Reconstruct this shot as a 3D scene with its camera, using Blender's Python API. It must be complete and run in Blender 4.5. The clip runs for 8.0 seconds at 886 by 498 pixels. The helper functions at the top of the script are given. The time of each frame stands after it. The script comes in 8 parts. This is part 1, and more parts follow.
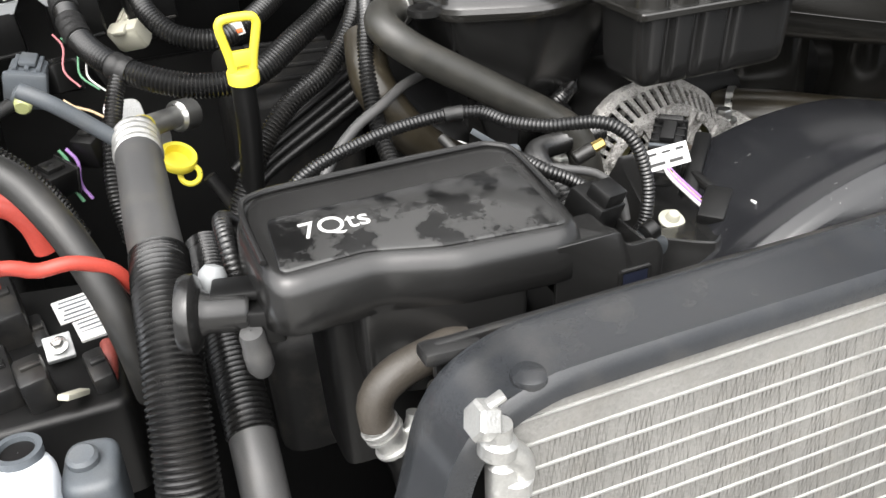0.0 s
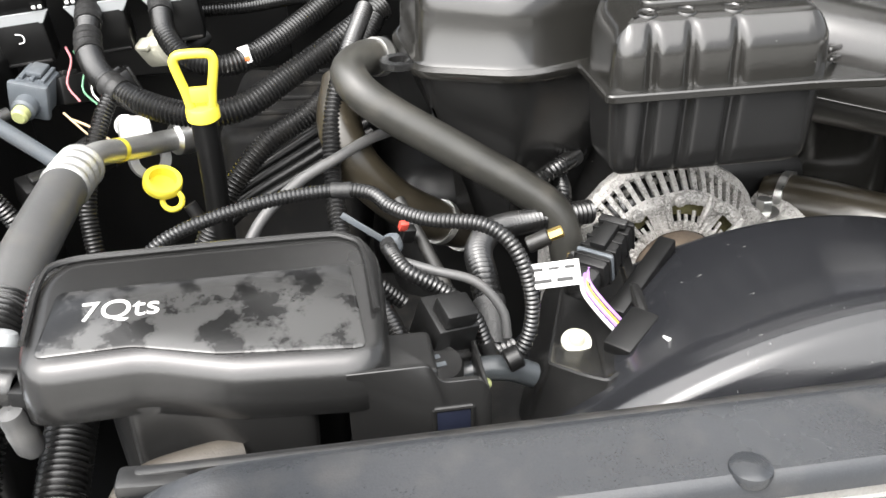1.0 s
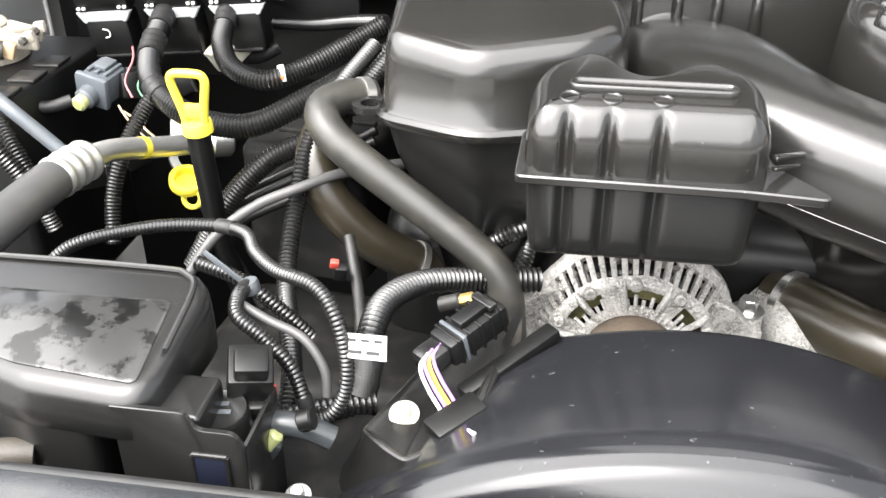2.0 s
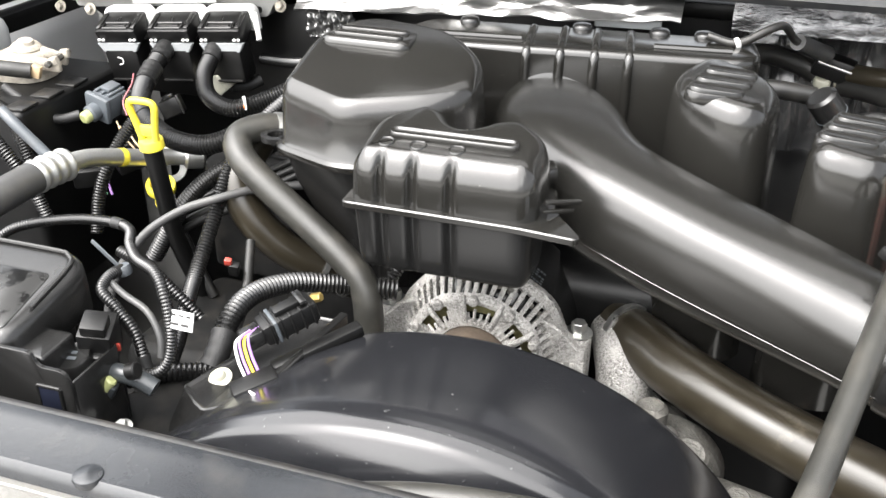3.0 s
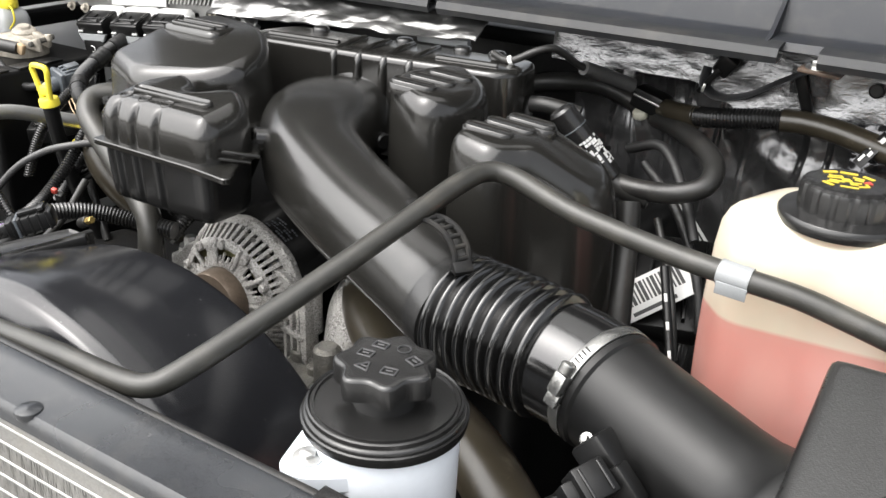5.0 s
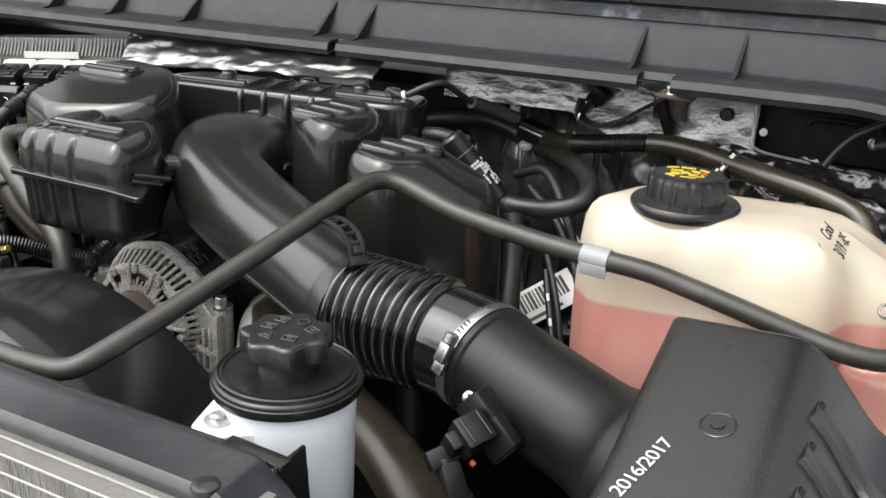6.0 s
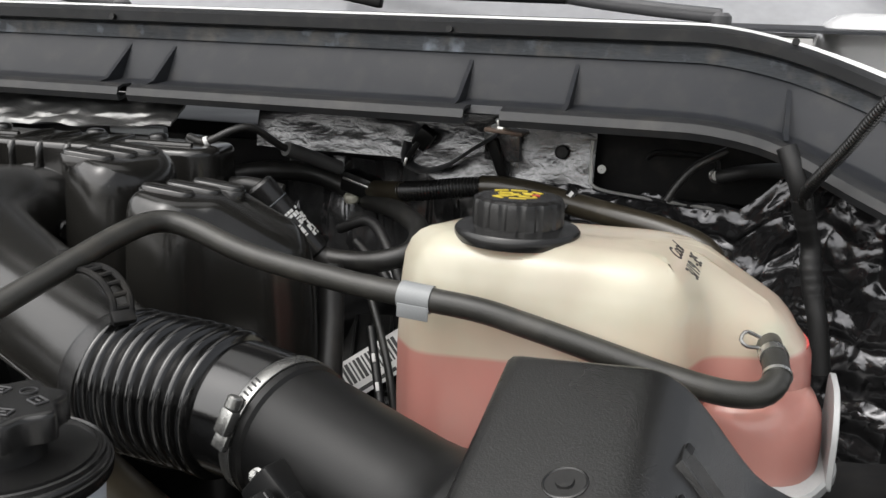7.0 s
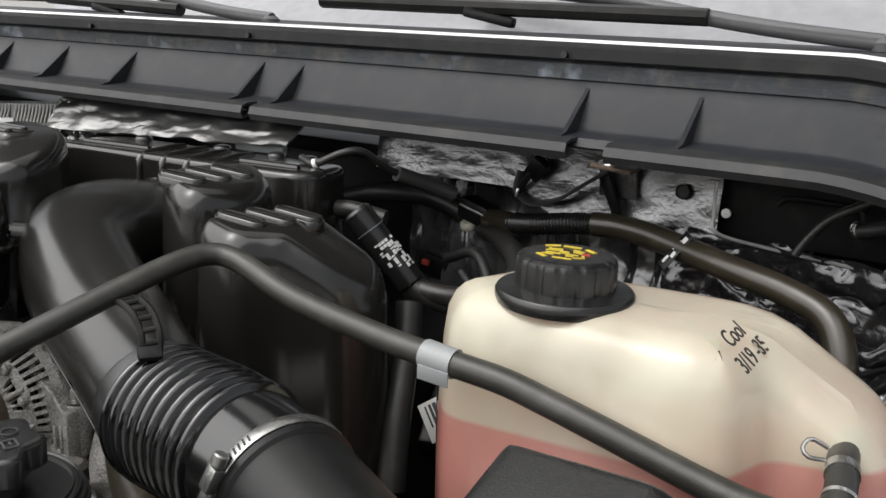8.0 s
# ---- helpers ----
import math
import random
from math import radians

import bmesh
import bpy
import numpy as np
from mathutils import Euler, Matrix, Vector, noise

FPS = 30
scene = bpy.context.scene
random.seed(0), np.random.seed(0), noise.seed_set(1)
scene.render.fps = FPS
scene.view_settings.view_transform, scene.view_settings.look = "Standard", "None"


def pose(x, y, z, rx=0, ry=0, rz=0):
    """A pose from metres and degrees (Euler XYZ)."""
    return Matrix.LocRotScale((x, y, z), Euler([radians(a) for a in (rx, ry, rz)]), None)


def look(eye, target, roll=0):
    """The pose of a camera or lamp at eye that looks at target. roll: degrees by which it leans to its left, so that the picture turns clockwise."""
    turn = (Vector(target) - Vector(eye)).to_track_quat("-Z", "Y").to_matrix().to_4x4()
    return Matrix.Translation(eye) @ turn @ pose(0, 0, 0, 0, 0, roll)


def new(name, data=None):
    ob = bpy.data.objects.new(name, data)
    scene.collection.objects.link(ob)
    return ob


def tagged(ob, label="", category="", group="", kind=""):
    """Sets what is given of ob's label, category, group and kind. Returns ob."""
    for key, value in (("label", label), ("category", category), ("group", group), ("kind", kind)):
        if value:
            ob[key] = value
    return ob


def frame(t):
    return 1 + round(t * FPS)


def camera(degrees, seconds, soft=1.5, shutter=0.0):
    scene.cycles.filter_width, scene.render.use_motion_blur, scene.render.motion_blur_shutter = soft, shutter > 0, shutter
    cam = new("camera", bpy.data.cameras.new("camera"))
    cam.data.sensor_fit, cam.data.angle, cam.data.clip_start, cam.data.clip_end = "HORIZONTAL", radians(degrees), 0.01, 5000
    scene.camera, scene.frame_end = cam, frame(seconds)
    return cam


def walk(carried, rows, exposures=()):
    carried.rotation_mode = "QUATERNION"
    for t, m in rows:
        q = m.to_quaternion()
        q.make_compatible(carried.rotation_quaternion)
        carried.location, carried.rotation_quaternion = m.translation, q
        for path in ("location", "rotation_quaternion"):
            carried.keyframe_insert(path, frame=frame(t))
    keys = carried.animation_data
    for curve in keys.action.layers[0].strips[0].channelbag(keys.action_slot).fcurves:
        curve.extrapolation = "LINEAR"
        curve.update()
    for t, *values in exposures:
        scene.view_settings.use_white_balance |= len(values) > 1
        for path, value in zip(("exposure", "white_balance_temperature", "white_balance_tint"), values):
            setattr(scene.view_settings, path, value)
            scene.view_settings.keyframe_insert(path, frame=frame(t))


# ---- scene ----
def row(t, x, y, z, yaw, pitch, roll):
    """A key of the path: eye, heading to the left of +y, pitch and roll in degrees."""
    a, b = radians(yaw), radians(pitch)
    ahead = Vector((-math.sin(a) * math.cos(b), math.cos(a) * math.cos(b), math.sin(b)))
    return t, look((x, y, z), Vector((x, y, z)) + ahead, roll)


cam = camera(51.58, 8.0)
PATH = [
    (0, -0.5572, -0.2178, 1.3400, -21.681, -30.322, -2.790),
    (0.5, -0.4500, -0.2133, 1.3505, -14.462, -29.926, -2.637),
    (0.6, -0.4300, -0.2119, 1.3498, -12.811, -30.122, -2.434),
    (1, -0.3492, -0.1946, 1.3527, -7.396, -29.900, -1.881),
    (1.2, -0.3020, -0.1873, 1.3712, -4.603, -29.795, -1.447),
    (2.3, -0.0771, -0.1829, 1.3937, 12.241, -29.928, 0.234),
    (2.5, -0.0345, -0.2021, 1.4021, 13.609, -29.725, 0.382),
    (2.9, 0.0699, -0.2453, 1.4465, 16.878, -29.327, 0.454),
    (3, 0.1021, -0.2581, 1.4559, 17.586, -28.651, 0.432),
    (3.5, 0.2482, -0.2496, 1.4650, 18.914, -25.922, 0.517),
    (4, 0.3732, -0.2019, 1.4508, 22.617, -24.847, 0.947),
    (4.2, 0.4249, -0.1979, 1.4460, 26.510, -24.896, 1.161),
    (4.5, 0.5013, -0.1934, 1.4378, 30.908, -24.811, 1.514),
    (4.7, 0.5388, -0.1998, 1.4354, 32.031, -24.764, 1.864),
    (5.8, 0.6712, -0.2647, 1.4142, 31.641, -22.725, 2.121),
    (6, 0.6588, -0.2850, 1.4069, 26.846, -19.906, 2.041),
    (6.2, 0.6345, -0.2936, 1.3985, 21.623, -16.932, 2.008),
    (6.5, 0.6189, -0.2735, 1.3683, 18.430, -14.745, 1.993),
    (6.6, 0.6194, -0.2576, 1.3594, 17.972, -14.472, 2.054),
    (7, 0.6528, -0.1683, 1.3332, 17.864, -13.878, 2.009),
    (7.5, 0.7103, -0.0930, 1.3458, 26.185, -14.000, 2.281),
    (8, 0.7345, -0.0663, 1.3599, 31.648, -14.325, 2.306),
]
walk(cam, [row(*k) for k in PATH],
     exposures=[(0.0, 1.20), (1.0, 1.82), (2.5, 2.28), (3.0, 1.97), (3.5, 1.98), (4.5, 1.54), (6.0, 0.82), (7.0, 0.30), (8.0, 0.28)])

# ---- world and light ----
world = bpy.data.worlds.new("overcast_sky")
scene.world = world
world.use_nodes = True
wn, wl = world.node_tree.nodes, world.node_tree.links
wn.clear()
sky = wn.new("ShaderNodeTexSky")
sky.sky_type = "NISHITA"
sky.sun_disc = False
sky.sun_elevation = radians(58)
sky.sun_rotation = radians(218)
sky.air_density, sky.dust_density, sky.ozone_density = 1.0, 6.0, 1.0
hue = wn.new("ShaderNodeHueSaturation")
hue.inputs["Saturation"].default_value = 0.22
bg = wn.new("ShaderNodeBackground")
bg.inputs["Strength"].default_value = 0.15
wout = wn.new("ShaderNodeOutputWorld")
wl.new(sky.outputs[0], hue.inputs["Color"])
wl.new(hue.outputs[0], bg.inputs["Color"])
wl.new(bg.outputs[0], wout.inputs["Surface"])

sun_data = bpy.data.lights.new("sun", "SUN")
sun_data.energy = 2.6
sun_data.angle = radians(112)
sun_data.color = (1.0, 0.98, 0.95)
sun = new("sun", sun_data)
sun.matrix_world = look((-1.0, -1.3, 2.7), (0, 0, 0))


# ---- materials ----
def material(name, color, rough=0.5, metal=0.0, vary=0.25, grain=900.0, bump=0.0, spread=14.0, gloss_vary=0.1, coat=0.0, dust=0.0,
             stretch=(1, 1, 1), spec=0.5):
    """A surface with grain and stains at two scales, fine relief and uneven gloss."""
    m = bpy.data.materials.new(name)
    m.use_nodes = True
    n, l = m.node_tree.nodes, m.node_tree.links
    p = n["Principled BSDF"]
    co = n.new("ShaderNodeTexCoord")
    mp = n.new("ShaderNodeMapping")
    mp.inputs["Scale"].default_value = stretch
    l.new(co.outputs["Object"], mp.inputs["Vector"])
    big, fine = n.new("ShaderNodeTexNoise"), n.new("ShaderNodeTexNoise")
    big.inputs["Scale"].default_value, big.inputs["Detail"].default_value = spread, 6.0
    fine.inputs["Scale"].default_value, fine.inputs["Detail"].default_value = grain, 3.0
    for t in (big, fine):
        l.new(mp.outputs[0], t.inputs["Vector"])
    ramp = n.new("ShaderNodeValToRGB")
    lo, hi = 1 - vary, 1 + vary
    ramp.color_ramp.elements[0].position, ramp.color_ramp.elements[1].position = 0.3, 0.72
    ramp.color_ramp.elements[0].color = (*[min(1, c * lo) for c in color], 1)
    ramp.color_ramp.elements[1].color = (*[min(1, c * hi) for c in color], 1)
    mixv = n.new("ShaderNodeMix")
    mixv.data_type = "FLOAT"
    mixv.inputs[0].default_value = 0.35
    l.new(big.outputs["Fac"], mixv.inputs[2])
    l.new(fine.outputs["Fac"], mixv.inputs[3])
    l.new(mixv.outputs[0], ramp.inputs[0])
    last = ramp.outputs[0]
    if dust:
        dn = n.new("ShaderNodeTexNoise")
        dn.inputs["Scale"].default_value, dn.inputs["Detail"].default_value = 45.0, 8.0
        dr = n.new("ShaderNodeValToRGB")
        dr.color_ramp.elements[0].position, dr.color_ramp.elements[1].position = 0.5, 0.8
        dm = n.new("ShaderNodeMix")
        dm.data_type = "RGBA"
        dm.inputs[7].default_value = (0.19, 0.17, 0.14, 1)
        sc = n.new("ShaderNodeMath")
        sc.operation = "MULTIPLY"
        sc.inputs[1].default_value = dust
        l.new(co.outputs["Object"], dn.inputs["Vector"])
        l.new(dn.outputs["Fac"], dr.inputs[0])
        l.new(dr.outputs[0], sc.inputs[0])
        l.new(sc.outputs[0], dm.inputs[0])
        l.new(last, dm.inputs[6])
        last = dm.outputs[2]
    l.new(last, p.inputs["Base Color"])
    mr = n.new("ShaderNodeMapRange")
    mr.inputs[3].default_value, mr.inputs[4].default_value = max(0.03, rough - gloss_vary), min(1, rough + gloss_vary)
    l.new(big.outputs["Fac"], mr.inputs[0])
    l.new(mr.outputs[0], p.inputs["Roughness"])
    p.inputs["Metallic"].default_value = metal
    p.inputs["Coat Weight"].default_value = coat
    p.inputs["Coat Roughness"].default_value = 0.12
    p.inputs["Specular IOR Level"].default_value = spec
    if bump:
        b = n.new("ShaderNodeBump")
        b.inputs["Strength"].default_value, b.inputs["Distance"].default_value = min(1, bump), 0.002
        l.new(fine.outputs["Fac"], b.inputs["Height"])
        l.new(b.outputs[0], p.inputs["Normal"])
    return m


def foil_material(name, color, rough, scale, depth, metal=0.95, stretch=(1, 1, 1)):
    """Crumpled foil: creases from two wrinkle patterns."""
    m = bpy.data.materials.new(name)
    m.use_nodes = True
    n, l = m.node_tree.nodes, m.node_tree.links
    p = n["Principled BSDF"]
    co = n.new("ShaderNodeTexCoord")
    v = n.new("ShaderNodeTexNoise")
    v.inputs["Scale"].default_value, v.inputs["Detail"].default_value, v.inputs["Distortion"].default_value = scale * 1.3, 2.5, 0.5
    fold = n.new("ShaderNodeMath")
    fold.operation = "SUBTRACT"
    fold.inputs[1].default_value = 0.5
    crease = n.new("ShaderNodeMath")
    crease.operation = "ABSOLUTE"
    w = n.new("ShaderNodeTexNoise")
    w.inputs["Scale"].default_value, w.inputs["Detail"].default_value, w.inputs["Distortion"].default_value = scale * 3.0, 3.0, 0.4
    mp = n.new("ShaderNodeMapping")
    mp.inputs["Scale"].default_value = stretch
    l.new(co.outputs["Object"], mp.inputs["Vector"])
    l.new(co.outputs["Object"], w.inputs["Vector"])
    l.new(mp.outputs[0], v.inputs["Vector"])
    l.new(v.outputs["Fac"], fold.inputs[0])
    l.new(fold.outputs[0], crease.inputs[0])
    add = n.new("ShaderNodeMath")
    add.operation = "MULTIPLY_ADD"
    add.inputs[1].default_value = 0.12
    l.new(w.outputs["Fac"], add.inputs[0])
    l.new(crease.outputs[0], add.inputs[2])
    b = n.new("ShaderNodeBump")
    b.inputs["Strength"].default_value, b.inputs["Distance"].default_value = 0.9, depth
    l.new(add.outputs[0], b.inputs["Height"])
    l.new(b.outputs[0], p.inputs["Normal"])
    r = n.new("ShaderNodeValToRGB")
    r.color_ramp.elements[0].color = (*[c * 0.55 for c in color], 1)
    r.color_ramp.elements[1].color = (*color, 1)
    l.new(w.outputs["Fac"], r.inputs[0])
    l.new(r.outputs[0], p.inputs["Base Color"])
    p.inputs["Metallic"].default_value, p.inputs["Roughness"].default_value = metal, rough
    return m


GLOSS = material("gloss_black_plastic", (0.0125, 0.0121, 0.0109), 0.165, vary=0.25, grain=900, bump=0.03, spread=9, gloss_vary=0.05, spec=0.70)
DUCT = material("semi_gloss_black_duct", (0.0125, 0.0121, 0.0109), 0.24, vary=0.25, grain=900, bump=0.03, spread=9, gloss_vary=0.05, spec=0.70)
SATIN = material("satin_black_plastic", (0.0118, 0.0117, 0.0115), 0.25, vary=0.3, grain=1400, bump=0.05, gloss_vary=0.06, spec=0.6)
SHROUD = material("shroud_plastic", (0.0112, 0.0116, 0.0132), 0.18, vary=0.2, grain=700, bump=0.02, spread=5, gloss_vary=0.06, spec=0.62)
MATTE = material("matte_black_plastic", (0.0102, 0.0102, 0.0103), 0.33, vary=0.35, grain=1600, bump=0.12, dust=0.12)
LIDPL = material("grained_lid_plastic", (0.0085, 0.0085, 0.0082), 0.27, vary=0.3, grain=850, bump=0.16, spread=8, gloss_vary=0.06, spec=1.0)
BLACK = material("deep_black_plastic", (0.0042, 0.0042, 0.0042), 0.4, vary=0.4, grain=1200, bump=0.05, spec=0.35)
RUBBER = material("black_rubber", (0.015, 0.0148, 0.014), 0.40, vary=0.35, grain=1800, bump=0.1, spread=30, dust=0.1)
HOSE = material("grey_rubber_hose", (0.025, 0.0245, 0.0215), 0.38, vary=0.35, grain=1300, bump=0.14, spread=30, dust=0.14, spec=0.5)
BROWN = material("oily_brown_hose", (0.024, 0.020, 0.013), 0.3, vary=0.25, grain=900, bump=0.05, spread=20, dust=0.06, gloss_vary=0.05, spec=0.6)
LOOM = material("loom_plastic", (0.0072, 0.0072, 0.0072), 0.27, vary=0.3, grain=1500, bump=0.04, dust=0.04, spec=0.7)
TAPE = material("cloth_tape", (0.012, 0.012, 0.012), 0.5, vary=0.4, grain=900, bump=0.25)
SUPPORT = material("grey_support_plastic", (0.021, 0.0228, 0.0255), 0.25, vary=0.25, grain=1100, bump=0.06, spread=14, gloss_vary=0.12, dust=0.08, spec=0.6)
COWL = material("cowl_plastic", (0.0145, 0.0165, 0.0205), 0.55, vary=0.2, grain=1700, bump=0.12, spread=7, dust=0.08)
SEAL = material("rubber_seal", (0.020, 0.021, 0.0225), 0.5, vary=0.3, grain=1500, bump=0.15, dust=0.12)
CHALK = material("chalky_rubber_strip", (0.05, 0.055, 0.062), 0.6, vary=0.6, grain=300, bump=0.1, spread=22, stretch=(0.4, 1, 3), dust=0.5)
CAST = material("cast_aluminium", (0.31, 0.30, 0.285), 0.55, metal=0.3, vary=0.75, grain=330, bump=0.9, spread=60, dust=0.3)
ECUGREY = material("grey_die_cast", (0.30, 0.30, 0.29), 0.5, metal=0.3, vary=0.25, grain=700, bump=0.2, spread=30, dust=0.2)
# darker, dustier cast tone, mostly for low and inner castings
CASTDK = material("dark_dusty_cast_aluminium", (0.10, 0.097, 0.088), 0.6, metal=0.4, vary=0.6, grain=380, bump=0.8, spread=50, dust=0.5)
STEEL = material("zinc_steel", (0.62, 0.62, 0.60), 0.3, metal=0.95, vary=0.2, grain=900, bump=0.08, spread=60)
WHITEAL = material("bright_aluminium", (0.52, 0.52, 0.505), 0.38, metal=0.8, vary=0.18, grain=700, bump=0.2, spread=40)
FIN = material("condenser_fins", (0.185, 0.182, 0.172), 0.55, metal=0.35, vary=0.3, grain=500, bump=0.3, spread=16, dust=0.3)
COPPER = material("brown_pulley", (0.16, 0.125, 0.095), 0.42, metal=0.5, vary=0.35, grain=300, bump=0.15, spread=40)
WINDING = material("varnished_windings", (0.12, 0.11, 0.05), 0.4, metal=0.3, vary=0.5, grain=500, bump=0.4)
FOIL = foil_material("bright_foil", (0.29, 0.29, 0.286), 0.33, 26.0, 0.005, 0.9, (0.45, 1, 1))
FOILDK = foil_material("dull_foil", (0.24, 0.242, 0.246), 0.27, 90.0, 0.0014, 0.85, (0.6, 1, 1))
FOILGR = foil_material("grey_creased_foil", (0.23, 0.23, 0.232), 0.27, 18.0, 0.006, 0.8, (1, 1, 0.4))
FOILBK = foil_material("black_foil", (0.11, 0.11, 0.114), 0.19, 26.0, 0.0035, 0.85)
TAUPE = material("dusty_brown_rubber", (0.042, 0.036, 0.029), 0.5, vary=0.3, grain=700, bump=0.15, spread=40, dust=0.1)
BELLOWS = material("bellows_rubber", (0.005, 0.005, 0.005), 0.13, vary=0.3, grain=1400, bump=0.03, gloss_vary=0.05, spec=0.9)
CLAMP = material("dull_clamp_steel", (0.28, 0.28, 0.27), 0.28, metal=0.9, vary=0.3, grain=700, bump=0.1, spread=40)
MOULD = material("worn_moulding", (0.04, 0.04, 0.042), 0.5, vary=0.3)
ARMGREY = material("grey_wiper_paint", (0.11, 0.11, 0.114), 0.38, vary=0.15)
CORRODED = material("corroded_lead", (0.34, 0.31, 0.26), 0.7, vary=0.4, grain=300, bump=0.5, spread=60, dust=0.3)
YELLOW = material("yellow_plastic", (0.80, 0.68, 0.06), 0.4, vary=0.08, grain=700, bump=0.03)
RED = material("red_cable", (0.42, 0.055, 0.038), 0.4, vary=0.15, grain=800, bump=0.05)
WHITE = material("white_plastic", (0.72, 0.72, 0.70), 0.4, vary=0.08, grain=800, bump=0.04, dust=0.1)
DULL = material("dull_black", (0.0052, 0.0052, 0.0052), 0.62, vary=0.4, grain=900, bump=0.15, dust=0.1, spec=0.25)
CLEARPL = material("cloudy_grey_plastic", (0.034, 0.038, 0.041), 0.3, vary=0.2, grain=400, bump=0.04)
GREENPL = material("pale_green_plastic", (0.34, 0.36, 0.16), 0.4, vary=0.2)
GREENW = material("green_wire", (0.08, 0.22, 0.12), 0.4, vary=0.1)
TAPEW = material("pale_clear_tape", (0.40, 0.41, 0.41), 0.4, vary=0.12, grain=600, bump=0.1)
PAPER = material("white_label", (0.55, 0.55, 0.54), 0.5, vary=0.06, grain=900, bump=0.02)
INK = material("black_ink", (0.02, 0.02, 0.02), 0.6, vary=0.1)
CHALKINK = material("white_marker", (0.50, 0.50, 0.485), 0.6, vary=0.1, grain=300)
CREAM = material("cream_plastic", (0.46, 0.45, 0.37), 0.45, vary=0.12, dust=0.2)
TAN = material("tan_clip", (0.45, 0.33, 0.20), 0.5, vary=0.2)
GREYPL = material("grey_plastic", (0.075, 0.085, 0.095), 0.45, vary=0.25, grain=900, bump=0.06, dust=0.15)
PURPLE = material("purple_wire", (0.30, 0.16, 0.42), 0.4, vary=0.1)
LIPGREY = material("pale_grey_plastic", (0.24, 0.25, 0.255), 0.45, vary=0.1, grain=900, bump=0.03)
BLUE = material("blue_plastic", (0.035, 0.06, 0.085), 0.4, vary=0.1)
TUBEGR = material("grey_hose_sleeve", (0.06, 0.06, 0.06), 0.45, vary=0.2, grain=1300, bump=0.1, dust=0.15)
BODYW = material("white_body_paint", (0.80, 0.80, 0.80), 0.2, vary=0.03, coat=0.6)
CONCRETE = material("pale_yard", (0.24, 0.236, 0.225), 0.85, vary=0.2, grain=300, bump=0.5, spread=2)
LIQUID = material("red_coolant", (0.64, 0.11, 0.10), 0.25, vary=0.05, grain=50)
RESERV = material("translucent_white_plastic", (0.74, 0.78, 0.83), 0.35, vary=0.05, grain=200)
# the pale grey base colour stands in for sky reflected in the glass
GLASS = material("sky_toned_windshield", (0.33, 0.335, 0.35), 0.06, vary=0.15, grain=60, gloss_vary=0.02)
MARKED = material("stained_lid_plastic", (0.006, 0.006, 0.006), 0.20, vary=0.3, grain=1400, bump=0.03, gloss_vary=0.05, spec=0.6)
YINK = material("yellow_print", (0.55, 0.42, 0.04), 0.5, vary=0.2, grain=500)
PINK = material("pink_paint", (0.34, 0.12, 0.13), 0.5)


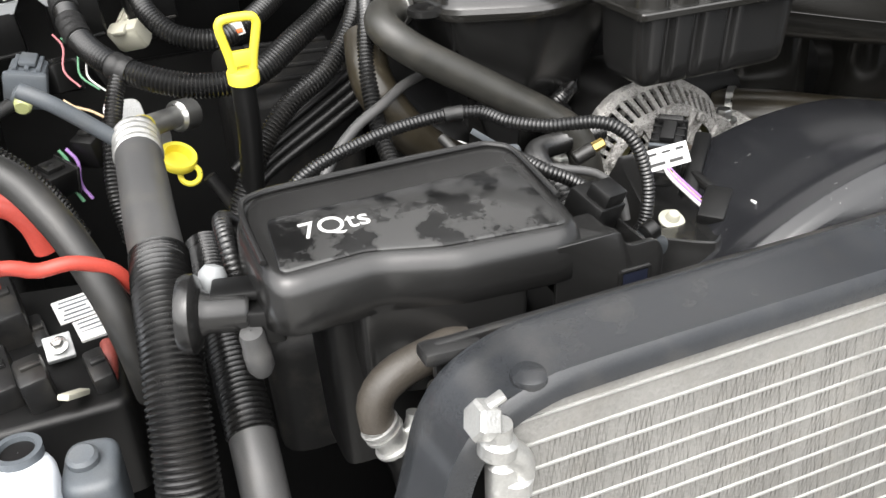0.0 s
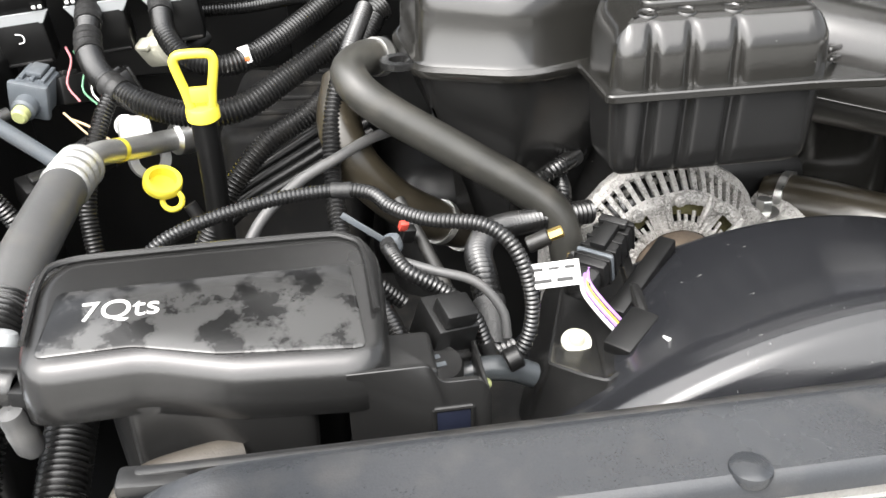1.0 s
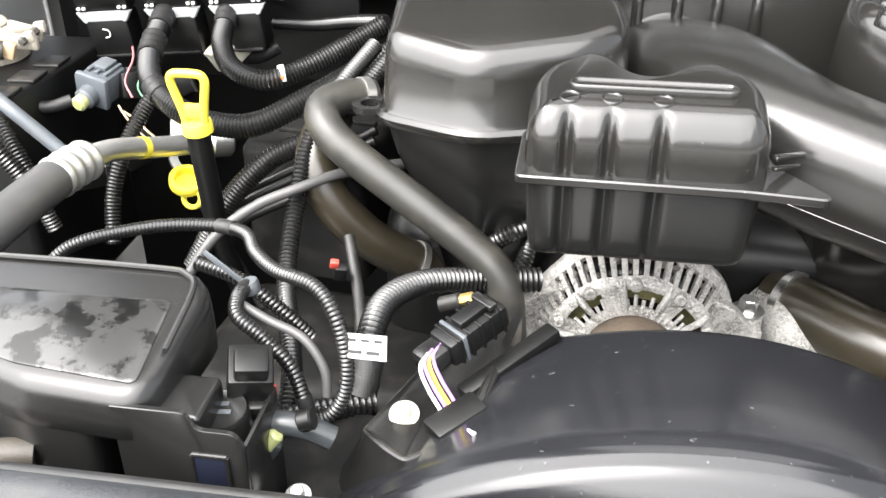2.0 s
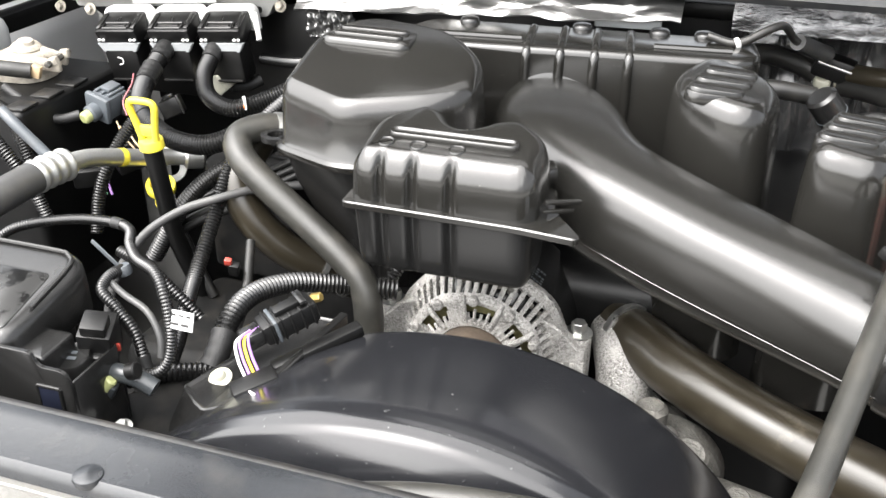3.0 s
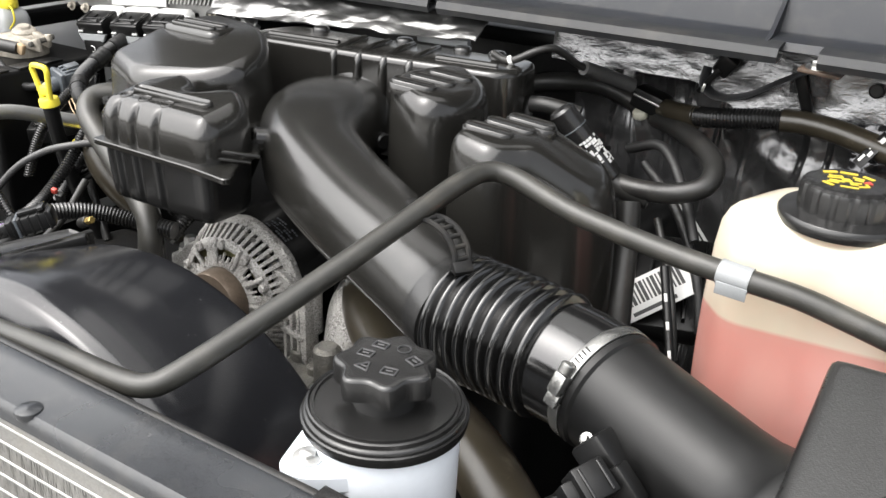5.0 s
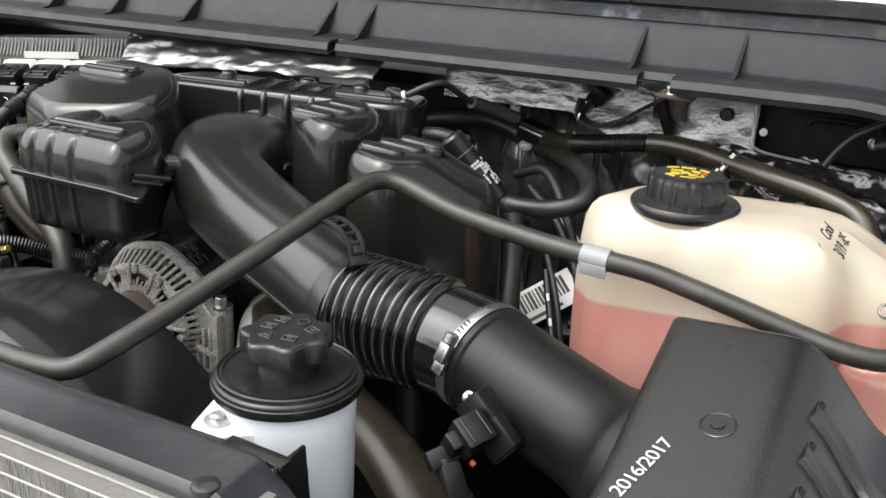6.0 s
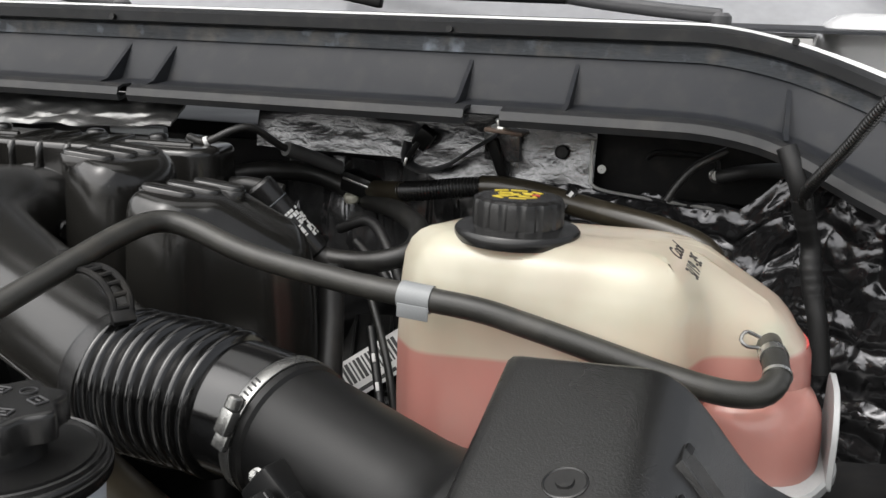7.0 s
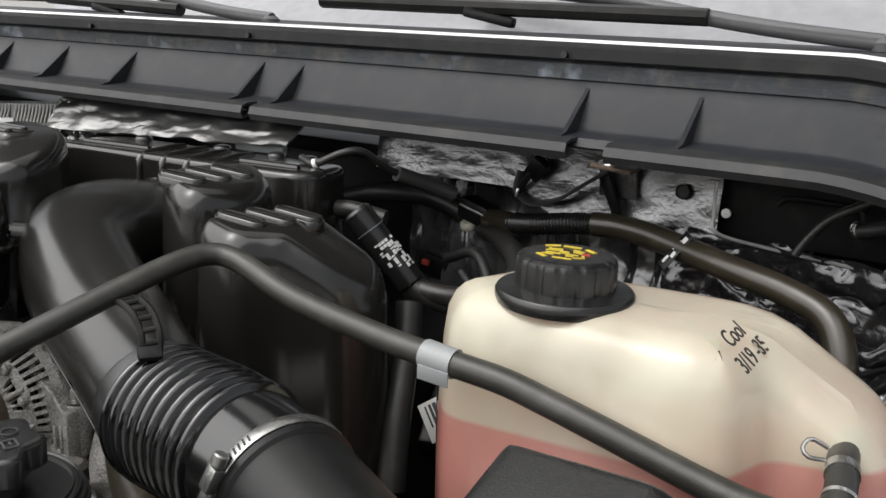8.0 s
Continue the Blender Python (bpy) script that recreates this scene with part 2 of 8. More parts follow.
def jug_material():
    """Milky, yellowed plastic: half scatters at the wall, half lets light through."""
    m = bpy.data.materials.new("milky_plastic")
    m.use_nodes = True
    n, l = m.node_tree.nodes, m.node_tree.links
    p = n["Principled BSDF"]
    co = n.new("ShaderNodeTexCoord")
    t = n.new("ShaderNodeTexNoise")
    t.inputs["Scale"].default_value, t.inputs["Detail"].default_value = 11.0, 4.0
    r = n.new("ShaderNodeValToRGB")
    r.color_ramp.elements[0].position, r.color_ramp.elements[1].position = 0.3, 0.75
    r.color_ramp.elements[0].color = (0.745, 0.728, 0.575, 1)
    r.color_ramp.elements[1].color = (0.82, 0.812, 0.69, 1)
    l.new(co.outputs["Object"], t.inputs["Vector"])
    l.new(t.outputs["Fac"], r.inputs[0])
    # pink in the wall's colour, up to the level, stands for coolant showing through
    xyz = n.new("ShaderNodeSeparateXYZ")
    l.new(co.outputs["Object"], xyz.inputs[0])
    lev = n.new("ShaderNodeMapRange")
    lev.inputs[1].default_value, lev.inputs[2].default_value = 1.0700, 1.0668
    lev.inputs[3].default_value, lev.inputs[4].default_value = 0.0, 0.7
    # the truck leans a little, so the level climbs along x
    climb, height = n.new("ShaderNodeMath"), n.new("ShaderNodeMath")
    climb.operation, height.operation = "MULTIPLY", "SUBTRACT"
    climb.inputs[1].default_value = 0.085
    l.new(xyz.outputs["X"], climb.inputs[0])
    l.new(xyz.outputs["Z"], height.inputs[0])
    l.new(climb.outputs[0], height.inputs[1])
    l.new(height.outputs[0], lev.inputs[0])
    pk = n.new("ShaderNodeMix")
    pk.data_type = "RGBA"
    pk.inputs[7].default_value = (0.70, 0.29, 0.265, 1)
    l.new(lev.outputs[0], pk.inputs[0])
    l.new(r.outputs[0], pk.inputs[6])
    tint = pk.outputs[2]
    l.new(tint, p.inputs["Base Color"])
    lump = n.new("ShaderNodeTexNoise")
    lump.inputs["Scale"].default_value, lump.inputs["Detail"].default_value = 17.0, 2.0
    relief = n.new("ShaderNodeBump")
    relief.inputs["Strength"].default_value, relief.inputs["Distance"].default_value = 0.14, 0.006
    l.new(co.outputs["Object"], lump.inputs["Vector"])
    l.new(lump.outputs["Fac"], relief.inputs["Height"])
    l.new(relief.outputs[0], p.inputs["Normal"])
    p.inputs["Roughness"].default_value = 0.10
    p.inputs["Specular IOR Level"].default_value = 0.8
    p.inputs["Transmission Weight"].default_value = 0.25
    p.inputs["IOR"].default_value = 1.42
    tr = n.new("ShaderNodeBsdfTranslucent")
    l.new(tint, tr.inputs["Color"])
    mx = n.new("ShaderNodeMixShader")
    mapn = n.new("ShaderNodeMapping")
    mapn.inputs["Scale"].default_value = (1.0, 1.0, 0.45)
    cloud = n.new("ShaderNodeTexNoise")
    cloud.inputs["Scale"].default_value, cloud.inputs["Detail"].default_value = 24.0, 3.0
    thin = n.new("ShaderNodeMapRange")
    thin.inputs[1].default_value, thin.inputs[2].default_value = 0.35, 0.65
    thin.inputs[3].default_value, thin.inputs[4].default_value = 0.26, 0.44
    l.new(co.outputs["Object"], mapn.inputs["Vector"])
    l.new(mapn.outputs[0], cloud.inputs["Vector"])
    l.new(cloud.outputs["Fac"], thin.inputs[0])
    l.new(thin.outputs[0], mx.inputs[0])
    l.new(p.outputs[0], mx.inputs[1])
    l.new(tr.outputs[0], mx.inputs[2])
    l.new(mx.outputs[0], n["Material Output"].inputs["Surface"])
    return m


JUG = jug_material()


def spotted(m, pale, scale, lo, hi, detail=5.0, ragged=0.5, gloss=None):
    """Lays dried, pale residue with a ragged edge over a plastic; gloss: the gloss off and on the residue."""
    n, l = m.node_tree.nodes, m.node_tree.links
    p = n["Principled BSDF"]
    co = n.new("ShaderNodeTexCoord")
    t = n.new("ShaderNodeTexNoise")
    t.inputs["Scale"].default_value, t.inputs["Detail"].default_value, t.inputs["Roughness"].default_value = scale, detail, ragged
    r = n.new("ShaderNodeValToRGB")
    r.color_ramp.elements[0].position, r.color_ramp.elements[1].position = lo, hi
    old = p.inputs["Base Color"].links[0].from_socket
    mx = n.new("ShaderNodeMix")
    mx.data_type = "RGBA"
    mx.inputs[7].default_value = (*pale, 1)
    l.new(co.outputs["Object"], t.inputs["Vector"])
    l.new(t.outputs["Fac"], r.inputs[0])
    l.new(r.outputs[0], mx.inputs[0])
    l.new(old, mx.inputs[6])
    l.new(mx.outputs[2], p.inputs["Base Color"])
    if gloss:
        g = n.new("ShaderNodeMapRange")
        g.inputs[3].default_value, g.inputs[4].default_value = gloss
        l.new(r.outputs[0], g.inputs[0])
        l.new(g.outputs[0], p.inputs["Specular IOR Level"])


spotted(BROWN, (0.075, 0.064, 0.046), 34.0, 0.60, 0.74, 7.0, 0.65)
spotted(CHALK, (0.20, 0.225, 0.26), 34.0, 0.57, 0.72)
spotted(GLOSS, (0.09, 0.088, 0.08), 360.0, 0.735, 0.77)
spotted(CAST, (0.43, 0.42, 0.40), 520.0, 0.46, 0.58, 6.0, 0.65)
spotted(CAST, (0.09, 0.085, 0.075), 480.0, 0.60, 0.68, 4.0, 0.6)
spotted(SHROUD, (0.10, 0.10, 0.098), 260.0, 0.70, 0.75)
# the pale tone is dried residue plus sky sheen put into the colour
spotted(MARKED, (0.033, 0.033, 0.0325), 46.0, 0.44, 0.52, 8.0, 0.66, (0.36, 0.58))


# ---- builders ----
def finish(bm, name, mat, angle=40.0):
    bmesh.ops.recalc_face_normals(bm, faces=bm.faces)
    me = bpy.data.meshes.new(name)
    bm.to_mesh(me)
    bm.free()
    for poly in me.polygons:
        poly.use_smooth = True
    me.set_sharp_from_angle(angle=radians(angle))
    me.materials.append(mat)
    return me


def thing(name, at, label, category, group="", kind=""):
    """An Empty at the base of a thing, to hold its parts."""
    e = new(name)
    e.empty_display_size = 0.02
    e.matrix_basis = Matrix.Translation(at)
    return tagged(e, label, category, group, kind)


def part(name, bm, mat, parent, label="", angle=40.0):
    ob = new(name, finish(bm, name, mat, angle))
    ob.parent = parent
    if parent.data is None:
        ob.matrix_parent_inverse = parent.matrix_basis.inverted()
    return tagged(ob, label)


def solid(name, bm, mat, label, category, group="", kind="", angle=40.0):
    """A thing that is one mesh."""
    return tagged(new(name, finish(bm, name, mat, angle)), label, category, group, kind)


def rounded(poly, r, n=4):
    """A closed outline with its corners rounded; a corner may name its own radius."""
    out, k = [], len(poly)
    for i, c in enumerate(poly):
        rr = c[2] if len(c) > 2 else r
        p, a, b = Vector(c[:2]), Vector(poly[i - 1][:2]), Vector(poly[(i + 1) % k][:2])
        u, v = (a - p), (b - p)
        d = min(rr, u.length * 0.48, v.length * 0.48)
        if d < 1e-5:
            out.append(p)
            continue
        s, e = p + u.normalized() * d, p + v.normalized() * d
        for j in range(n + 1):
            t = j / n
            out.append(s * (1 - t) ** 2 + p * 2 * t * (1 - t) + e * t * t)
    return out


def loft(bm, poly, levels, r=0.01, n=4, zf=None, m=None, bottom=True, top=True):
    """Walls through an outline at levels (z, inset, k); k weighs the height field zf(x, y). m places the result."""
    pts = rounded(poly, r, n)
    area = sum(pts[i - 1].x * pts[i].y - pts[i].x * pts[i - 1].y for i in range(len(pts)))
    if area < 0:
        pts.reverse()
    nrm = []
    for i, p in enumerate(pts):
        e1, e2 = (p - pts[i - 1]), (pts[(i + 1) % len(pts)] - p)
        q = (Vector((e1.y, -e1.x)).normalized() if e1.length > 1e-9 else Vector((0, 0))) + (Vector((e2.y, -e2.x)).normalized() if e2.length > 1e-9 else Vector((0, 0)))
        nrm.append(q.normalized() if q.length > 1e-9 else Vector((0, 0)))
    rings = []
    for lv in levels:
        z, ins, k = (*lv, 0)[:3] if len(lv) < 3 else lv
        ring = []
        for p, q in zip(pts, nrm):
            c = p - q * ins
            v = Vector((c.x, c.y, z + (k * zf(c.x, c.y) if zf else 0)))
            ring.append(bm.verts.new(m @ v if m else v))
        rings.append(ring)
    for a, b in zip(rings, rings[1:]):
        for i in range(len(a)):
            j = (i + 1) % len(a)
            bm.faces.new((a[i], a[j], b[j], b[i]))
    if bottom:
        bm.faces.new(list(reversed(rings[0])))
    if top:
        bm.faces.new(rings[-1])
    return bm


def edge(z0, z1, r, n=4, draft=0.0):
    """Levels of a wall from z0 to z1 with a rounded upper rim of radius r."""
    lv = [(z0, 0.0, 0.0), (z1 - r, draft, 1.0)]
    for j in range(1, n + 1):
        a = j / n * math.pi / 2
        lv.append((z1 - r + r * math.sin(a), draft + r * (1 - math.cos(a)), 1.0))
    return lv


def curve_points(pts, step=0.004):
    """A smooth line through the points, in even steps."""
    P = [Vector(p) for p in pts]
    if len(P) == 2:
        raw = [P[0].lerp(P[1], i / 24) for i in range(25)]
    else:
        P = [P[0] * 2 - P[1]] + P + [P[-1] * 2 - P[-2]]
        raw = []
        for i in range(1, len(P) - 2):
            a, b, c, d = P[i - 1:i + 3]
            k = max(6, int((c - b).length / step))
            for j in range(k):
                t = j / k
                raw.append(0.5 * (2 * b + (c - a) * t + (2 * a - 5 * b + 4 * c - d) * t * t + (3 * b - a - 3 * c + d) * t ** 3))
        raw.append(P[-2])
    out, carry = [raw[0]], 0.0
    for a, b in zip(raw, raw[1:]):
        seg = (b - a).length
        while seg > 1e-9 and carry + seg >= step:
            f = (step - carry) / seg
            a = a.lerp(b, f)
            out.append(a)
            seg, carry = (b - a).length, 0.0
        carry += seg
    if (out[-1] - raw[-1]).length > step * 0.3:
        out.append(raw[-1])
    return out


def sweep(bm, line, radii, seg=12, cap=True, flat=1.0):
    """A tube along a line of points with a radius at each."""
    t0 = (line[1] - line[0]).normalized()
    u = t0.orthogonal().normalized()
    rings = []
    for i, p in enumerate(line):
        t = (line[min(i + 1, len(line) - 1)] - line[max(i - 1, 0)]).normalized()
        u = (u - t * u.dot(t)).normalized()
        w = t.cross(u)
        r = radii[i] if hasattr(radii, "__len__") else radii
        rings.append([bm.verts.new(p + r * (math.cos(a) * u + flat * math.sin(a) * w)) for a in (2 * math.pi * k / seg for k in range(seg))])
    for a, b in zip(rings, rings[1:]):
        for k in range(seg):
            j = (k + 1) % seg
            bm.faces.new((a[k], a[j], b[j], b[k]))
    if cap:
        bm.faces.new(list(reversed(rings[0])))
        bm.faces.new(rings[-1])
    return bm


def tube(pts, r, seg=14, step=0.005, bm=None):
    return sweep(bm or bmesh.new(), curve_points(pts, step), r, seg)


def loom(pts, r, pitch=0.0034, depth=0.0009, seg=14, bm=None):
    """Corrugated tube."""
    line = curve_points(pts, pitch / 4)
    rad = [r - depth * (0.0, 0.35, 1.0, 0.35)[i % 4] for i in range(len(line))]
    return sweep(bm or bmesh.new(), line, rad, seg)


def axis_frame(a, b):
    """A frame at a whose z points to b."""
    a, b = Vector(a), Vector(b)
    return Matrix.Translation(a) @ (b - a).to_track_quat("Z", "Y").to_matrix().to_4x4()


def lathe(bm, profile, m, seg=32, close=True):
    """Turns a profile of (radius, height) round the z axis of m."""
    rings = []
    for r, h in profile:
        rings.append([bm.verts.new(m @ Vector((r * math.cos(a), r * math.sin(a), h))) for a in (2 * math.pi * k / seg for k in range(seg))])
    for a, b in zip(rings, rings[1:]):
        for k in range(seg):
            j = (k + 1) % seg
            bm.faces.new((a[k], a[j], b[j], b[k]))
    if close:
        bm.faces.new(list(reversed(rings[0])))
        bm.faces.new(rings[-1])
    return bm


def rod(bm, a, b, r, seg=12, bevel=0.0):
    h = (Vector(b) - Vector(a)).length
    c = min(bevel, r * 0.45, h * 0.45)
    prof = [(r, 0), (r, h)] if c <= 0 else [(r - c, 0), (r, c), (r, h - c), (r - c, h)]
    return lathe(bm, prof, axis_frame(a, b), seg)


def box(bm, m, size, bevel=0.002, seg=2):
    """A box of that size centred on the frame m, with softened edges."""
    made = bmesh.ops.create_cube(bm, size=1.0, matrix=m @ Matrix.Diagonal((*size, 1)))
    if bevel:
        es = list({e for v in made["verts"] for e in v.link_edges})
        bmesh.ops.bevel(bm, geom=es, offset=bevel, segments=seg, profile=0.5, affect="EDGES")
    return bm


def pill(length, width, n=8):
    """A slot's outline along x."""
    h, r = length / 2 - width / 2, width / 2
    out = []
    for s, c in ((1, h), (-1, -h)):
        for k in range(n + 1):
            a = -math.pi / 2 + math.pi * k / n
            out.append((c + s * r * math.cos(a), s * r * math.sin(a), 0))
    return out


def turned(x, y, z, deg=0.0, rx=0.0, ry=0.0):
    return pose(x, y, z, rx, ry, deg)


def hex_bolt(name, at, up, r, parent=None, mat=None, label="", flange=1.7, h=None):
    """A hexagon head on a washer flange."""
    bm = bmesh.new()
    at, up = Vector(at), Vector(up).normalized()
    h = h or r * 1.1
    m = axis_frame(at, at + up)
    lathe(bm, [(r * flange * 0.9, 0), (r * flange, r * 0.12), (r * flange, r * 0.3), (r * 1.1, r * 0.42)], m, 20)
    hexa = [(r * math.cos(a), r * math.sin(a), 0) for a in (math.pi / 3 * k for k in range(6))]
    loft(bm, hexa, [(r * 0.4, 0), (r * 0.4 + h * 0.85, 0), (r * 0.4 + h, r * 0.14)], 0, m=m)
    if parent is not None:
        return part(name, bm, mat or STEEL, parent, label)
    return solid(name, bm, mat or STEEL, label, "bolt")


def sheet(fn, nu, nv, thick=0.0):
    """A grid surface from fn(u, v), with thickness along its normals."""
    bm = bmesh.new()
    g = [[bm.verts.new(fn(i / nu, j / nv)) for j in range(nv + 1)] for i in range(nu + 1)]
    for i in range(nu):
        for j in range(nv):
            bm.faces.new((g[i][j], g[i + 1][j], g[i + 1][j + 1], g[i][j + 1]))
    if thick:
        bmesh.ops.recalc_face_normals(bm, faces=bm.faces)
        bmesh.ops.solidify(bm, geom=bm.faces, thickness=thick)
    return bm


def words(name, text, m, size, mat, parent, spacing=1.0, bold=0.0, depth=0.0002):
    """Lettering as a mesh lying on the frame m."""
    c = bpy.data.curves.new(name, "FONT")
    c.body, c.size, c.align_x, c.align_y, c.space_character = text, size, "CENTER", "CENTER", spacing
    c.offset, c.extrude = bold, depth
    tmp = bpy.data.objects.new(name, c)
    scene.collection.objects.link(tmp)
    me = bpy.data.meshes.new_from_object(tmp.evaluated_get(bpy.context.evaluated_depsgraph_get()))
    bpy.data.objects.remove(tmp)
    me.transform(m)
    me.materials.clear()
    me.materials.append(mat)
    ob = new(name, me)
    ob.parent = parent
    if parent.data is None:
        ob.matrix_parent_inverse = parent.matrix_basis.inverted()
    return ob


# ---- the setting: ground, firewall, inner wings, cowl ----
def flat(x0, x1, y0, y1, z, d=0.02):
    bm = bmesh.new()
    return box(bm, pose((x0 + x1) / 2, (y0 + y1) / 2, z - d / 2), (x1 - x0, y1 - y0, d), 0)


solid("ground", flat(-400, 400, -400, 400, 0.0, 0.1), CONCRETE, "grey concrete yard under the truck", "ground", kind="structure")


def foil_sheet(name, fn, mat, label, nu=60, nv=16):
    return solid(name, sheet(fn, nu, nv, 0.002), mat, label, "heat shield", kind="structure", angle=80)


def wob(x, y, z, s, a):
    return a * noise.noise(Vector((x * s, y * s, z * s)))


# the bulkhead behind the engine, in two steps
solid("firewall_upper", box(bmesh.new(), pose(0, 0.93, 1.09), (1.62, 0.03, 0.20), 0.004), BLACK, "black steel bulkhead behind the engine", "wall", kind="structure")
solid("firewall_lower", box(bmesh.new(), pose(0, 1.06, 0.80), (1.66, 0.03, 0.80), 0.004), BLACK, "black lower bulkhead", "wall", kind="structure")
solid("firewall_shelf", box(bmesh.new(), pose(0, 0.95, 1.195), (1.62, 0.24, 0.02), 0.004), BLACK, "black steel shelf of the bulkhead", "wall", kind="structure")
solid("inner_wing_right", box(bmesh.new(), pose(0.83, 0.50, 0.71), (0.04, 1.4, 0.82), 0.01), BLACK, "black inner wing panel", "wall", kind="structure")
solid("inner_wing_left", box(bmesh.new(), pose(-0.875, 0.50, 0.70), (0.04, 1.4, 0.86), 0.01), BLACK, "black inner wing panel", "wall", kind="structure")
solid("undertray", box(bmesh.new(), pose(0, 0.55, 0.42), (1.66, 1.3, 0.03), 0.004), BLACK, "black tray under the engine", "tray", kind="structure")
solid("wing_panel_right", box(bmesh.new(), pose(0.98, 0.35, 0.93), (0.26, 1.3, 0.46), 0.06, 4), BODYW, "white painted wing panel", "wing panel", kind="structure")
solid("wing_panel_left", box(bmesh.new(), pose(-0.98, 0.35, 0.92), (0.26, 1.3, 0.44), 0.06, 4), BODYW, "white painted wing panel", "wing panel", kind="structure")

solid("hinge_panel_left", box(bmesh.new(), pose(-0.90, 0.74, 1.21), (0.03, 0.52, 0.26), 0.01), BLACK, "black panel beside the hood hinge", "wall", kind="structure")


def crease(x, y, z, s, a, stretch=1.0):
    """Sharp folds at two sizes, as in crumpled foil."""
    p = Vector((x * s, y * s, z * s * stretch))
    q = p * 2.7 + Vector((5.2, 1.3, 7.1))
    return a * (0.7 - 2.2 * abs(noise.noise(p)) - 0.8 * abs(noise.noise(q)))


# foil on the bulkhead under the cowl lip
foil_sheet("foil_strip", lambda u, v: Vector((-0.385 + 0.435 * u, 0.743 - 0.040 * v + wob(u * 3, v * 1.5, 0, 3, 0.004) + crease(u * 0.30, v * 0.05, 0, 26, 0.0016, 1),
           1.240 - (0.050 - 0.022 * u) * v + wob(u * 3, v, 3, 4, 0.003) + crease(u * 0.30, v * 0.05, 3, 34, 0.0008, 1))), FOIL, "bright crumpled foil insulation under the cowl", 150, 16)
foil_sheet("foil_panel", lambda u, v: Vector((0.10 + 0.405 * u, 0.818 - 0.012 * v + wob(u * 3, v, 7, 3, 0.003) + crease(u * 0.42, v * 0.08, 9, 13, 0.0011, 1),
           1.238 - (0.056 + 0.024 * max(0.0, min(1.0, (u - 0.45) * 8))) * v)), FOILDK, "dull foil insulation on the bulkhead", 130, 26)
FOLDS = [(k, 0.012 + 0.030 * noise.noise(Vector((k * 3.1, 0, 0))), 0.0016 + 0.0012 * abs(noise.noise(Vector((k * 1.7, 4, 0))))) for k in range(13)]


def fold(x, z):
    """Narrow upright folds standing proud of the blanket."""
    y = 0.0
    for k, off, w in FOLDS:
        d = x - (0.038 * k + off + 0.010 * noise.noise(Vector((k * 5.3, z * 9, 1))))
        y += 0.0070 * math.exp(-(d / w) ** 2) * max(0.0, 0.4 + 1.6 * noise.noise(Vector((k * 2.2, z * 14, 6))))
    return y


foil_sheet("black_insulation", lambda u, v: Vector((0.10 + 0.48 * u, 0.885 + wob(u * 2, v * 2, 1, 5, 0.012) + crease(u * 0.48, 2, v * 0.42, 11, 0.005, 0.4) - fold(u * 0.48, v * 0.42),
           1.165 - 0.42 * v)), FOILGR, "dull grey creased foil insulation blanket", 320, 70)
foil_sheet("wheel_arch_foil", lambda u, v: Vector((0.46 + 0.36 * u, 0.80 - 0.07 * u * u + wob(u * 3, v * 2, 2, 4, 0.010) + crease(u * 0.22, 4, v * 0.24, 20, 0.0065, 1.4) + crease(u * 0.36 + v * 0.1, 8, v * 0.06, 30, 0.0025, 1.0),
           1.165 + 0.05 * max(0.0, min(1.0, (u - 0.55) * 6)) * (1 - v) - 0.24 * v + wob(u * 2, v * 2, 9, 4, 0.008))), FOILBK, "black crinkled foil beside the coolant tank", 170, 110)


# the cowl: one profile carried along a line that bends forward at the wing
def cowl_line(u):
    """The cowl's course: straight across, then round the corner and forward along the wing."""
    x = -0.85 + 1.72 * u
    a = max(0.0, x - 0.60)
    b = max(0.0, x - 0.70)
    return x, -0.6 * b, -0.75 * a ** 1.65


def cowl_sheet(name, profile, mat, label, x0=-0.85, x1=0.87, parent=None, thick=0.003):
    """profile: (y, z) from front to rear."""
    u0, u1 = (x0 + 0.85) / 1.72, (x1 + 0.85) / 1.72
    nu = max(8, int((x1 - x0) / 0.02))
    bm = bmesh.new()
    rows = []
    for i in range(nu + 1):
        x, dy, dz = cowl_line(u0 + (u1 - u0) * i / nu)
        k = max(0.0, min(1.0, (x - 0.66) / 0.1))
        rows.append([bm.verts.new((x - k * 0.25 * (0.80 - y), y + dy, z + dz)) for y, z in profile])
    for a, b in zip(rows, rows[1:]):
        for j in range(len(profile) - 1):
            bm.faces.new((a[j], b[j], b[j + 1], a[j + 1]))
    bmesh.ops.recalc_face_normals(bm, faces=bm.faces)
    bmesh.ops.solidify(bm, geom=bm.faces, thickness=thick)
    return part(name, bm, mat, parent, label) if parent else solid(name, bm, mat, label, "cowl", kind="structure")


cowl = thing("cowl", (0, 0.76, 1.24), "dark grey plastic cowl trough with triangular ribs", "cowl", kind="structure")
cowl_sheet("trough_wall", [(0.722, 1.246), (0.728, 1.2535), (0.757, 1.2555), (0.762, 1.258), (0.786, 1.300), (0.790, 1.304)], COWL, "", parent=cowl)
cowl_sheet("upper_strip", [(0.786, 1.303), (0.784, 1.318), (0.790, 1.321)], CHALK, "chalky weathered rubber strip", parent=cowl)
cowl_sheet("weather_strip", [(0.786, 1.320), (0.774, 1.323), (0.772, 1.334), (0.782, 1.339), (0.796, 1.338)], SEAL, "black rubber weather strip", parent=cowl)
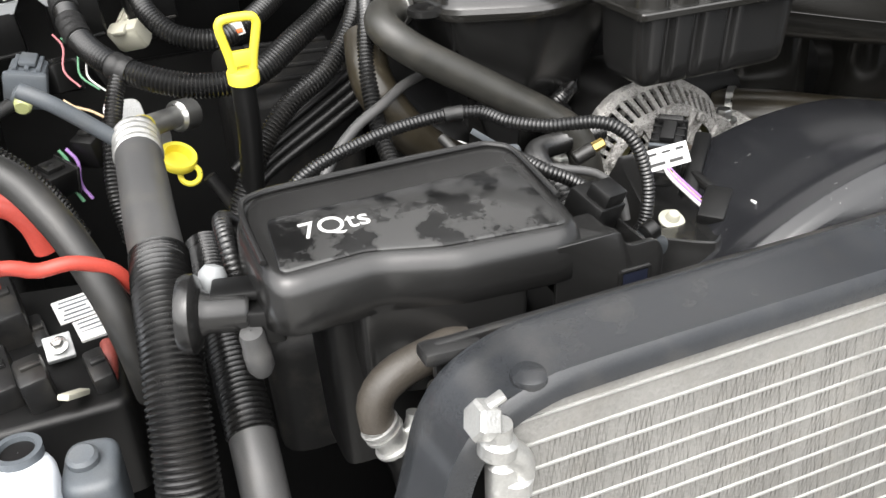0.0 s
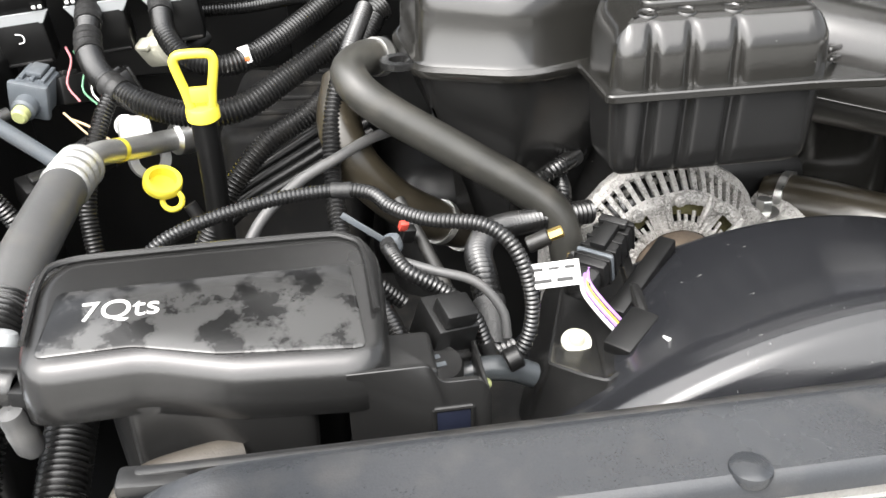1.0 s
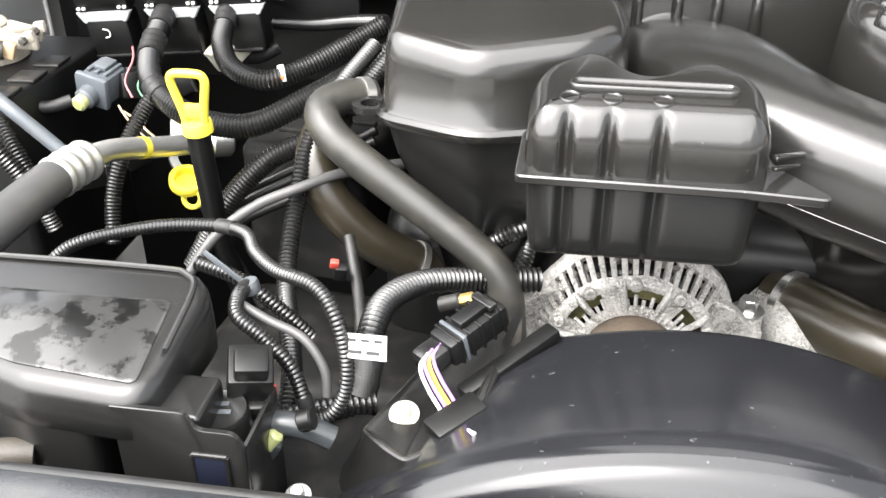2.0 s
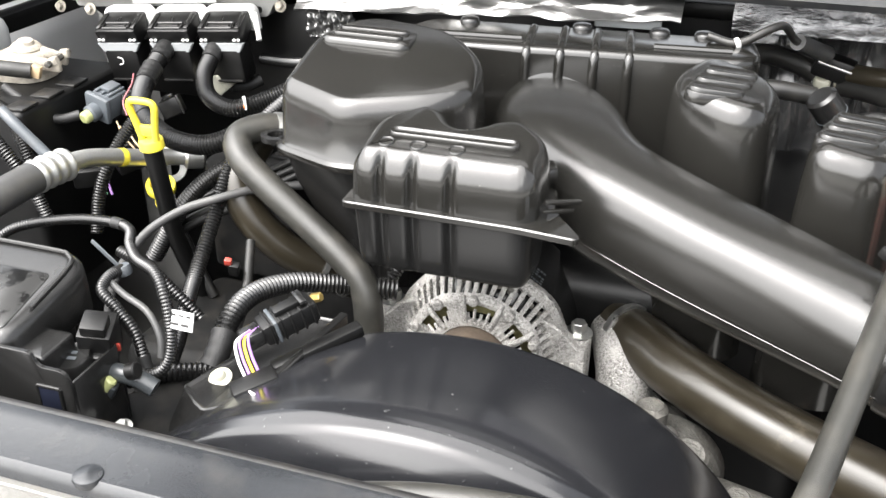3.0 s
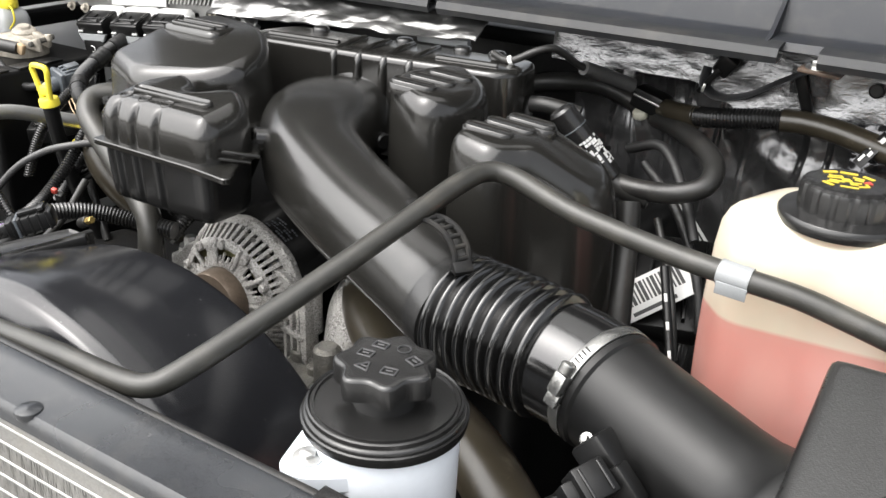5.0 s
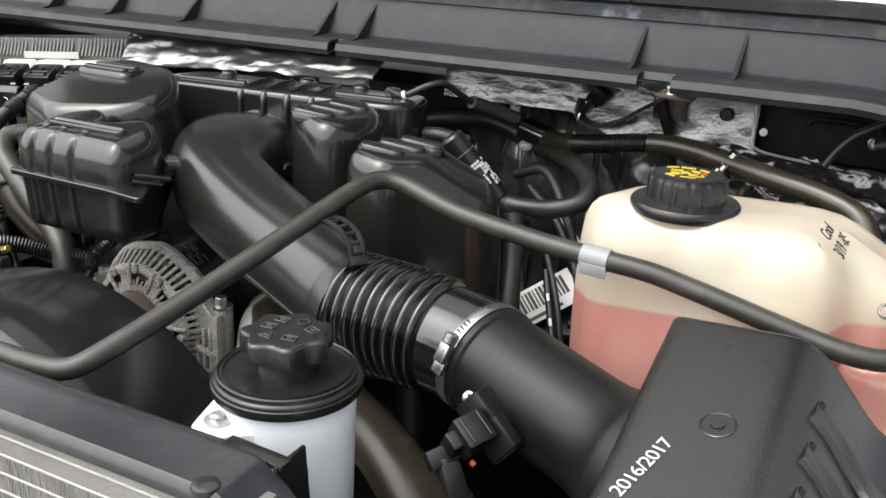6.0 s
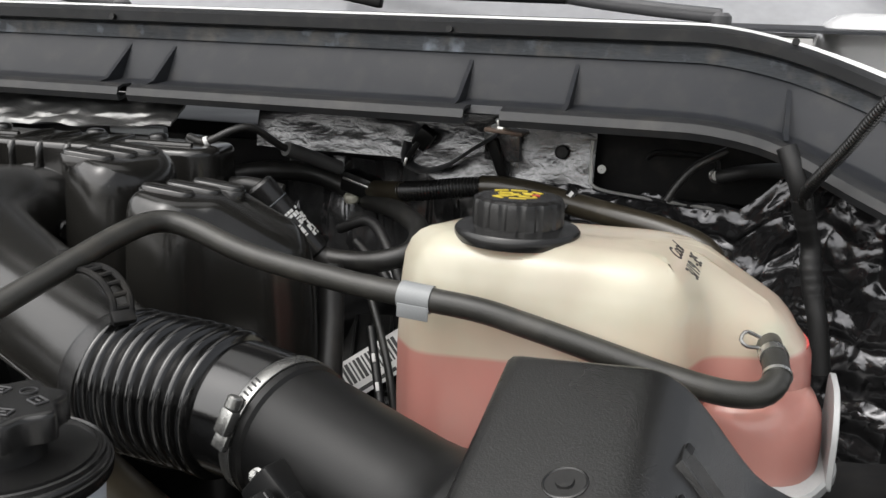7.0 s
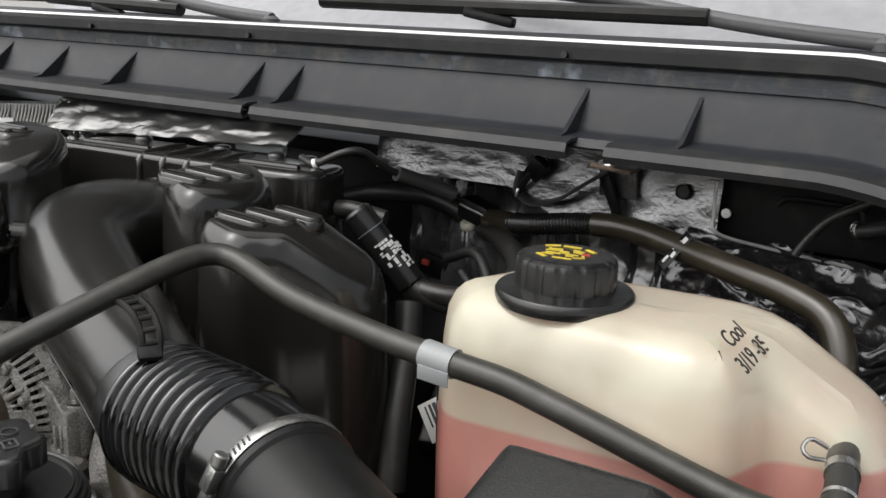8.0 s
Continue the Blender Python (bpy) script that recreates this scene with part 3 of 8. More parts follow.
for x0, x1 in ((-0.85, -0.016), (-0.004, 0.388), (0.425, 0.87)):
    cowl_sheet("lip_seal", [(0.724, 1.240), (0.704, 1.236), (0.700, 1.243), (0.703, 1.251), (0.712, 1.254), (0.728, 1.254)], SEAL, "soft rubber lip seal", x0, x1, parent=cowl)
for x in (-0.56, -0.43, -0.287, -0.056, 0.006, 0.371, 0.484, 0.690):
    bm = bmesh.new()
    w = 0.0022
    _, dy, dz = cowl_line((x + 0.85) / 1.72)
    prof = [(0.718, 1.2535), (0.735, 1.2575), (0.783, 1.2955), (0.787, 1.2985), (0.764, 1.256)]
    vs = [[bm.verts.new((x + s, y + dy, z + dz)) for y, z in prof] for s in (-w, w)]
    bm.faces.new(vs[0][::-1])
    bm.faces.new(vs[1])
    for j in range(len(prof)):
        k = (j + 1) % len(prof)
        bm.faces.new((vs[0][j], vs[0][k], vs[1][k], vs[1][j]))
    part("rib", bm, COWL, cowl)
for x in (-0.362, -0.07, 0.349, 0.690):
    bm = bmesh.new()
    rod(bm, (x, 0.775, 1.326), (x, 0.768, 1.327), 0.0035, 10)
    part("screw", bm, BLACK, cowl)
cowl_sheet("scuttle_edge", [(0.800, 1.334), (0.806, 1.3415), (0.822, 1.341)], BODYW, "white painted scuttle edge", -0.85, 0.87, parent=cowl, thick=0.002)

# windshield, scuttle panel and hood
solid("scuttle_panel", sheet(lambda u, v: Vector((-0.9 + 1.9 * u, 0.818 + 0.16 * v, 1.338 + 0.006 * v)), 20, 4, 0.003), COWL, "grey plastic scuttle panel below the windshield", "panel", kind="structure")
solid("windshield", sheet(lambda u, v: Vector((-0.85 + 1.7 * u, 0.95 + 0.62 * v + 0.10 * (2 * u - 1) ** 2, 1.335 + 0.46 * v)), 24, 8, 0.005), GLASS, "raked windshield glass with its sky reflection painted pale grey", "windshield", kind="structure")
solid("windshield_pillar", tube([(0.86, 0.90, 1.33), (0.84, 1.25, 1.56), (0.80, 1.65, 1.83)], 0.045, 12, 0.05), BODYW, "white painted windshield pillar", "pillar", kind="structure")
solid("body_corner", box(bmesh.new(), pose(0.90, 0.985, 1.300), (0.36, 0.20, 0.115), 0.03, 4), BODYW, "white painted body corner behind the cowl", "body panel", kind="structure")
hood = thing("hood", (0, 0.82, 1.50), "open white truck hood with a black lined underside", "hood", kind="structure")
part("hood_underside", sheet(lambda u, v: Vector((-0.80 + 1.60 * u, 0.86 - 0.48 * v, 1.405 + 1.08 * v)), 12, 8, 0.012), BLACK, hood)
# white panel added out of view; glossy lids below pick up its reflection
part("hood_reflector", sheet(lambda u, v: Vector((-0.37 + 0.85 * u, 0.743 - 0.31 * v, 1.635 + 0.70 * v)), 12, 8, 0.008), BODYW, hood, "unseen white reflector panel added to the underside")
part("hood_skin", sheet(lambda u, v: Vector((-0.82 + 1.64 * u, 0.89 - 0.48 * v, 1.42 + 1.09 * v)), 12, 8, 0.008), BODYW, hood, "white painted hood skin")


# wiper arms lying on the windshield
def wiper(pts, blade):
    w = thing("wiper", pts[0], "black windshield wiper arm with its blade", "wiper", "wipers on the windshield")
    part("arm", sweep(bmesh.new(), curve_points(pts, 0.02), 0.0095, 12, flat=0.8), ARMGREY, w, "grey painted arm")
    part("pivot_cap", rod(bmesh.new(), Vector(pts[0]) - Vector((0, 0, 0.012)), Vector(pts[0]) + Vector((0, 0, 0.004)), 0.012, 16, 0.004), ARMGREY, w)
    part("blade", sweep(bmesh.new(), curve_points(blade, 0.02), 0.0095, 8), RUBBER, w)
    q = Vector(blade[0]).lerp(Vector(blade[-1]), 0.5)
    part("blade_bracket", box(bmesh.new(), pose(q.x, q.y - 0.004, q.z - 0.011, 0, 10, 0), (0.07, 0.014, 0.012), 0.003), BLACK, w)


wiper([(0.615, 0.915, 1.350), (0.53, 0.922, 1.357), (0.45, 0.93, 1.366), (0.32, 0.95, 1.384), (0.12, 0.985, 1.400)], [(0.44, 0.925, 1.368), (0.2, 0.93, 1.370), (-0.09, 0.935, 1.372)])
wiper([(-0.165, 0.915, 1.345), (-0.27, 0.925, 1.353), (-0.38, 0.94, 1.366), (-0.55, 0.98, 1.39)], [(-0.36, 0.93, 1.352), (-0.50, 0.94, 1.356), (-0.72, 0.96, 1.362)])

# ---- radiator support and condenser ----
support = thing("radiator_support", (0, 0.06, 1.05), "dark grey plastic radiator support cover with round push pins", "radiator support", kind="structure")
SUP_LINE = [(-0.53, 0.066, 0.960), (-0.495, 0.066, 0.985), (-0.470, 0.066, 1.010), (-0.460, 0.066, 1.04), (-0.452, 0.066, 1.067), (-0.438, 0.0665, 1.086), (-0.415, 0.067, 1.0965), (-0.38, 0.067, 1.10),
            (-0.2, 0.067, 1.10), (0.1, 0.067, 1.10), (0.33, 0.067, 1.10), (0.355, 0.067, 1.096), (0.375, 0.067, 1.083), (0.395, 0.066, 1.06), (0.42, 0.066, 1.02), (0.44, 0.066, 0.95)]


def support_cover():
    line = curve_points(SUP_LINE, 0.008)
    prof = [(-0.024, -0.010), (-0.0225, -0.003), (-0.019, 0.0005), (0.010, 0.0015), (0.016, 0.003), (0.020, 0.002), (0.022, -0.004), (0.022, -0.02)]
    bm = bmesh.new()
    rows = []
    for i, p in enumerate(line):
        t = (line[min(i + 1, len(line) - 1)] - line[max(i - 1, 0)]).normalized()
        up = Vector((-t.z, 0, t.x))
        rows.append([bm.verts.new(p + Vector((0, a, 0)) + up * b) for a, b in prof])
    for a, b in zip(rows, rows[1:]):
        for j in range(len(prof) - 1):
            bm.faces.new((a[j], b[j], b[j + 1], a[j + 1]))
    bmesh.ops.recalc_face_normals(bm, faces=bm.faces)
    bmesh.ops.solidify(bm, geom=bm.faces, thickness=0.0025)
    return bm


part("cover", support_cover(), SUPPORT, support)
for x, y, z in ((-0.4125, 0.054, 1.0975), (-0.201, 0.050, 1.1005), (0.129, 0.050, 1.1005), (0.344, 0.050, 1.0995)):
    bm = bmesh.new()
    lathe(bm, [(0.0002, -0.006), (0.0080, -0.004), (0.0088, -0.0004), (0.0083, 0.0012), (0.0060, 0.0022), (0.0002, 0.0027)], pose(x, y, z), 24, False)
    part("push_pin", bm, SUPPORT, support)
bm = bmesh.new()
box(bm, pose(-0.06, 0.096, 1.085), (0.76, 0.006, 0.022), 0.002)
part("rear_flange", bm, MATTE, support)
bm = bmesh.new()
box(bm, pose(-0.432, 0.094, 1.091, 0, 4, 0), (0.030, 0.014, 0.008), 0.003)
part("tab", bm, MATTE, support)
part("end_bracket", box(bmesh.new(), pose(0.345, 0.094, 1.0970, 0, 3, 0), (0.046, 0.012, 0.004), 0.001), SATIN, support)
part("bracket_side", box(bmesh.new(), pose(0.3665, 0.102, 1.059, 0, -4, 0), (0.003, 0.030, 0.076), 0.001), SATIN, support)
part("bracket_web", box(bmesh.new(), pose(0.354, 0.1155, 1.050, 0, 0, 0), (0.026, 0.003, 0.060), 0.001), SATIN, support)
part("bracket_clip", tube([(0.352, 0.088, 1.086), (0.360, 0.083, 1.082), (0.368, 0.083, 1.074), (0.364, 0.087, 1.066)], 0.0030, 10, 0.003), CLAMP, support, "bright steel clip")

condenser = thing("condenser", (0, 0.03, 0.60), "aluminium air conditioning condenser with pale tubes and bent fins", "condenser")
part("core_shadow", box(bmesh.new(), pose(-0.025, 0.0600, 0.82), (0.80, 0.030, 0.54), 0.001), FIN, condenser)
tube_mesh = None
NT_ROWS = 22
for k in range(NT_ROWS):
    z = 1.0825 - 0.0147 * k
    if tube_mesh is None:
        bm = bmesh.new()
        box(bm, pose(0, 0, 0), (0.80, 0.018, 0.0019), 0.0008)
        tube_mesh = finish(bm, "tube", WHITEAL)
    ob = new("tube", tube_mesh)
    ob.parent = condenser
    ob.matrix_parent_inverse = condenser.matrix_basis.inverted()
    ob.matrix_basis = pose(-0.025, 0.0530, z)
fin_mesh = None
for k in range(NT_ROWS):
    z = 1.0825 - 0.0147 * k
    if fin_mesh is None:
        bm = bmesh.new()
        x, i = -0.40, 0
        rnd = random.Random(4)
        old = None
        while x < 0.40:
            z = 0.0064 if i % 2 else -0.0064
            lean = rnd.uniform(-0.0003, 0.0003) + 0.0012 * noise.noise(Vector((x * 30, 0, 0)))
            now = [bm.verts.new((x + lean, -0.0084 + rnd.uniform(0, 0.0004), z)), bm.verts.new((x, 0.008, z))]
            if old:
                bm.faces.new((old[0], now[0], now[1], old[1]))
            old = now
            x += 0.0013
            i += 1
        fin_mesh = finish(bm, "fin_strip", FIN, 20)
    ob = new("fin_strip", fin_mesh)
    ob.parent = condenser
    ob.matrix_parent_inverse = condenser.matrix_basis.inverted()
    ob.matrix_basis = pose(-0.025, 0.0530, z - 0.00735)
for x, s in ((-0.430, -1), (0.381, 1)):
    bm = bmesh.new()
    rod(bm, (x, 0.0455, 0.60), (x, 0.0455, 1.066), 0.0078, 18, 0.003)
    part("header_tank", bm, WHITEAL, condenser, "bright aluminium header tank")
joint = part("inlet_pipe", tube([(-0.4345, 0.040, 1.090), (-0.4340, 0.040, 1.079), (-0.4285, 0.041, 1.0715), (-0.4235, 0.042, 1.0650), (-0.4220, 0.044, 1.053), (-0.4250, 0.0455, 1.040)], 0.0062, 16), WHITEAL, condenser, "pale aluminium inlet pipe")
part("collar", rod(bmesh.new(), (-0.4340, 0.040, 1.083), (-0.4355, 0.040, 1.073), 0.0085, 18, 0.002), WHITEAL, joint)
part("hex_nut", rod(bmesh.new(), (-0.4460, 0.0395, 1.0965), (-0.4365, 0.040, 1.0930), 0.0088, 6, 0.0015), WHITEAL, joint)
part("clip_tab", box(bmesh.new(), pose(-0.4380, 0.040, 1.1015, 0, -25, 0), (0.014, 0.006, 0.0025), 0.0008), WHITEAL, joint)
part("saddle", rod(bmesh.new(), (-0.4250, 0.0440, 1.056), (-0.4260, 0.0450, 1.044), 0.0088, 18, 0.001), WHITEAL, joint)
bm = bmesh.new()
tube([(-0.44, 0.035, 1.035), (-0.47, 0.045, 1.03), (-0.52, 0.06, 1.02)], 0.006, 12, bm=bm)
part("pipe", bm, STEEL, condenser)


# ---- fan shroud ----
def shroud_arc(cx, cz, r, a):
    return cx + r * math.sin(a), cz + r * math.cos(a)


def shroud_surface(u, v):
    """u runs round the fan from wing to wing, v from the radiator back over the crease to the rear rim."""
    a = radians(-74 + 148 * u)
    stations = [(0.100, -0.050, 0.840, 0.185), (0.118, -0.050, 0.840, 0.196), (0.136, -0.050, 0.842, 0.226), (0.150, -0.050, 0.843, 0.2435), (0.160, -0.050, 0.843, 0.2475),
                (0.172, -0.050, 0.841, 0.2495), (0.20, -0.049, 0.836, 0.250), (0.24, -0.047, 0.828, 0.250), (0.28, -0.045, 0.820, 0.249), (0.298, -0.045, 0.816, 0.2485), (0.303, -0.045, 0.815, 0.243)]
    k = v * (len(stations) - 1)
    i = min(int(k), len(stations) - 2)
    f = k - i
    y, cx, cz, r = [p + (q - p) * f for p, q in zip(stations[i], stations[i + 1])]
    x, z = shroud_arc(cx, cz, r * (1 + 0.10 * max(0, -math.sin(a)) ** 2), a)
    return Vector((x, y, z))


shroud = thing("fan_shroud", (-0.05, 0.2, 0.6), "large arched black plastic fan shroud behind the radiator", "fan shroud")
part("shell", sheet(shroud_surface, 96, 40, 0.003), SHROUD, shroud, angle=60)
bm = bmesh.new()
loft(bm, [(-0.44, 0.088), (0.36, 0.088), (0.36, 0.112), (-0.44, 0.112)], edge(0.62, 1.065, 0.006), 0.006)
part("radiator_top_tank", bm, MATTE, shroud)
bm = bmesh.new()
loft(bm, [(-0.33, 0.105), (-0.16, 0.105), (-0.145, 0.16), (-0.205, 0.245), (-0.27, 0.26), (-0.33, 0.2)],
     [(0.90, 0, 0), (0.996, 0, 1), (1.001, 0.003, 1), (1.003, 0.008, 1)], 0.015, zf=lambda x, y: 0.10 * (y - 0.15))
part("side_shelf", bm, DULL, shroud)
bm = bmesh.new()
loft(bm, [(-0.2255, 0.1850), (-0.2139, 0.1780), (-0.1790, 0.2030), (-0.1660, 0.318), (-0.200, 0.318), (-0.2430, 0.200)],
     [(0.94, -0.030), (1.012, -0.014), (1.038, -0.0015), (1.0425, 0.0), (1.0445, 0.0006), (1.0452, 0.0022), (1.0440, 0.0036), (1.0434, 0.0060)], 0.004)
part("mounting_platform", bm, SATIN, shroud)
bm = bmesh.new()
loft(bm, [(-0.184, 0.214), (-0.1765, 0.212), (-0.1610, 0.318), (-0.168, 0.319)], edge(1.02, 1.0525, 0.002), 0.002)
part("rim_rail", bm, SATIN, shroud)
bm = bmesh.new()
m = axis_frame((-0.221, 0.2175, 1.044), (-0.221, 0.2115, 1.06))
lathe(bm, [(0.0088, 0), (0.0088, 0.0014), (0.0048, 0.0025), (0.0043, 0.006), (0.0034, 0.0072), (0.0003, 0.0076)], m, 22)
part("push_pin", bm, CREAM, shroud, "pale plastic push pin")
bm = bmesh.new()
rnd = random.Random(7)
for k in range(12):
    a = rnd.uniform(-0.5, 0.5)
    p0 = Vector((-0.181, 0.190, 1.062))
    tube([p0, p0 + Vector((0.006 + 0.004 * a, 0.002 * a, -0.004)), p0 + Vector((0.011 + 0.003 * a, 0.006 * a, -0.010 + 0.003 * a))], 0.0007, 5, 0.004, bm=bm)
part("frayed_cable_tie", bm, WHITE, shroud, "frayed white cable tie")

# ---- engine block below, mostly hidden ----
block = thing("engine_block", (0, 0.6, 0.5), "dark engine block under the covers", "engine")
bm = bmesh.new()
loft(bm, [(-0.30, 0.50), (0.24, 0.50), (0.28, 0.98), (-0.30, 0.98)], edge(0.46, 1.02, 0.03), 0.04)
part("block", bm, BLACK, block)
bm = bmesh.new()
loft(bm, [(-0.16, 0.36), (0.12, 0.36), (0.12, 0.50), (-0.16, 0.50)], edge(0.46, 0.90, 0.02), 0.03)
part("front_cover", bm, CASTDK, block)

# valve cover under the looms
vc = thing("valve_cover", (-0.37, 0.60, 0.98), "dusty black plastic valve cover under the looms", "engine cover")
bm = bmesh.new()
loft(bm, [(-0.445, 0.560), (-0.325, 0.545), (-0.300, 0.700), (-0.430, 0.735)], edge(0.92, 1.052, 0.012), 0.02)
part("cover", bm, DULL, vc)
for k in range(4):
    part("rib", box(bmesh.new(), pose(-0.372 + 0.005 * k, 0.590 + 0.036 * k, 1.0535, 0, 0, -8), (0.085, 0.006, 0.006), 0.002), DULL, vc)
bm = bmesh.new()
loft(bm, [(-0.47, 0.40), (-0.24, 0.40), (-0.24, 0.56), (-0.45, 0.58)], edge(0.78, 0.90, 0.02), 0.03)
part("head_casting", bm, DULL, vc)

# ---- plenum and rear engine cover ----
plenum = thing("intake_plenum", (-0.19, 0.52, 1.10), "glossy black plastic intake plenum with a faceted top", "engine cover")
PL = [(-0.279, 0.447, 0.014), (-0.208, 0.419, 0.018), (-0.128, 0.446, 0.02), (-0.099, 0.474, 0.02), (-0.103, 0.525, 0.03), (-0.150, 0.578, 0.04), (-0.245, 0.592, 0.03), (-0.285, 0.548, 0.03)]
bm = bmesh.new()
loft(bm, PL, [(1.136, -0.004, 0), (1.140, -0.001, 0), (1.172, 0.001, 0.7), (1.182, 0.0025, 1), (1.188, 0.006, 1), (1.1915, 0.0105, 1), (1.1925, 0.0145, 1)], 0.02, 6,
     zf=lambda x, y: 0.21 * (y - 0.43))
part("cover", bm, GLOSS, plenum, angle=60)
bm = bmesh.new()
loft(bm, PL, [(1.128, -0.006, 0), (1.131, -0.0075, 0), (1.134, -0.0075, 0), (1.137, -0.004, 0)], 0.02, 5)
part("flange", bm, GLOSS, plenum)
bm = bmesh.new()
loft(bm, PL, [(0.98, 0.05, 0), (1.05, 0.03, 0), (1.10, 0.008, 0), (1.130, 0.0, 0)], 0.02, 5)
part("lower_bowl", bm, SATIN, plenum, angle=60)
bm = bmesh.new()
lathe(bm, [(0.008, -0.002), (0.008, 0.003), (0.0145, 0.003), (0.0145, -0.002), (0.008, -0.002)], pose(-0.292, 0.463, 1.134), 20, False)
part("mount_eye", bm, SATIN, plenum)
bm = bmesh.new()
loft(bm, [(-0.270, 0.520), (-0.180, 0.516), (-0.176, 0.560), (-0.262, 0.566)], edge(1.19, 1.2190, 0.008), 0.012)
part("raised_pad", bm, GLOSS, plenum)
for y in (0.528, 0.546):
    bm = bmesh.new()
    loft(bm, pill(0.070, 0.011), [(0, 0), (0.0026, 0), (0.0036, 0.0008), (0.0038, 0.0018), (0.0030, 0.0028)], 0, m=pose(-0.222, y, 1.2185, 0, 0, -2))
    part("slot", bm, GLOSS, plenum)

rear = thing("rear_engine_cover", (-0.03, 0.66, 1.12), "long glossy black intake manifold cover with moulded ribs", "engine cover")
RC = [(-0.225, 0.603), (0.118, 0.636), (0.136, 0.660), (0.128, 0.722), (-0.215, 0.700), (-0.235, 0.65)]
bm = bmesh.new()
loft(bm, RC, edge(1.08, 1.1975, 0.008, draft=0.002), 0.02)
part("cover", bm, GLOSS, rear, angle=60)
for i in range(4):
    x = -0.091 + 0.0335 * i
    yf = 0.603 + (x + 0.225) * 0.0962
    bm = bmesh.new()
    line = [(x, yf + 0.0015, 1.09), (x, yf + 0.0005, 1.165), (x, yf + 0.002, 1.185), (x, yf + 0.008, 1.1935), (x - 0.004, yf + 0.04, 1.1965), (x - 0.008, yf + 0.075, 1.196)]
    sweep(bm, curve_points(line, 0.006), 0.0050, 10)
    part("rib", bm, GLOSS, rear)
for x0, x1 in ((-0.20, -0.10), (0.03, 0.105)):
    bm = bmesh.new()
    y0, y1 = 0.603 + (x0 + 0.225) * 0.0962, 0.603 + (x1 + 0.225) * 0.0962
    sweep(bm, curve_points([(x0, y0 + 0.026, 1.1985), (x1, y1 + 0.026, 1.1985)], 0.01), 0.0035, 8)
    part("ridge", bm, GLOSS, rear)
for x, y in ((-0.17, 0.692), (-0.05, 0.705), (0.03, 0.71), (0.075, 0.713)):
    bm = bmesh.new()
    lathe(bm, [(0.011, 0), (0.0108, 0.003), (0.0085, 0.0055), (0.004, 0.0065)], pose(x, y, 1.196), 18)
    part("boss", bm, SATIN, rear)
bm = bmesh.new()
box(bm, pose(-0.005, 0.722, 1.202, 0, 0, 4), (0.07, 0.01, 0.010), 0.002)
part("sensor_body", bm, LIPGREY, rear, "grey sensor body")


# ---- coil covers ----
def coil_cover(PLAN, top, slope, slots, deg):
    c = thing("coil_cover", (PLAN[0][0], PLAN[0][1], 1.0), "glossy black plastic ignition coil cover with three oval pads", "engine cover", "coil covers")
    bm = bmesh.new()
    loft(bm, PLAN, [(0.96, -0.006, 0), (top - 0.10, 0.000, 0.2), (top - 0.035, 0.0025, 0.75), (top - 0.018, 0.004, 1), (top - 0.010, 0.0062, 1), (top - 0.005, 0.0095, 1), (top - 0.0018, 0.0130, 1), (top - 0.0005, 0.0160, 1), (top, 0.0185, 1)],
         0.030, 7, zf=slope)
    part("shell", bm, GLOSS, c, angle=75)
    for x, y, L in slots:
        bm = bmesh.new()
        sx, sy = (slope(x + 0.005, y) - slope(x - 0.005, y)) / 0.01, (slope(x, y + 0.005) - slope(x, y - 0.005)) / 0.01
        up = Vector((-sx, -sy, 1)).normalized()
        along = Vector((math.cos(radians(deg)), math.sin(radians(deg)), 0))
        along = (along - up * along.dot(up)).normalized()
        m = Matrix((along, up.cross(along), up)).transposed().to_4x4()
        m.translation = (x, y, top + slope(x, y) - 0.0022)
        loft(bm, pill(L, 0.0172), [(-0.0080, -0.0022), (0.0012, -0.0022), (0.0019, -0.0014), (0.0020, -0.0006), (0.0042, 0.0), (0.0052, 0.0007), (0.0055, 0.0016), (0.0050, 0.0026), (0.0046, 0.0036)], 0, m=m)
        part("oval_pad", bm, GLOSS, c, angle=60)
    return c


coil_cover([(0.044, 0.515, 0.050), (0.140, 0.467, 0.050), (0.164, 0.575, 0.050), (0.080, 0.630, 0.050)], 1.206, lambda x, y: -0.12 * (x - 0.105) + 0.02 * (y - 0.53), [(0.096, 0.5115, 0.046), (0.101, 0.5375, 0.048), (0.106, 0.5635, 0.046)], 12)
coil_cover([(0.164, 0.447), (0.226, 0.436), (0.249, 0.466, 0.012), (0.297, 0.492), (0.314, 0.53), (0.296, 0.565), (0.188, 0.562)], 1.187,
           lambda x, y: -0.13 * (x - 0.213) - 0.58 * max(0, x - 0.245), [(0.2010, 0.4785, 0.046), (0.2090, 0.5045, 0.048), (0.217, 0.5305, 0.046)], 9)


# ---- resonator box ----
RES_PLAN = [(-0.167, 0.341, 0.016), (-0.017, 0.341, 0.02), (-0.014, 0.402, 0.024), (-0.046, 0.430, 0.018), (-0.070, 0.424, 0.016), (-0.092, 0.402, 0.018), (-0.112, 0.430, 0.016), (-0.132, 0.438, 0.016), (-0.169, 0.408, 0.024)]


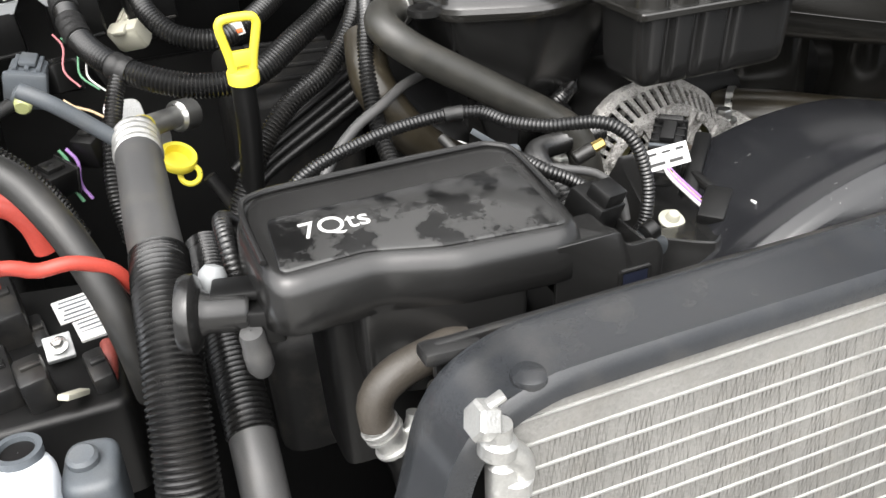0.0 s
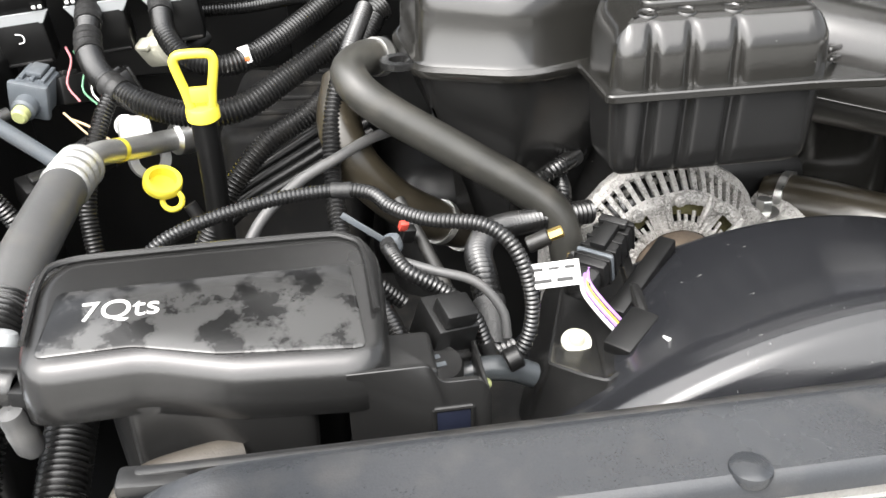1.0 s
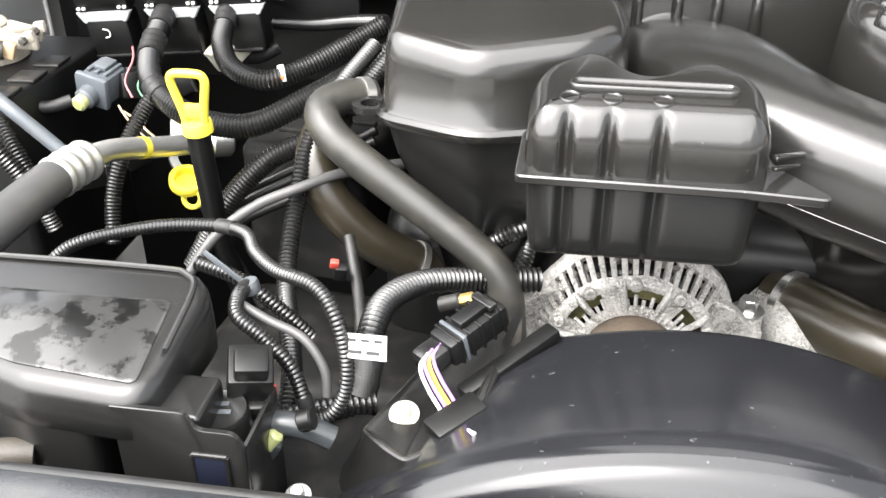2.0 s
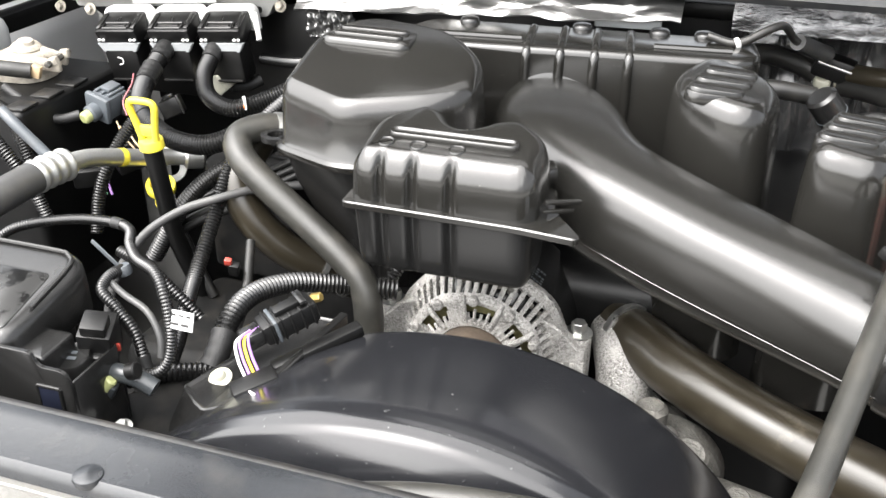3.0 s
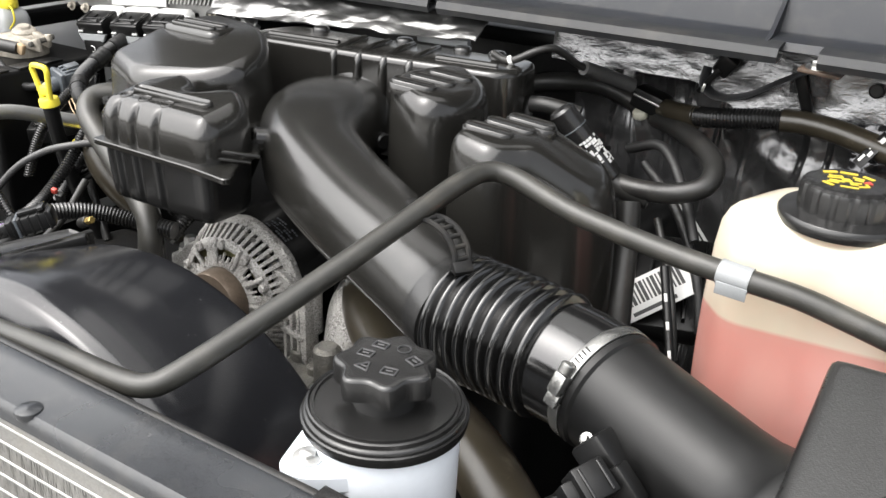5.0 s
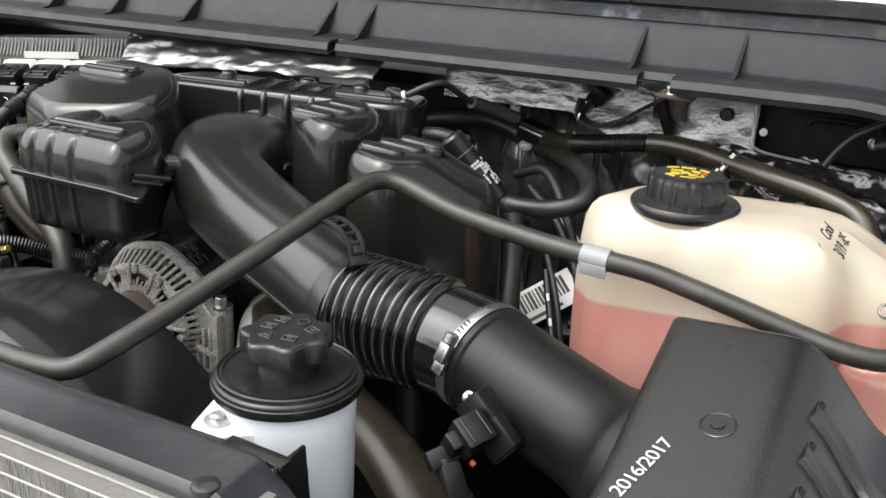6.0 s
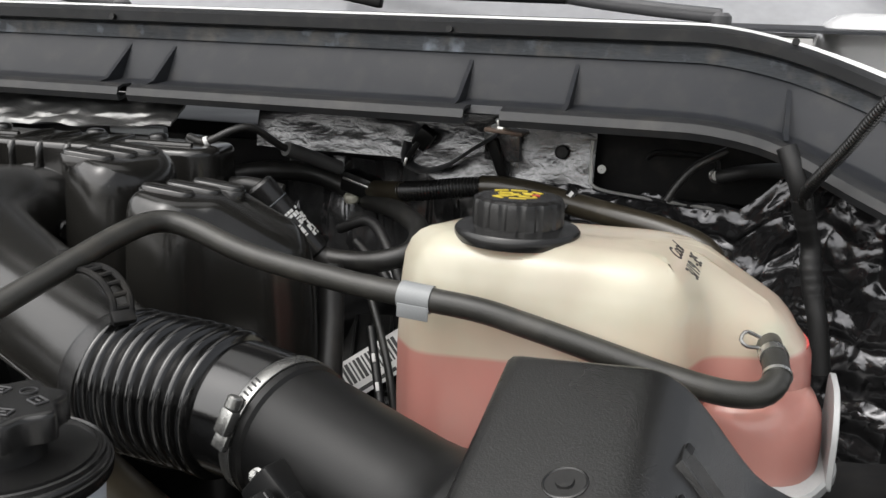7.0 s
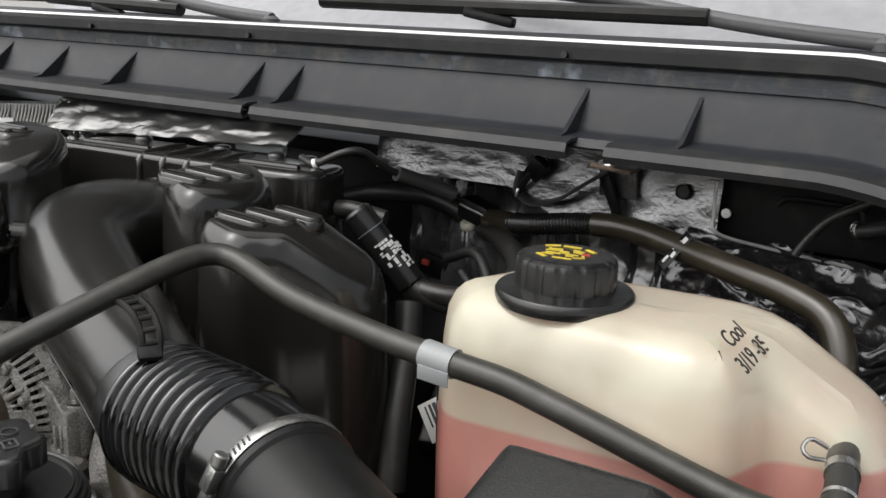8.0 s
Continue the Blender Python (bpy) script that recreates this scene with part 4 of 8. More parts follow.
def grooved(bm, levels, zf=None):
    """Walls round the resonator's outline at levels (z, inset, depth of the grooves, k)."""
    pts = []
    raw = rounded(RES_PLAN, 0.016, 6)
    for a, b in zip(raw, raw[1:] + raw[:1]):
        k = max(1, int((b - a).length / 0.0016))
        pts += [a.lerp(b, i / k) for i in range(k)]
    rings = []
    for z, inset, deep, k in levels:
        ring = []
        for i, p in enumerate(pts):
            e = pts[(i + 2) % len(pts)] - pts[i - 2]
            c = p - Vector((e.y, -e.x)).normalized() * inset
            if p.y < 0.35:
                c.y += deep * sum(math.exp(-((p.x - g) / 0.0034) ** 2) for g in (-0.141, -0.115, -0.084))
            ring.append(bm.verts.new((c.x, c.y, z + k * (zf(c.x, c.y) if zf else 0))))
        rings.append(ring)
    for a, b in zip(rings, rings[1:]):
        for i in range(len(a)):
            j = (i + 1) % len(a)
            bm.faces.new((a[i], a[j], b[j], b[i]))
    bm.faces.new(list(reversed(rings[0])))
    bm.faces.new(rings[-1])
    return bm


res = thing("resonator_box", (-0.09, 0.38, 1.07), "glossy black plastic air resonator with vertical grooves", "resonator")
rz = lambda x, y: 0.16 * (y - 0.36)
part("upper_shell", grooved(bmesh.new(), [(1.143, 0.0, 0.0055, 0), (1.150, 0.0005, 0.006, 0), (1.165, 0.0010, 0.006, 0.3), (1.172, 0.0022, 0.0058, 0.6), (1.178, 0.0048, 0.0045, 1), (1.182, 0.0075, 0.003, 1), (1.185, 0.0105, 0.0012, 1),
     (1.1868, 0.0135, 0.0004, 1), (1.1875, 0.0165, 0, 1)], rz), GLOSS, res, angle=75)
bm = bmesh.new()
mb = pose(-0.090, 0.374, 1.1885, math.degrees(math.atan(0.16)))
loft(bm, pill(0.104, 0.013), [(0, 0), (0.0045, 0), (0.0060, 0.0009), (0.0064, 0.0020), (0.0058, 0.0030), (0.0046, 0.0038)], 0, m=mb)
part("raised_bar", bm, GLOSS, res, angle=60)
for x in (-0.141, -0.115, -0.084):
    bm = bmesh.new()
    lathe(bm, [(0.0074, -0.002), (0.0072, 0.0012), (0.0062, 0.0024), (0.0050, 0.0012), (0.0040, -0.0006), (0.0002, -0.0008)], pose(x, 0.3620, 1.1864, math.degrees(math.atan(0.16))), 20, False)
    part("scallop", bm, GLOSS, res, angle=70)
bm = bmesh.new()
loft(bm, [(-0.172, 0.337), (-0.03, 0.335), (0.016, 0.330), (0.019, 0.336), (-0.008, 0.375), (-0.012, 0.41), (-0.05, 0.434), (-0.09, 0.41), (-0.125, 0.442), (-0.172, 0.41)],
     [(1.1375, 0.001), (1.1385, 0), (1.1425, 0), (1.1435, 0.001)], 0.006)
part("seam_flange", bm, GLOSS, res)
part("lower_shell", grooved(bmesh.new(), [(1.080, 0.016, 0, 0), (1.0808, 0.011, 0.001, 0), (1.083, 0.0075, 0.0035, 0), (1.088, 0.005, 0.0055, 0), (1.098, 0.0038, 0.006, 0), (1.138, 0.001, 0.0055, 0)]), SATIN, res, angle=75)
bm = bmesh.new()
box(bm, pose(-0.002, 0.372, 1.152, 0, 12, 48), (0.036, 0.005, 0.004), 0.0015)
box(bm, pose(-0.004, 0.366, 1.147, 0, 12, 48), (0.030, 0.004, 0.003), 0.001)
part("clip", bm, GLOSS, res)
bm = bmesh.new()
tube([(-0.03, 0.42, 1.15), (-0.005, 0.45, 1.145), (0.0, 0.47, 1.14)], 0.012, 14, bm=bm)
part("neck", bm, GLOSS, res)

# ---- intake tube, bellows and air filter box ----
intake = thing("intake_tube", (0.1, 0.42, 1.05), "glossy black plastic intake tube with a moulded seam", "intake tube")
AX = [(-0.064, 0.665, 1.100), (-0.060, 0.606, 1.121), (-0.046, 0.556, 1.129), (-0.026, 0.510, 1.131), (-0.002, 0.473, 1.128), (0.028, 0.4455, 1.1220), (0.10, 0.4085, 1.1095), (0.18, 0.3735, 1.0975), (0.2525, 0.3425, 1.0865)]
ax = curve_points(AX, 0.006)
bm = bmesh.new()
rings = []
for i, p in enumerate(ax):
    # a rounded square in section, softer towards the lower front
    r = 0.045 + 0.006 * min(1, i / 18) - 0.007 * max(0, min(1, (i - 30) / 46))
    t = (ax[min(i + 1, len(ax) - 1)] - ax[max(i - 1, 0)]).normalized()
    lft = Vector((-t.y, t.x, 0)).normalized()
    upw = lft.cross(t) * -1
    upw = upw if upw.z > 0 else -upw
    n = 2.0 + 0.80 * min(1, max(0, (len(ax) - 4 - i) / 20))
    wide = 1.0 + 0.20 * math.exp(-((i - 24) / 9.0) ** 2)
    ring = []
    for k in range(64):
        a = 2 * math.pi * k / 64
        ca, sa = math.cos(a), math.sin(a)
        e = n if sa > 0 else 2.0 + 0.25 * (n - 2.0)
        q = (abs(ca) ** e + abs(sa) ** e) ** (-1 / e)
        ring.append(bm.verts.new(p + lft * (r * wide * q * ca) + upw * (r * q * sa)))
    rings.append(ring)
for a, b in zip(rings, rings[1:]):
    for k in range(64):
        bm.faces.new((a[k], a[(k + 1) % 64], b[(k + 1) % 64], b[k]))
bm.faces.new(rings[0])
bm.faces.new(rings[-1])
part("tube", bm, DUCT, intake, angle=60)
bm = bmesh.new()
side = []
for i in range(26, len(ax) - 1):
    t = (ax[i + 1] - ax[i - 1]).normalized()
    lft = Vector((-t.y, t.x, 0)).normalized()
    r = 0.051 - 0.007 * max(0, min(1, (i - 30) / 46))
    side.append(ax[i] + (-lft) * r * 0.98 + Vector((0, 0, -0.016)))
sweep(bm, side, 0.0005, 6)
part("seam", bm, GLOSS, intake)
d0 = (Vector(AX[-1]) - Vector(AX[-2])).normalized()
e0 = Vector(AX[-1])
bm = bmesh.new()
lathe(bm, [(0.0440, -0.004), (0.0460, -0.003), (0.0466, 0.000), (0.0466, 0.016), (0.044, 0.017)], axis_frame(e0, e0 + d0), 48)
part("collar", bm, SATIN, intake, "black plastic collar")
bm = bmesh.new()
lathe(bm, [(0.050, -0.002), (0.0535, -0.0015), (0.0535, 0.0015), (0.050, 0.002)], axis_frame(ax[10], ax[11]), 48)
part("flange_line", bm, GLOSS, intake)
bm = bmesh.new()
rod(bm, (-0.010, 0.575, 1.118), (0.020, 0.568, 1.118), 0.010, 16, 0.002)
part("nipple", bm, SATIN, intake)

bellows = thing("intake_bellows", (0.33, 0.3, 1.03), "black rubber intake bellows with deep rings", "bellows")
B0, B1 = e0 + d0 * 0.014, Vector((0.3975, 0.3075, 1.084))
bline = curve_points([e0 - d0 * 0.03, B0, B0.lerp(B1, 0.5) + Vector((0.002, 0.0, 0.003)), B1, B1 + Vector((0.07, -0.030, -0.012))], 0.0015)
i0 = min(range(len(bline)), key=lambda i: (bline[i] - B0).length)
i1 = min(range(len(bline)), key=lambda i: (bline[i] - B1).length)
seg_n = i1 - i0
rad = []
for i in range(i0, i1 + 1):
    f = (i - i0) / seg_n
    if f < 0.72:
        c = 0.5 - 0.5 * math.cos(2 * math.pi * f / 0.72 * 9)
        rad.append(0.0415 + 0.0090 * c ** 0.55 - 0.0012 * f)
    else:
        rad.append(0.0446 if f < 0.98 else 0.0435)
bm = bmesh.new()
sweep(bm, bline[i0:i1 + 1], rad, 48)
part("bellows_body", bm, BELLOWS, bellows, angle=75)
dm = Vector((0.150, -0.058, -0.022)).normalized()
bm = bmesh.new()
mcl = axis_frame(B1 + dm * 0.001, B1 + dm)
lathe(bm, [(0.0446, -0.0045), (0.0458, -0.0046), (0.0462, -0.0040), (0.0462, 0.0040), (0.0458, 0.0046), (0.0446, 0.0045)], mcl, 48)
part("clamp_band", bm, CLAMP, bellows, "bright steel worm drive clamp band")
sc = Vector((0.388, 0.2665, 1.101))
away = (sc - B1 - dm * (sc - B1).dot(dm)).normalized()
turn = dm.cross(away)
msc = Matrix((dm, turn, away)).transposed().to_4x4()
msc.translation = B1 + dm * 0.001 + away * 0.0490
bm = bmesh.new()
box(bm, msc, (0.0105, 0.016, 0.0075), 0.0018)
box(bm, msc @ pose(0, 0.012, -0.002), (0.0108, 0.010, 0.0045), 0.001)
rod(bm, msc @ Vector((0, -0.008, 0.0005)), msc @ Vector((0, -0.016, 0.0005)), 0.0048, 14, 0.001)
part("clamp_screw", bm, CLAMP, bellows, "steel clamp screw")
for k in range(6):
    m = Matrix.Translation(B1) @ Matrix.Rotation(-0.26 - 0.075 * k, 4, dm) @ Matrix.Translation(-B1) @ msc @ pose(0, 0, -0.0027, 0, 0, 8)
    part("band_slot", box(bmesh.new(), m, (0.0052, 0.0013, 0.0006), 0), BLACK, bellows)

maf = thing("air_meter_tube", (0.46, 0.26, 1.02), "black plastic air meter tube between bellows and filter box", "air duct")
bm = bmesh.new()
lathe(bm, [(0.0435, 0.0), (0.0435, 0.006), (0.0455, 0.007), (0.0455, 0.012), (0.0432, 0.014), (0.0425, 0.075), (0.0423, 0.108), (0.0432, 0.122), (0.0460, 0.134), (0.0520, 0.144), (0.0560, 0.150), (0.0560, 0.18)], axis_frame(B1, B1 + dm), 48)
part("tube", bm, BLACK, maf)
bm = bmesh.new()
box(bm, pose(0.437, 0.240, 1.070, -8, 38, -14), (0.050, 0.020, 0.026), 0.003)
box(bm, pose(0.446, 0.230, 1.068, -8, 38, -14), (0.026, 0.012, 0.026), 0.002)
part("sensor_flange", bm, BLACK, maf)
bm = bmesh.new()
box(bm, pose(0.432, 0.217, 1.073, 10, 32, -22), (0.024, 0.024, 0.021), 0.002)
box(bm, pose(0.424, 0.211, 1.066, 10, 32, -22), (0.014, 0.020, 0.024), 0.002)
box(bm, pose(0.417, 0.205, 1.058, 20, 50, -20), (0.014, 0.026, 0.012), 0.002)
part("lever", box(bmesh.new(), pose(0.426, 0.202, 1.044, 15, 62, -20), (0.034, 0.016, 0.010), 0.003), SATIN, maf)
for s in (-1, 1):
    part("ridge", box(bmesh.new(), pose(0.432, 0.217, 1.073, 10, 32, -22) @ pose(0, 0.007 * s, 0.011), (0.020, 0.002, 0.002), 0.0006), SATIN, maf)
part("lock", box(bmesh.new(), pose(0.437, 0.210, 1.055, 10, 32, -22), (0.004, 0.003, 0.004), 0.0006), RED, maf, "small red lock tab")
part("connector", bm, BLACK, maf)
hex_bolt("screw", (0.417, 0.241, 1.086), (-0.2, -0.7, 0.6), 0.0027, maf, CLAMP)
hex_bolt("screw", (0.447, 0.231, 1.055), (-0.2, -0.8, 0.5), 0.0027, maf, CLAMP)
bm = bmesh.new()
loom([(0.424, 0.207, 1.036), (0.433, 0.209, 1.024), (0.445, 0.212, 1.0), (0.455, 0.215, 0.95)], 0.0072, bm=bm)
part("harness", bm, TAPE, maf)

airbox = thing("air_filter_box", (0.62, 0.2, 0.85), "matte black plastic air filter box with white handwriting", "air filter box")
abz = lambda x, y: 0.27 * (y - 0.22) + 0.16 * (x - 0.58)
AB_SECTION = [(0.531, 0.90), (0.5335, 1.05), (0.5345, 1.118), (0.5352, 1.1350), (0.5366, 1.1402), (0.5395, 1.1432), (0.545, 1.1447), (0.560, 1.1471), (0.58, 1.1503), (0.603, 1.1540), (0.613, 1.1556), (0.6195, 1.1563), (0.6255, 1.1560), (0.631, 1.1545), (0.637, 1.1517), (0.643, 1.1476), (0.6495, 1.1417),
              (0.657, 1.1338), (0.665, 1.1250), (0.671, 1.1186), (0.677, 1.1132), (0.684, 1.1092), (0.694, 1.1063), (0.715, 1.1030), (0.75, 1.0990), (0.80, 1.0930), (0.80, 0.90)]


def airbox_point(k, back, drop=0.0):
    """A point of the lid's section; the rear edge stands a little askew."""
    x, z = AB_SECTION[k]
    y = 0.3265 - 0.17 * (x - 0.537) - back
    return Vector((x, y, z + (0.27 * (y - 0.31) - drop if z > 0.95 else 0)))


def airbox_lid():
    """The lid's section carried forward from the rear edge, which is rounded over."""
    bm = bmesh.new()
    rows = []
    for back, drop in ((0.0, 0.0060), (0.0003, 0.0038), (0.0010, 0.0019), (0.0024, 0.0007), (0.0045, 0.0001), (0.008, 0.0), (0.03, 0.0), (0.06, 0.0), (0.09, 0.0), (0.12, 0.0), (0.15, 0.0), (0.20, 0.0), (0.27, 0.0)):
        rows.append([bm.verts.new(airbox_point(k, back, drop)) for k in range(len(AB_SECTION))])
    for a, b in zip(rows, rows[1:]):
        for k in range(len(a) - 1):
            bm.faces.new((a[k], a[k + 1], b[k + 1], b[k]))
    bm.faces.new(rows[0])
    bm.faces.new(rows[-1])
    return bm


part("lid", airbox_lid(), LIDPL, airbox, angle=50)
for i in range(5):
    y = 0.2570 - 0.0355 * i
    dz = 0.27 * (y - 0.31)
    # black box draws the dark recess of a slot, not a standing fin
    part("fin", box(bmesh.new(), pose(0.6425, y, 1.1468 + dz, 15, 40, 0), (0.0045, 0.019, 0.0040), 0.0008), BLACK, airbox)
    # a raised band runs from the slot down the sloping side
    down = curve_points([(0.6400, y - 0.012, 1.1490 + dz), (0.6445, y - 0.013, 1.1450 + dz), (0.657, y - 0.016, 1.1320 + dz), (0.671, y - 0.021, 1.1165 + dz), (0.684, y - 0.026, 1.1065 + dz), (0.72, y - 0.036, 1.0975 + dz - 0.004)], 0.006)
    bm = bmesh.new()
    strips = []
    for q in down:
        strips.append([bm.verts.new(q + Vector((0.62 * h, w, 0.78 * h))) for w, h in ((0.0, -0.002), (0.0005, 0.0018), (0.0014, 0.0026), (0.0186, 0.0026), (0.0195, 0.0018), (0.0200, -0.002))])
    for a, b in zip(strips, strips[1:]):
        for k in range(5):
            bm.faces.new((a[k], a[k + 1], b[k + 1], b[k]))
    bm.faces.new(strips[0])
    bm.faces.new(strips[-1][::-1])
    part("band", bm, LIDPL, airbox)
bm = bmesh.new()
nrm = Vector((-0.16, -0.27, 1)).normalized()
ctr = Vector((0.5915, 0.2190, 1.1262 + abz(0.5915, 0.2190)))
lathe(bm, [(0.0112, -0.002), (0.0112, 0.0004), (0.0104, 0.0008), (0.0098, 0.0002), (0.0046, 0.0002), (0.0042, 0.0014), (0.0002, 0.0016)], axis_frame(ctr, ctr + nrm), 28, False)
part("fastener", bm, SATIN, airbox)
mt = Matrix.Translation((0.5590, 0.1775, 1.1266 + abz(0.5590, 0.1775))) @ Matrix.Rotation(math.atan(0.27), 4, "X") @ Matrix.Rotation(-math.atan(0.16), 4, "Y") @ Matrix.Rotation(radians(71), 4, "Z")
words("handwriting", "2016/2017", mt @ Matrix.Shear("XY", 4, (0.22, 0)), 0.0132, CHALKINK, airbox, 0.93, 0.0)

# ---- coolant tank ----
jug = thing("coolant_tank", (0.57, 0.44, 0.95), "milky cream coolant tank half full of red coolant", "coolant tank")
JP = [(0.4185, 0.446, 0.012), (0.4480, 0.407, 0.016), (0.515, 0.401, 0.03), (0.606, 0.394, 0.03), (0.632, 0.398, 0.014), (0.646, 0.436, 0.010), (0.700, 0.437, 0.022), (0.718, 0.475, 0.03), (0.708, 0.53, 0.04), (0.60, 0.535, 0.04), (0.447, 0.52, 0.03)]
jz = lambda x, y: -0.44 * max(0.0, x - 0.632) - 0.16 * max(0.0, x - 0.605)
JL = [(0.94, 0.008, 0), (0.945, 0.002, 0), (1.06, 0.0, 0), (1.10, 0.0, 0), (1.150, 0.002, 0.55), (1.170, 0.0045, 0.85), (1.180, 0.009, 1), (1.186, 0.015, 1), (1.1895, 0.022, 1), (1.191, 0.030, 1)]
bm = bmesh.new()
loft(bm, JP, JL, 0.02, 5, zf=jz, top=False)
bm.verts.ensure_lookup_table()
outer = list(bm.verts)[-(len(bm.verts) // len(JL)):]
rim = [v.co.copy() for v in outer]
mid = Vector((0.570, 0.460))
for s in (0.86, 0.72, 0.58, 0.44, 0.30, 0.15):
    inner = []
    for p in rim:
        q = mid + (p.xy - mid) * s
        inner.append(bm.verts.new((q.x, q.y, 1.191 + 0.0012 * (1 - s) + jz(q.x, q.y))))
    for k in range(len(outer)):
        j = (k + 1) % len(outer)
        bm.faces.new((outer[k], outer[j], inner[j], inner[k]))
    outer = inner
bm.faces.new(outer)
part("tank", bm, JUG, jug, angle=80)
bm = bmesh.new()
loft(bm, JP, [(0.950, 0.012, 0), (0.955, 0.004, 0), (1.090, 0.0042, 0.9), (1.0975, 0.0044, 1)], 0.02, 5, zf=lambda x, y: 0.0105 + 0.085 * (x - 0.48))
part("coolant", bm, LIQUID, jug, "red coolant")
FOOT = [(0.640, 0.414, 0.012), (0.662, 0.402, 0.014), (0.706, 0.404, 0.026), (0.728, 0.450, 0.03), (0.716, 0.505, 0.03), (0.655, 0.505, 0.03)]
bm = bmesh.new()
loft(bm, FOOT, [(0.945, 0.002), (1.070, 0.0), (1.088, 0.002), (1.098, 0.007), (1.1025, 0.014), (1.104, 0.022)], 0.02, 5)
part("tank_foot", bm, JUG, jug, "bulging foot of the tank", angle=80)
bm = bmesh.new()
loft(bm, FOOT, [(0.950, 0.006), (1.072, 0.0042), (1.088, 0.006), (1.096, 0.012), (1.099, 0.020)], 0.02, 5)
part("coolant", bm, LIQUID, jug, "red coolant in the foot")
bm = bmesh.new()
loft(bm, [(0.62, 0.396), (0.712, 0.390), (0.739, 0.45), (0.722, 0.53), (0.62, 0.52)], [(1.043, 0.002), (1.045, 0), (1.051, 0), (1.053, 0.002)], 0.02)
part("mounting_flange", bm, TAPEW, jug)
bm = bmesh.new()
loft(bm, [(0.425, 1.045, 0.004), (0.425, 1.090, 0.02), (0.445, 1.108, 0.012), (0.49, 1.108, 0.012), (0.50, 1.045, 0.004)], [(0.0, 0.0), (0.0035, 0.0), (0.004, 0.0006)], 0.004, m=Matrix(((0, 0, 1, 0.7270), (1, 0, 0, 0), (0, 1, 0, 0), (0, 0, 0, 1))))
part("side_flange", bm, TAPEW, jug, "cloudy plastic flange")
cc = Vector((0.508, 0.4505, 1.1895))
bm = bmesh.new()
lathe(bm, [(0.030, -0.004), (0.0435, -0.003), (0.0445, 0.000), (0.0445, 0.004), (0.0430, 0.006), (0.034, 0.0075), (0.032, 0.008)], Matrix.Translation(cc), 48)
part("cap_collar", bm, SATIN, jug, "black plastic collar")
bm = bmesh.new()
outl = []
for k in range(96):
    a = 2 * math.pi * k / 96
    r = 0.0312 + (0.0011 if (k % 6) < 4 else -0.0006)
    outl.append((r * math.cos(a), r * math.sin(a), 0))
loft(bm, outl, [(0.005, 0.0), (0.0225, 0.0), (0.026, 0.001), (0.0275, 0.0035), (0.0279, 0.006)], 0, m=Matrix.Translation(cc))
part("cap", bm, SATIN, jug, "ribbed black screw cap", angle=35)
bm = bmesh.new()
mk = Matrix.Translation(cc + Vector((0, 0, 0.0281)))
for x, y, w, h, a in ((-0.011, 0.006, 0.009, 0.0016, 20), (-0.011, 0.002, 0.009, 0.0016, 20), (-0.006, 0.004, 0.0016, 0.009, 20), (-0.014, 0.004, 0.0016, 0.007, 20), (-0.008, -0.004, 0.010, 0.0022, 5), (-0.010, -0.008, 0.008, 0.0018, 5),
                      (0.004, 0.009, 0.008, 0.0018, -10), (0.005, 0.005, 0.006, 0.0016, -10), (0.001, -0.002, 0.0018, 0.008, 15), (0.005, -0.002, 0.006, 0.0016, 15), (0.004, -0.006, 0.005, 0.0016, 15), (0.010, -0.007, 0.006, 0.0020, 30), (0.012, -0.003, 0.0016, 0.006, 30),
                      (-0.016, 0.013, 0.010, 0.0030, 35), (-0.004, 0.017, 0.012, 0.0028, 5), (0.010, 0.014, 0.009, 0.0026, -30), (-0.012, -0.013, 0.009, 0.0024, -30), (0.002, -0.013, 0.012, 0.0022, 8), (-0.002, 0.001, 0.004, 0.006, 20)):
    box(bm, mk @ pose(x, y, 0, 0, 0, a), (w, h, 0.0006), 0)
part("printed_marks", bm, YINK, jug, "worn yellow print")
bm = bmesh.new()
loft(bm, [(0.0085, 0.001), (0.0150, 0.001), (0.0118, 0.0065)], [(0, 0), (0.0006, 0)], 0.0004, m=mk)
part("warning_mark", bm, RED, jug, "small red warning triangle")
bm = bmesh.new()
sweep(bm, curve_points([(0.4455, 0.3868, 1.1550), (0.455, 0.3862, 1.1543), (0.468, 0.3861, 1.1535)], 0.003), 0.0096, 18)
box(bm, pose(0.457, 0.3775, 1.146, 6, 3, 0), (0.0222, 0.0012, 0.010), 0.0004)
part("hose_tape", bm, LIPGREY, jug, "white tape tab round the hose")
mj = Matrix.Translation((0.6260, 0.4300, 1.1900)) @ Matrix(((0, -0.79, 0.61), (1, 0, 0), (0, 0.61, 0.79))).to_4x4()
words("handwriting", "Cool\n3/19 -35", mj, 0.0150, INK, jug, 1.0, 0.0001)
bm = bmesh.new()
tube([(0.6765, 0.424, 1.1380), (0.669, 0.419, 1.1395), (0.665, 0.421, 1.1430), (0.668, 0.426, 1.1470), (0.677, 0.428, 1.1435)], 0.0013, 8, 0.003, bm=bm)
part("clamp_ear", bm, CLAMP, jug, "bent wire ear of the hose clamp")


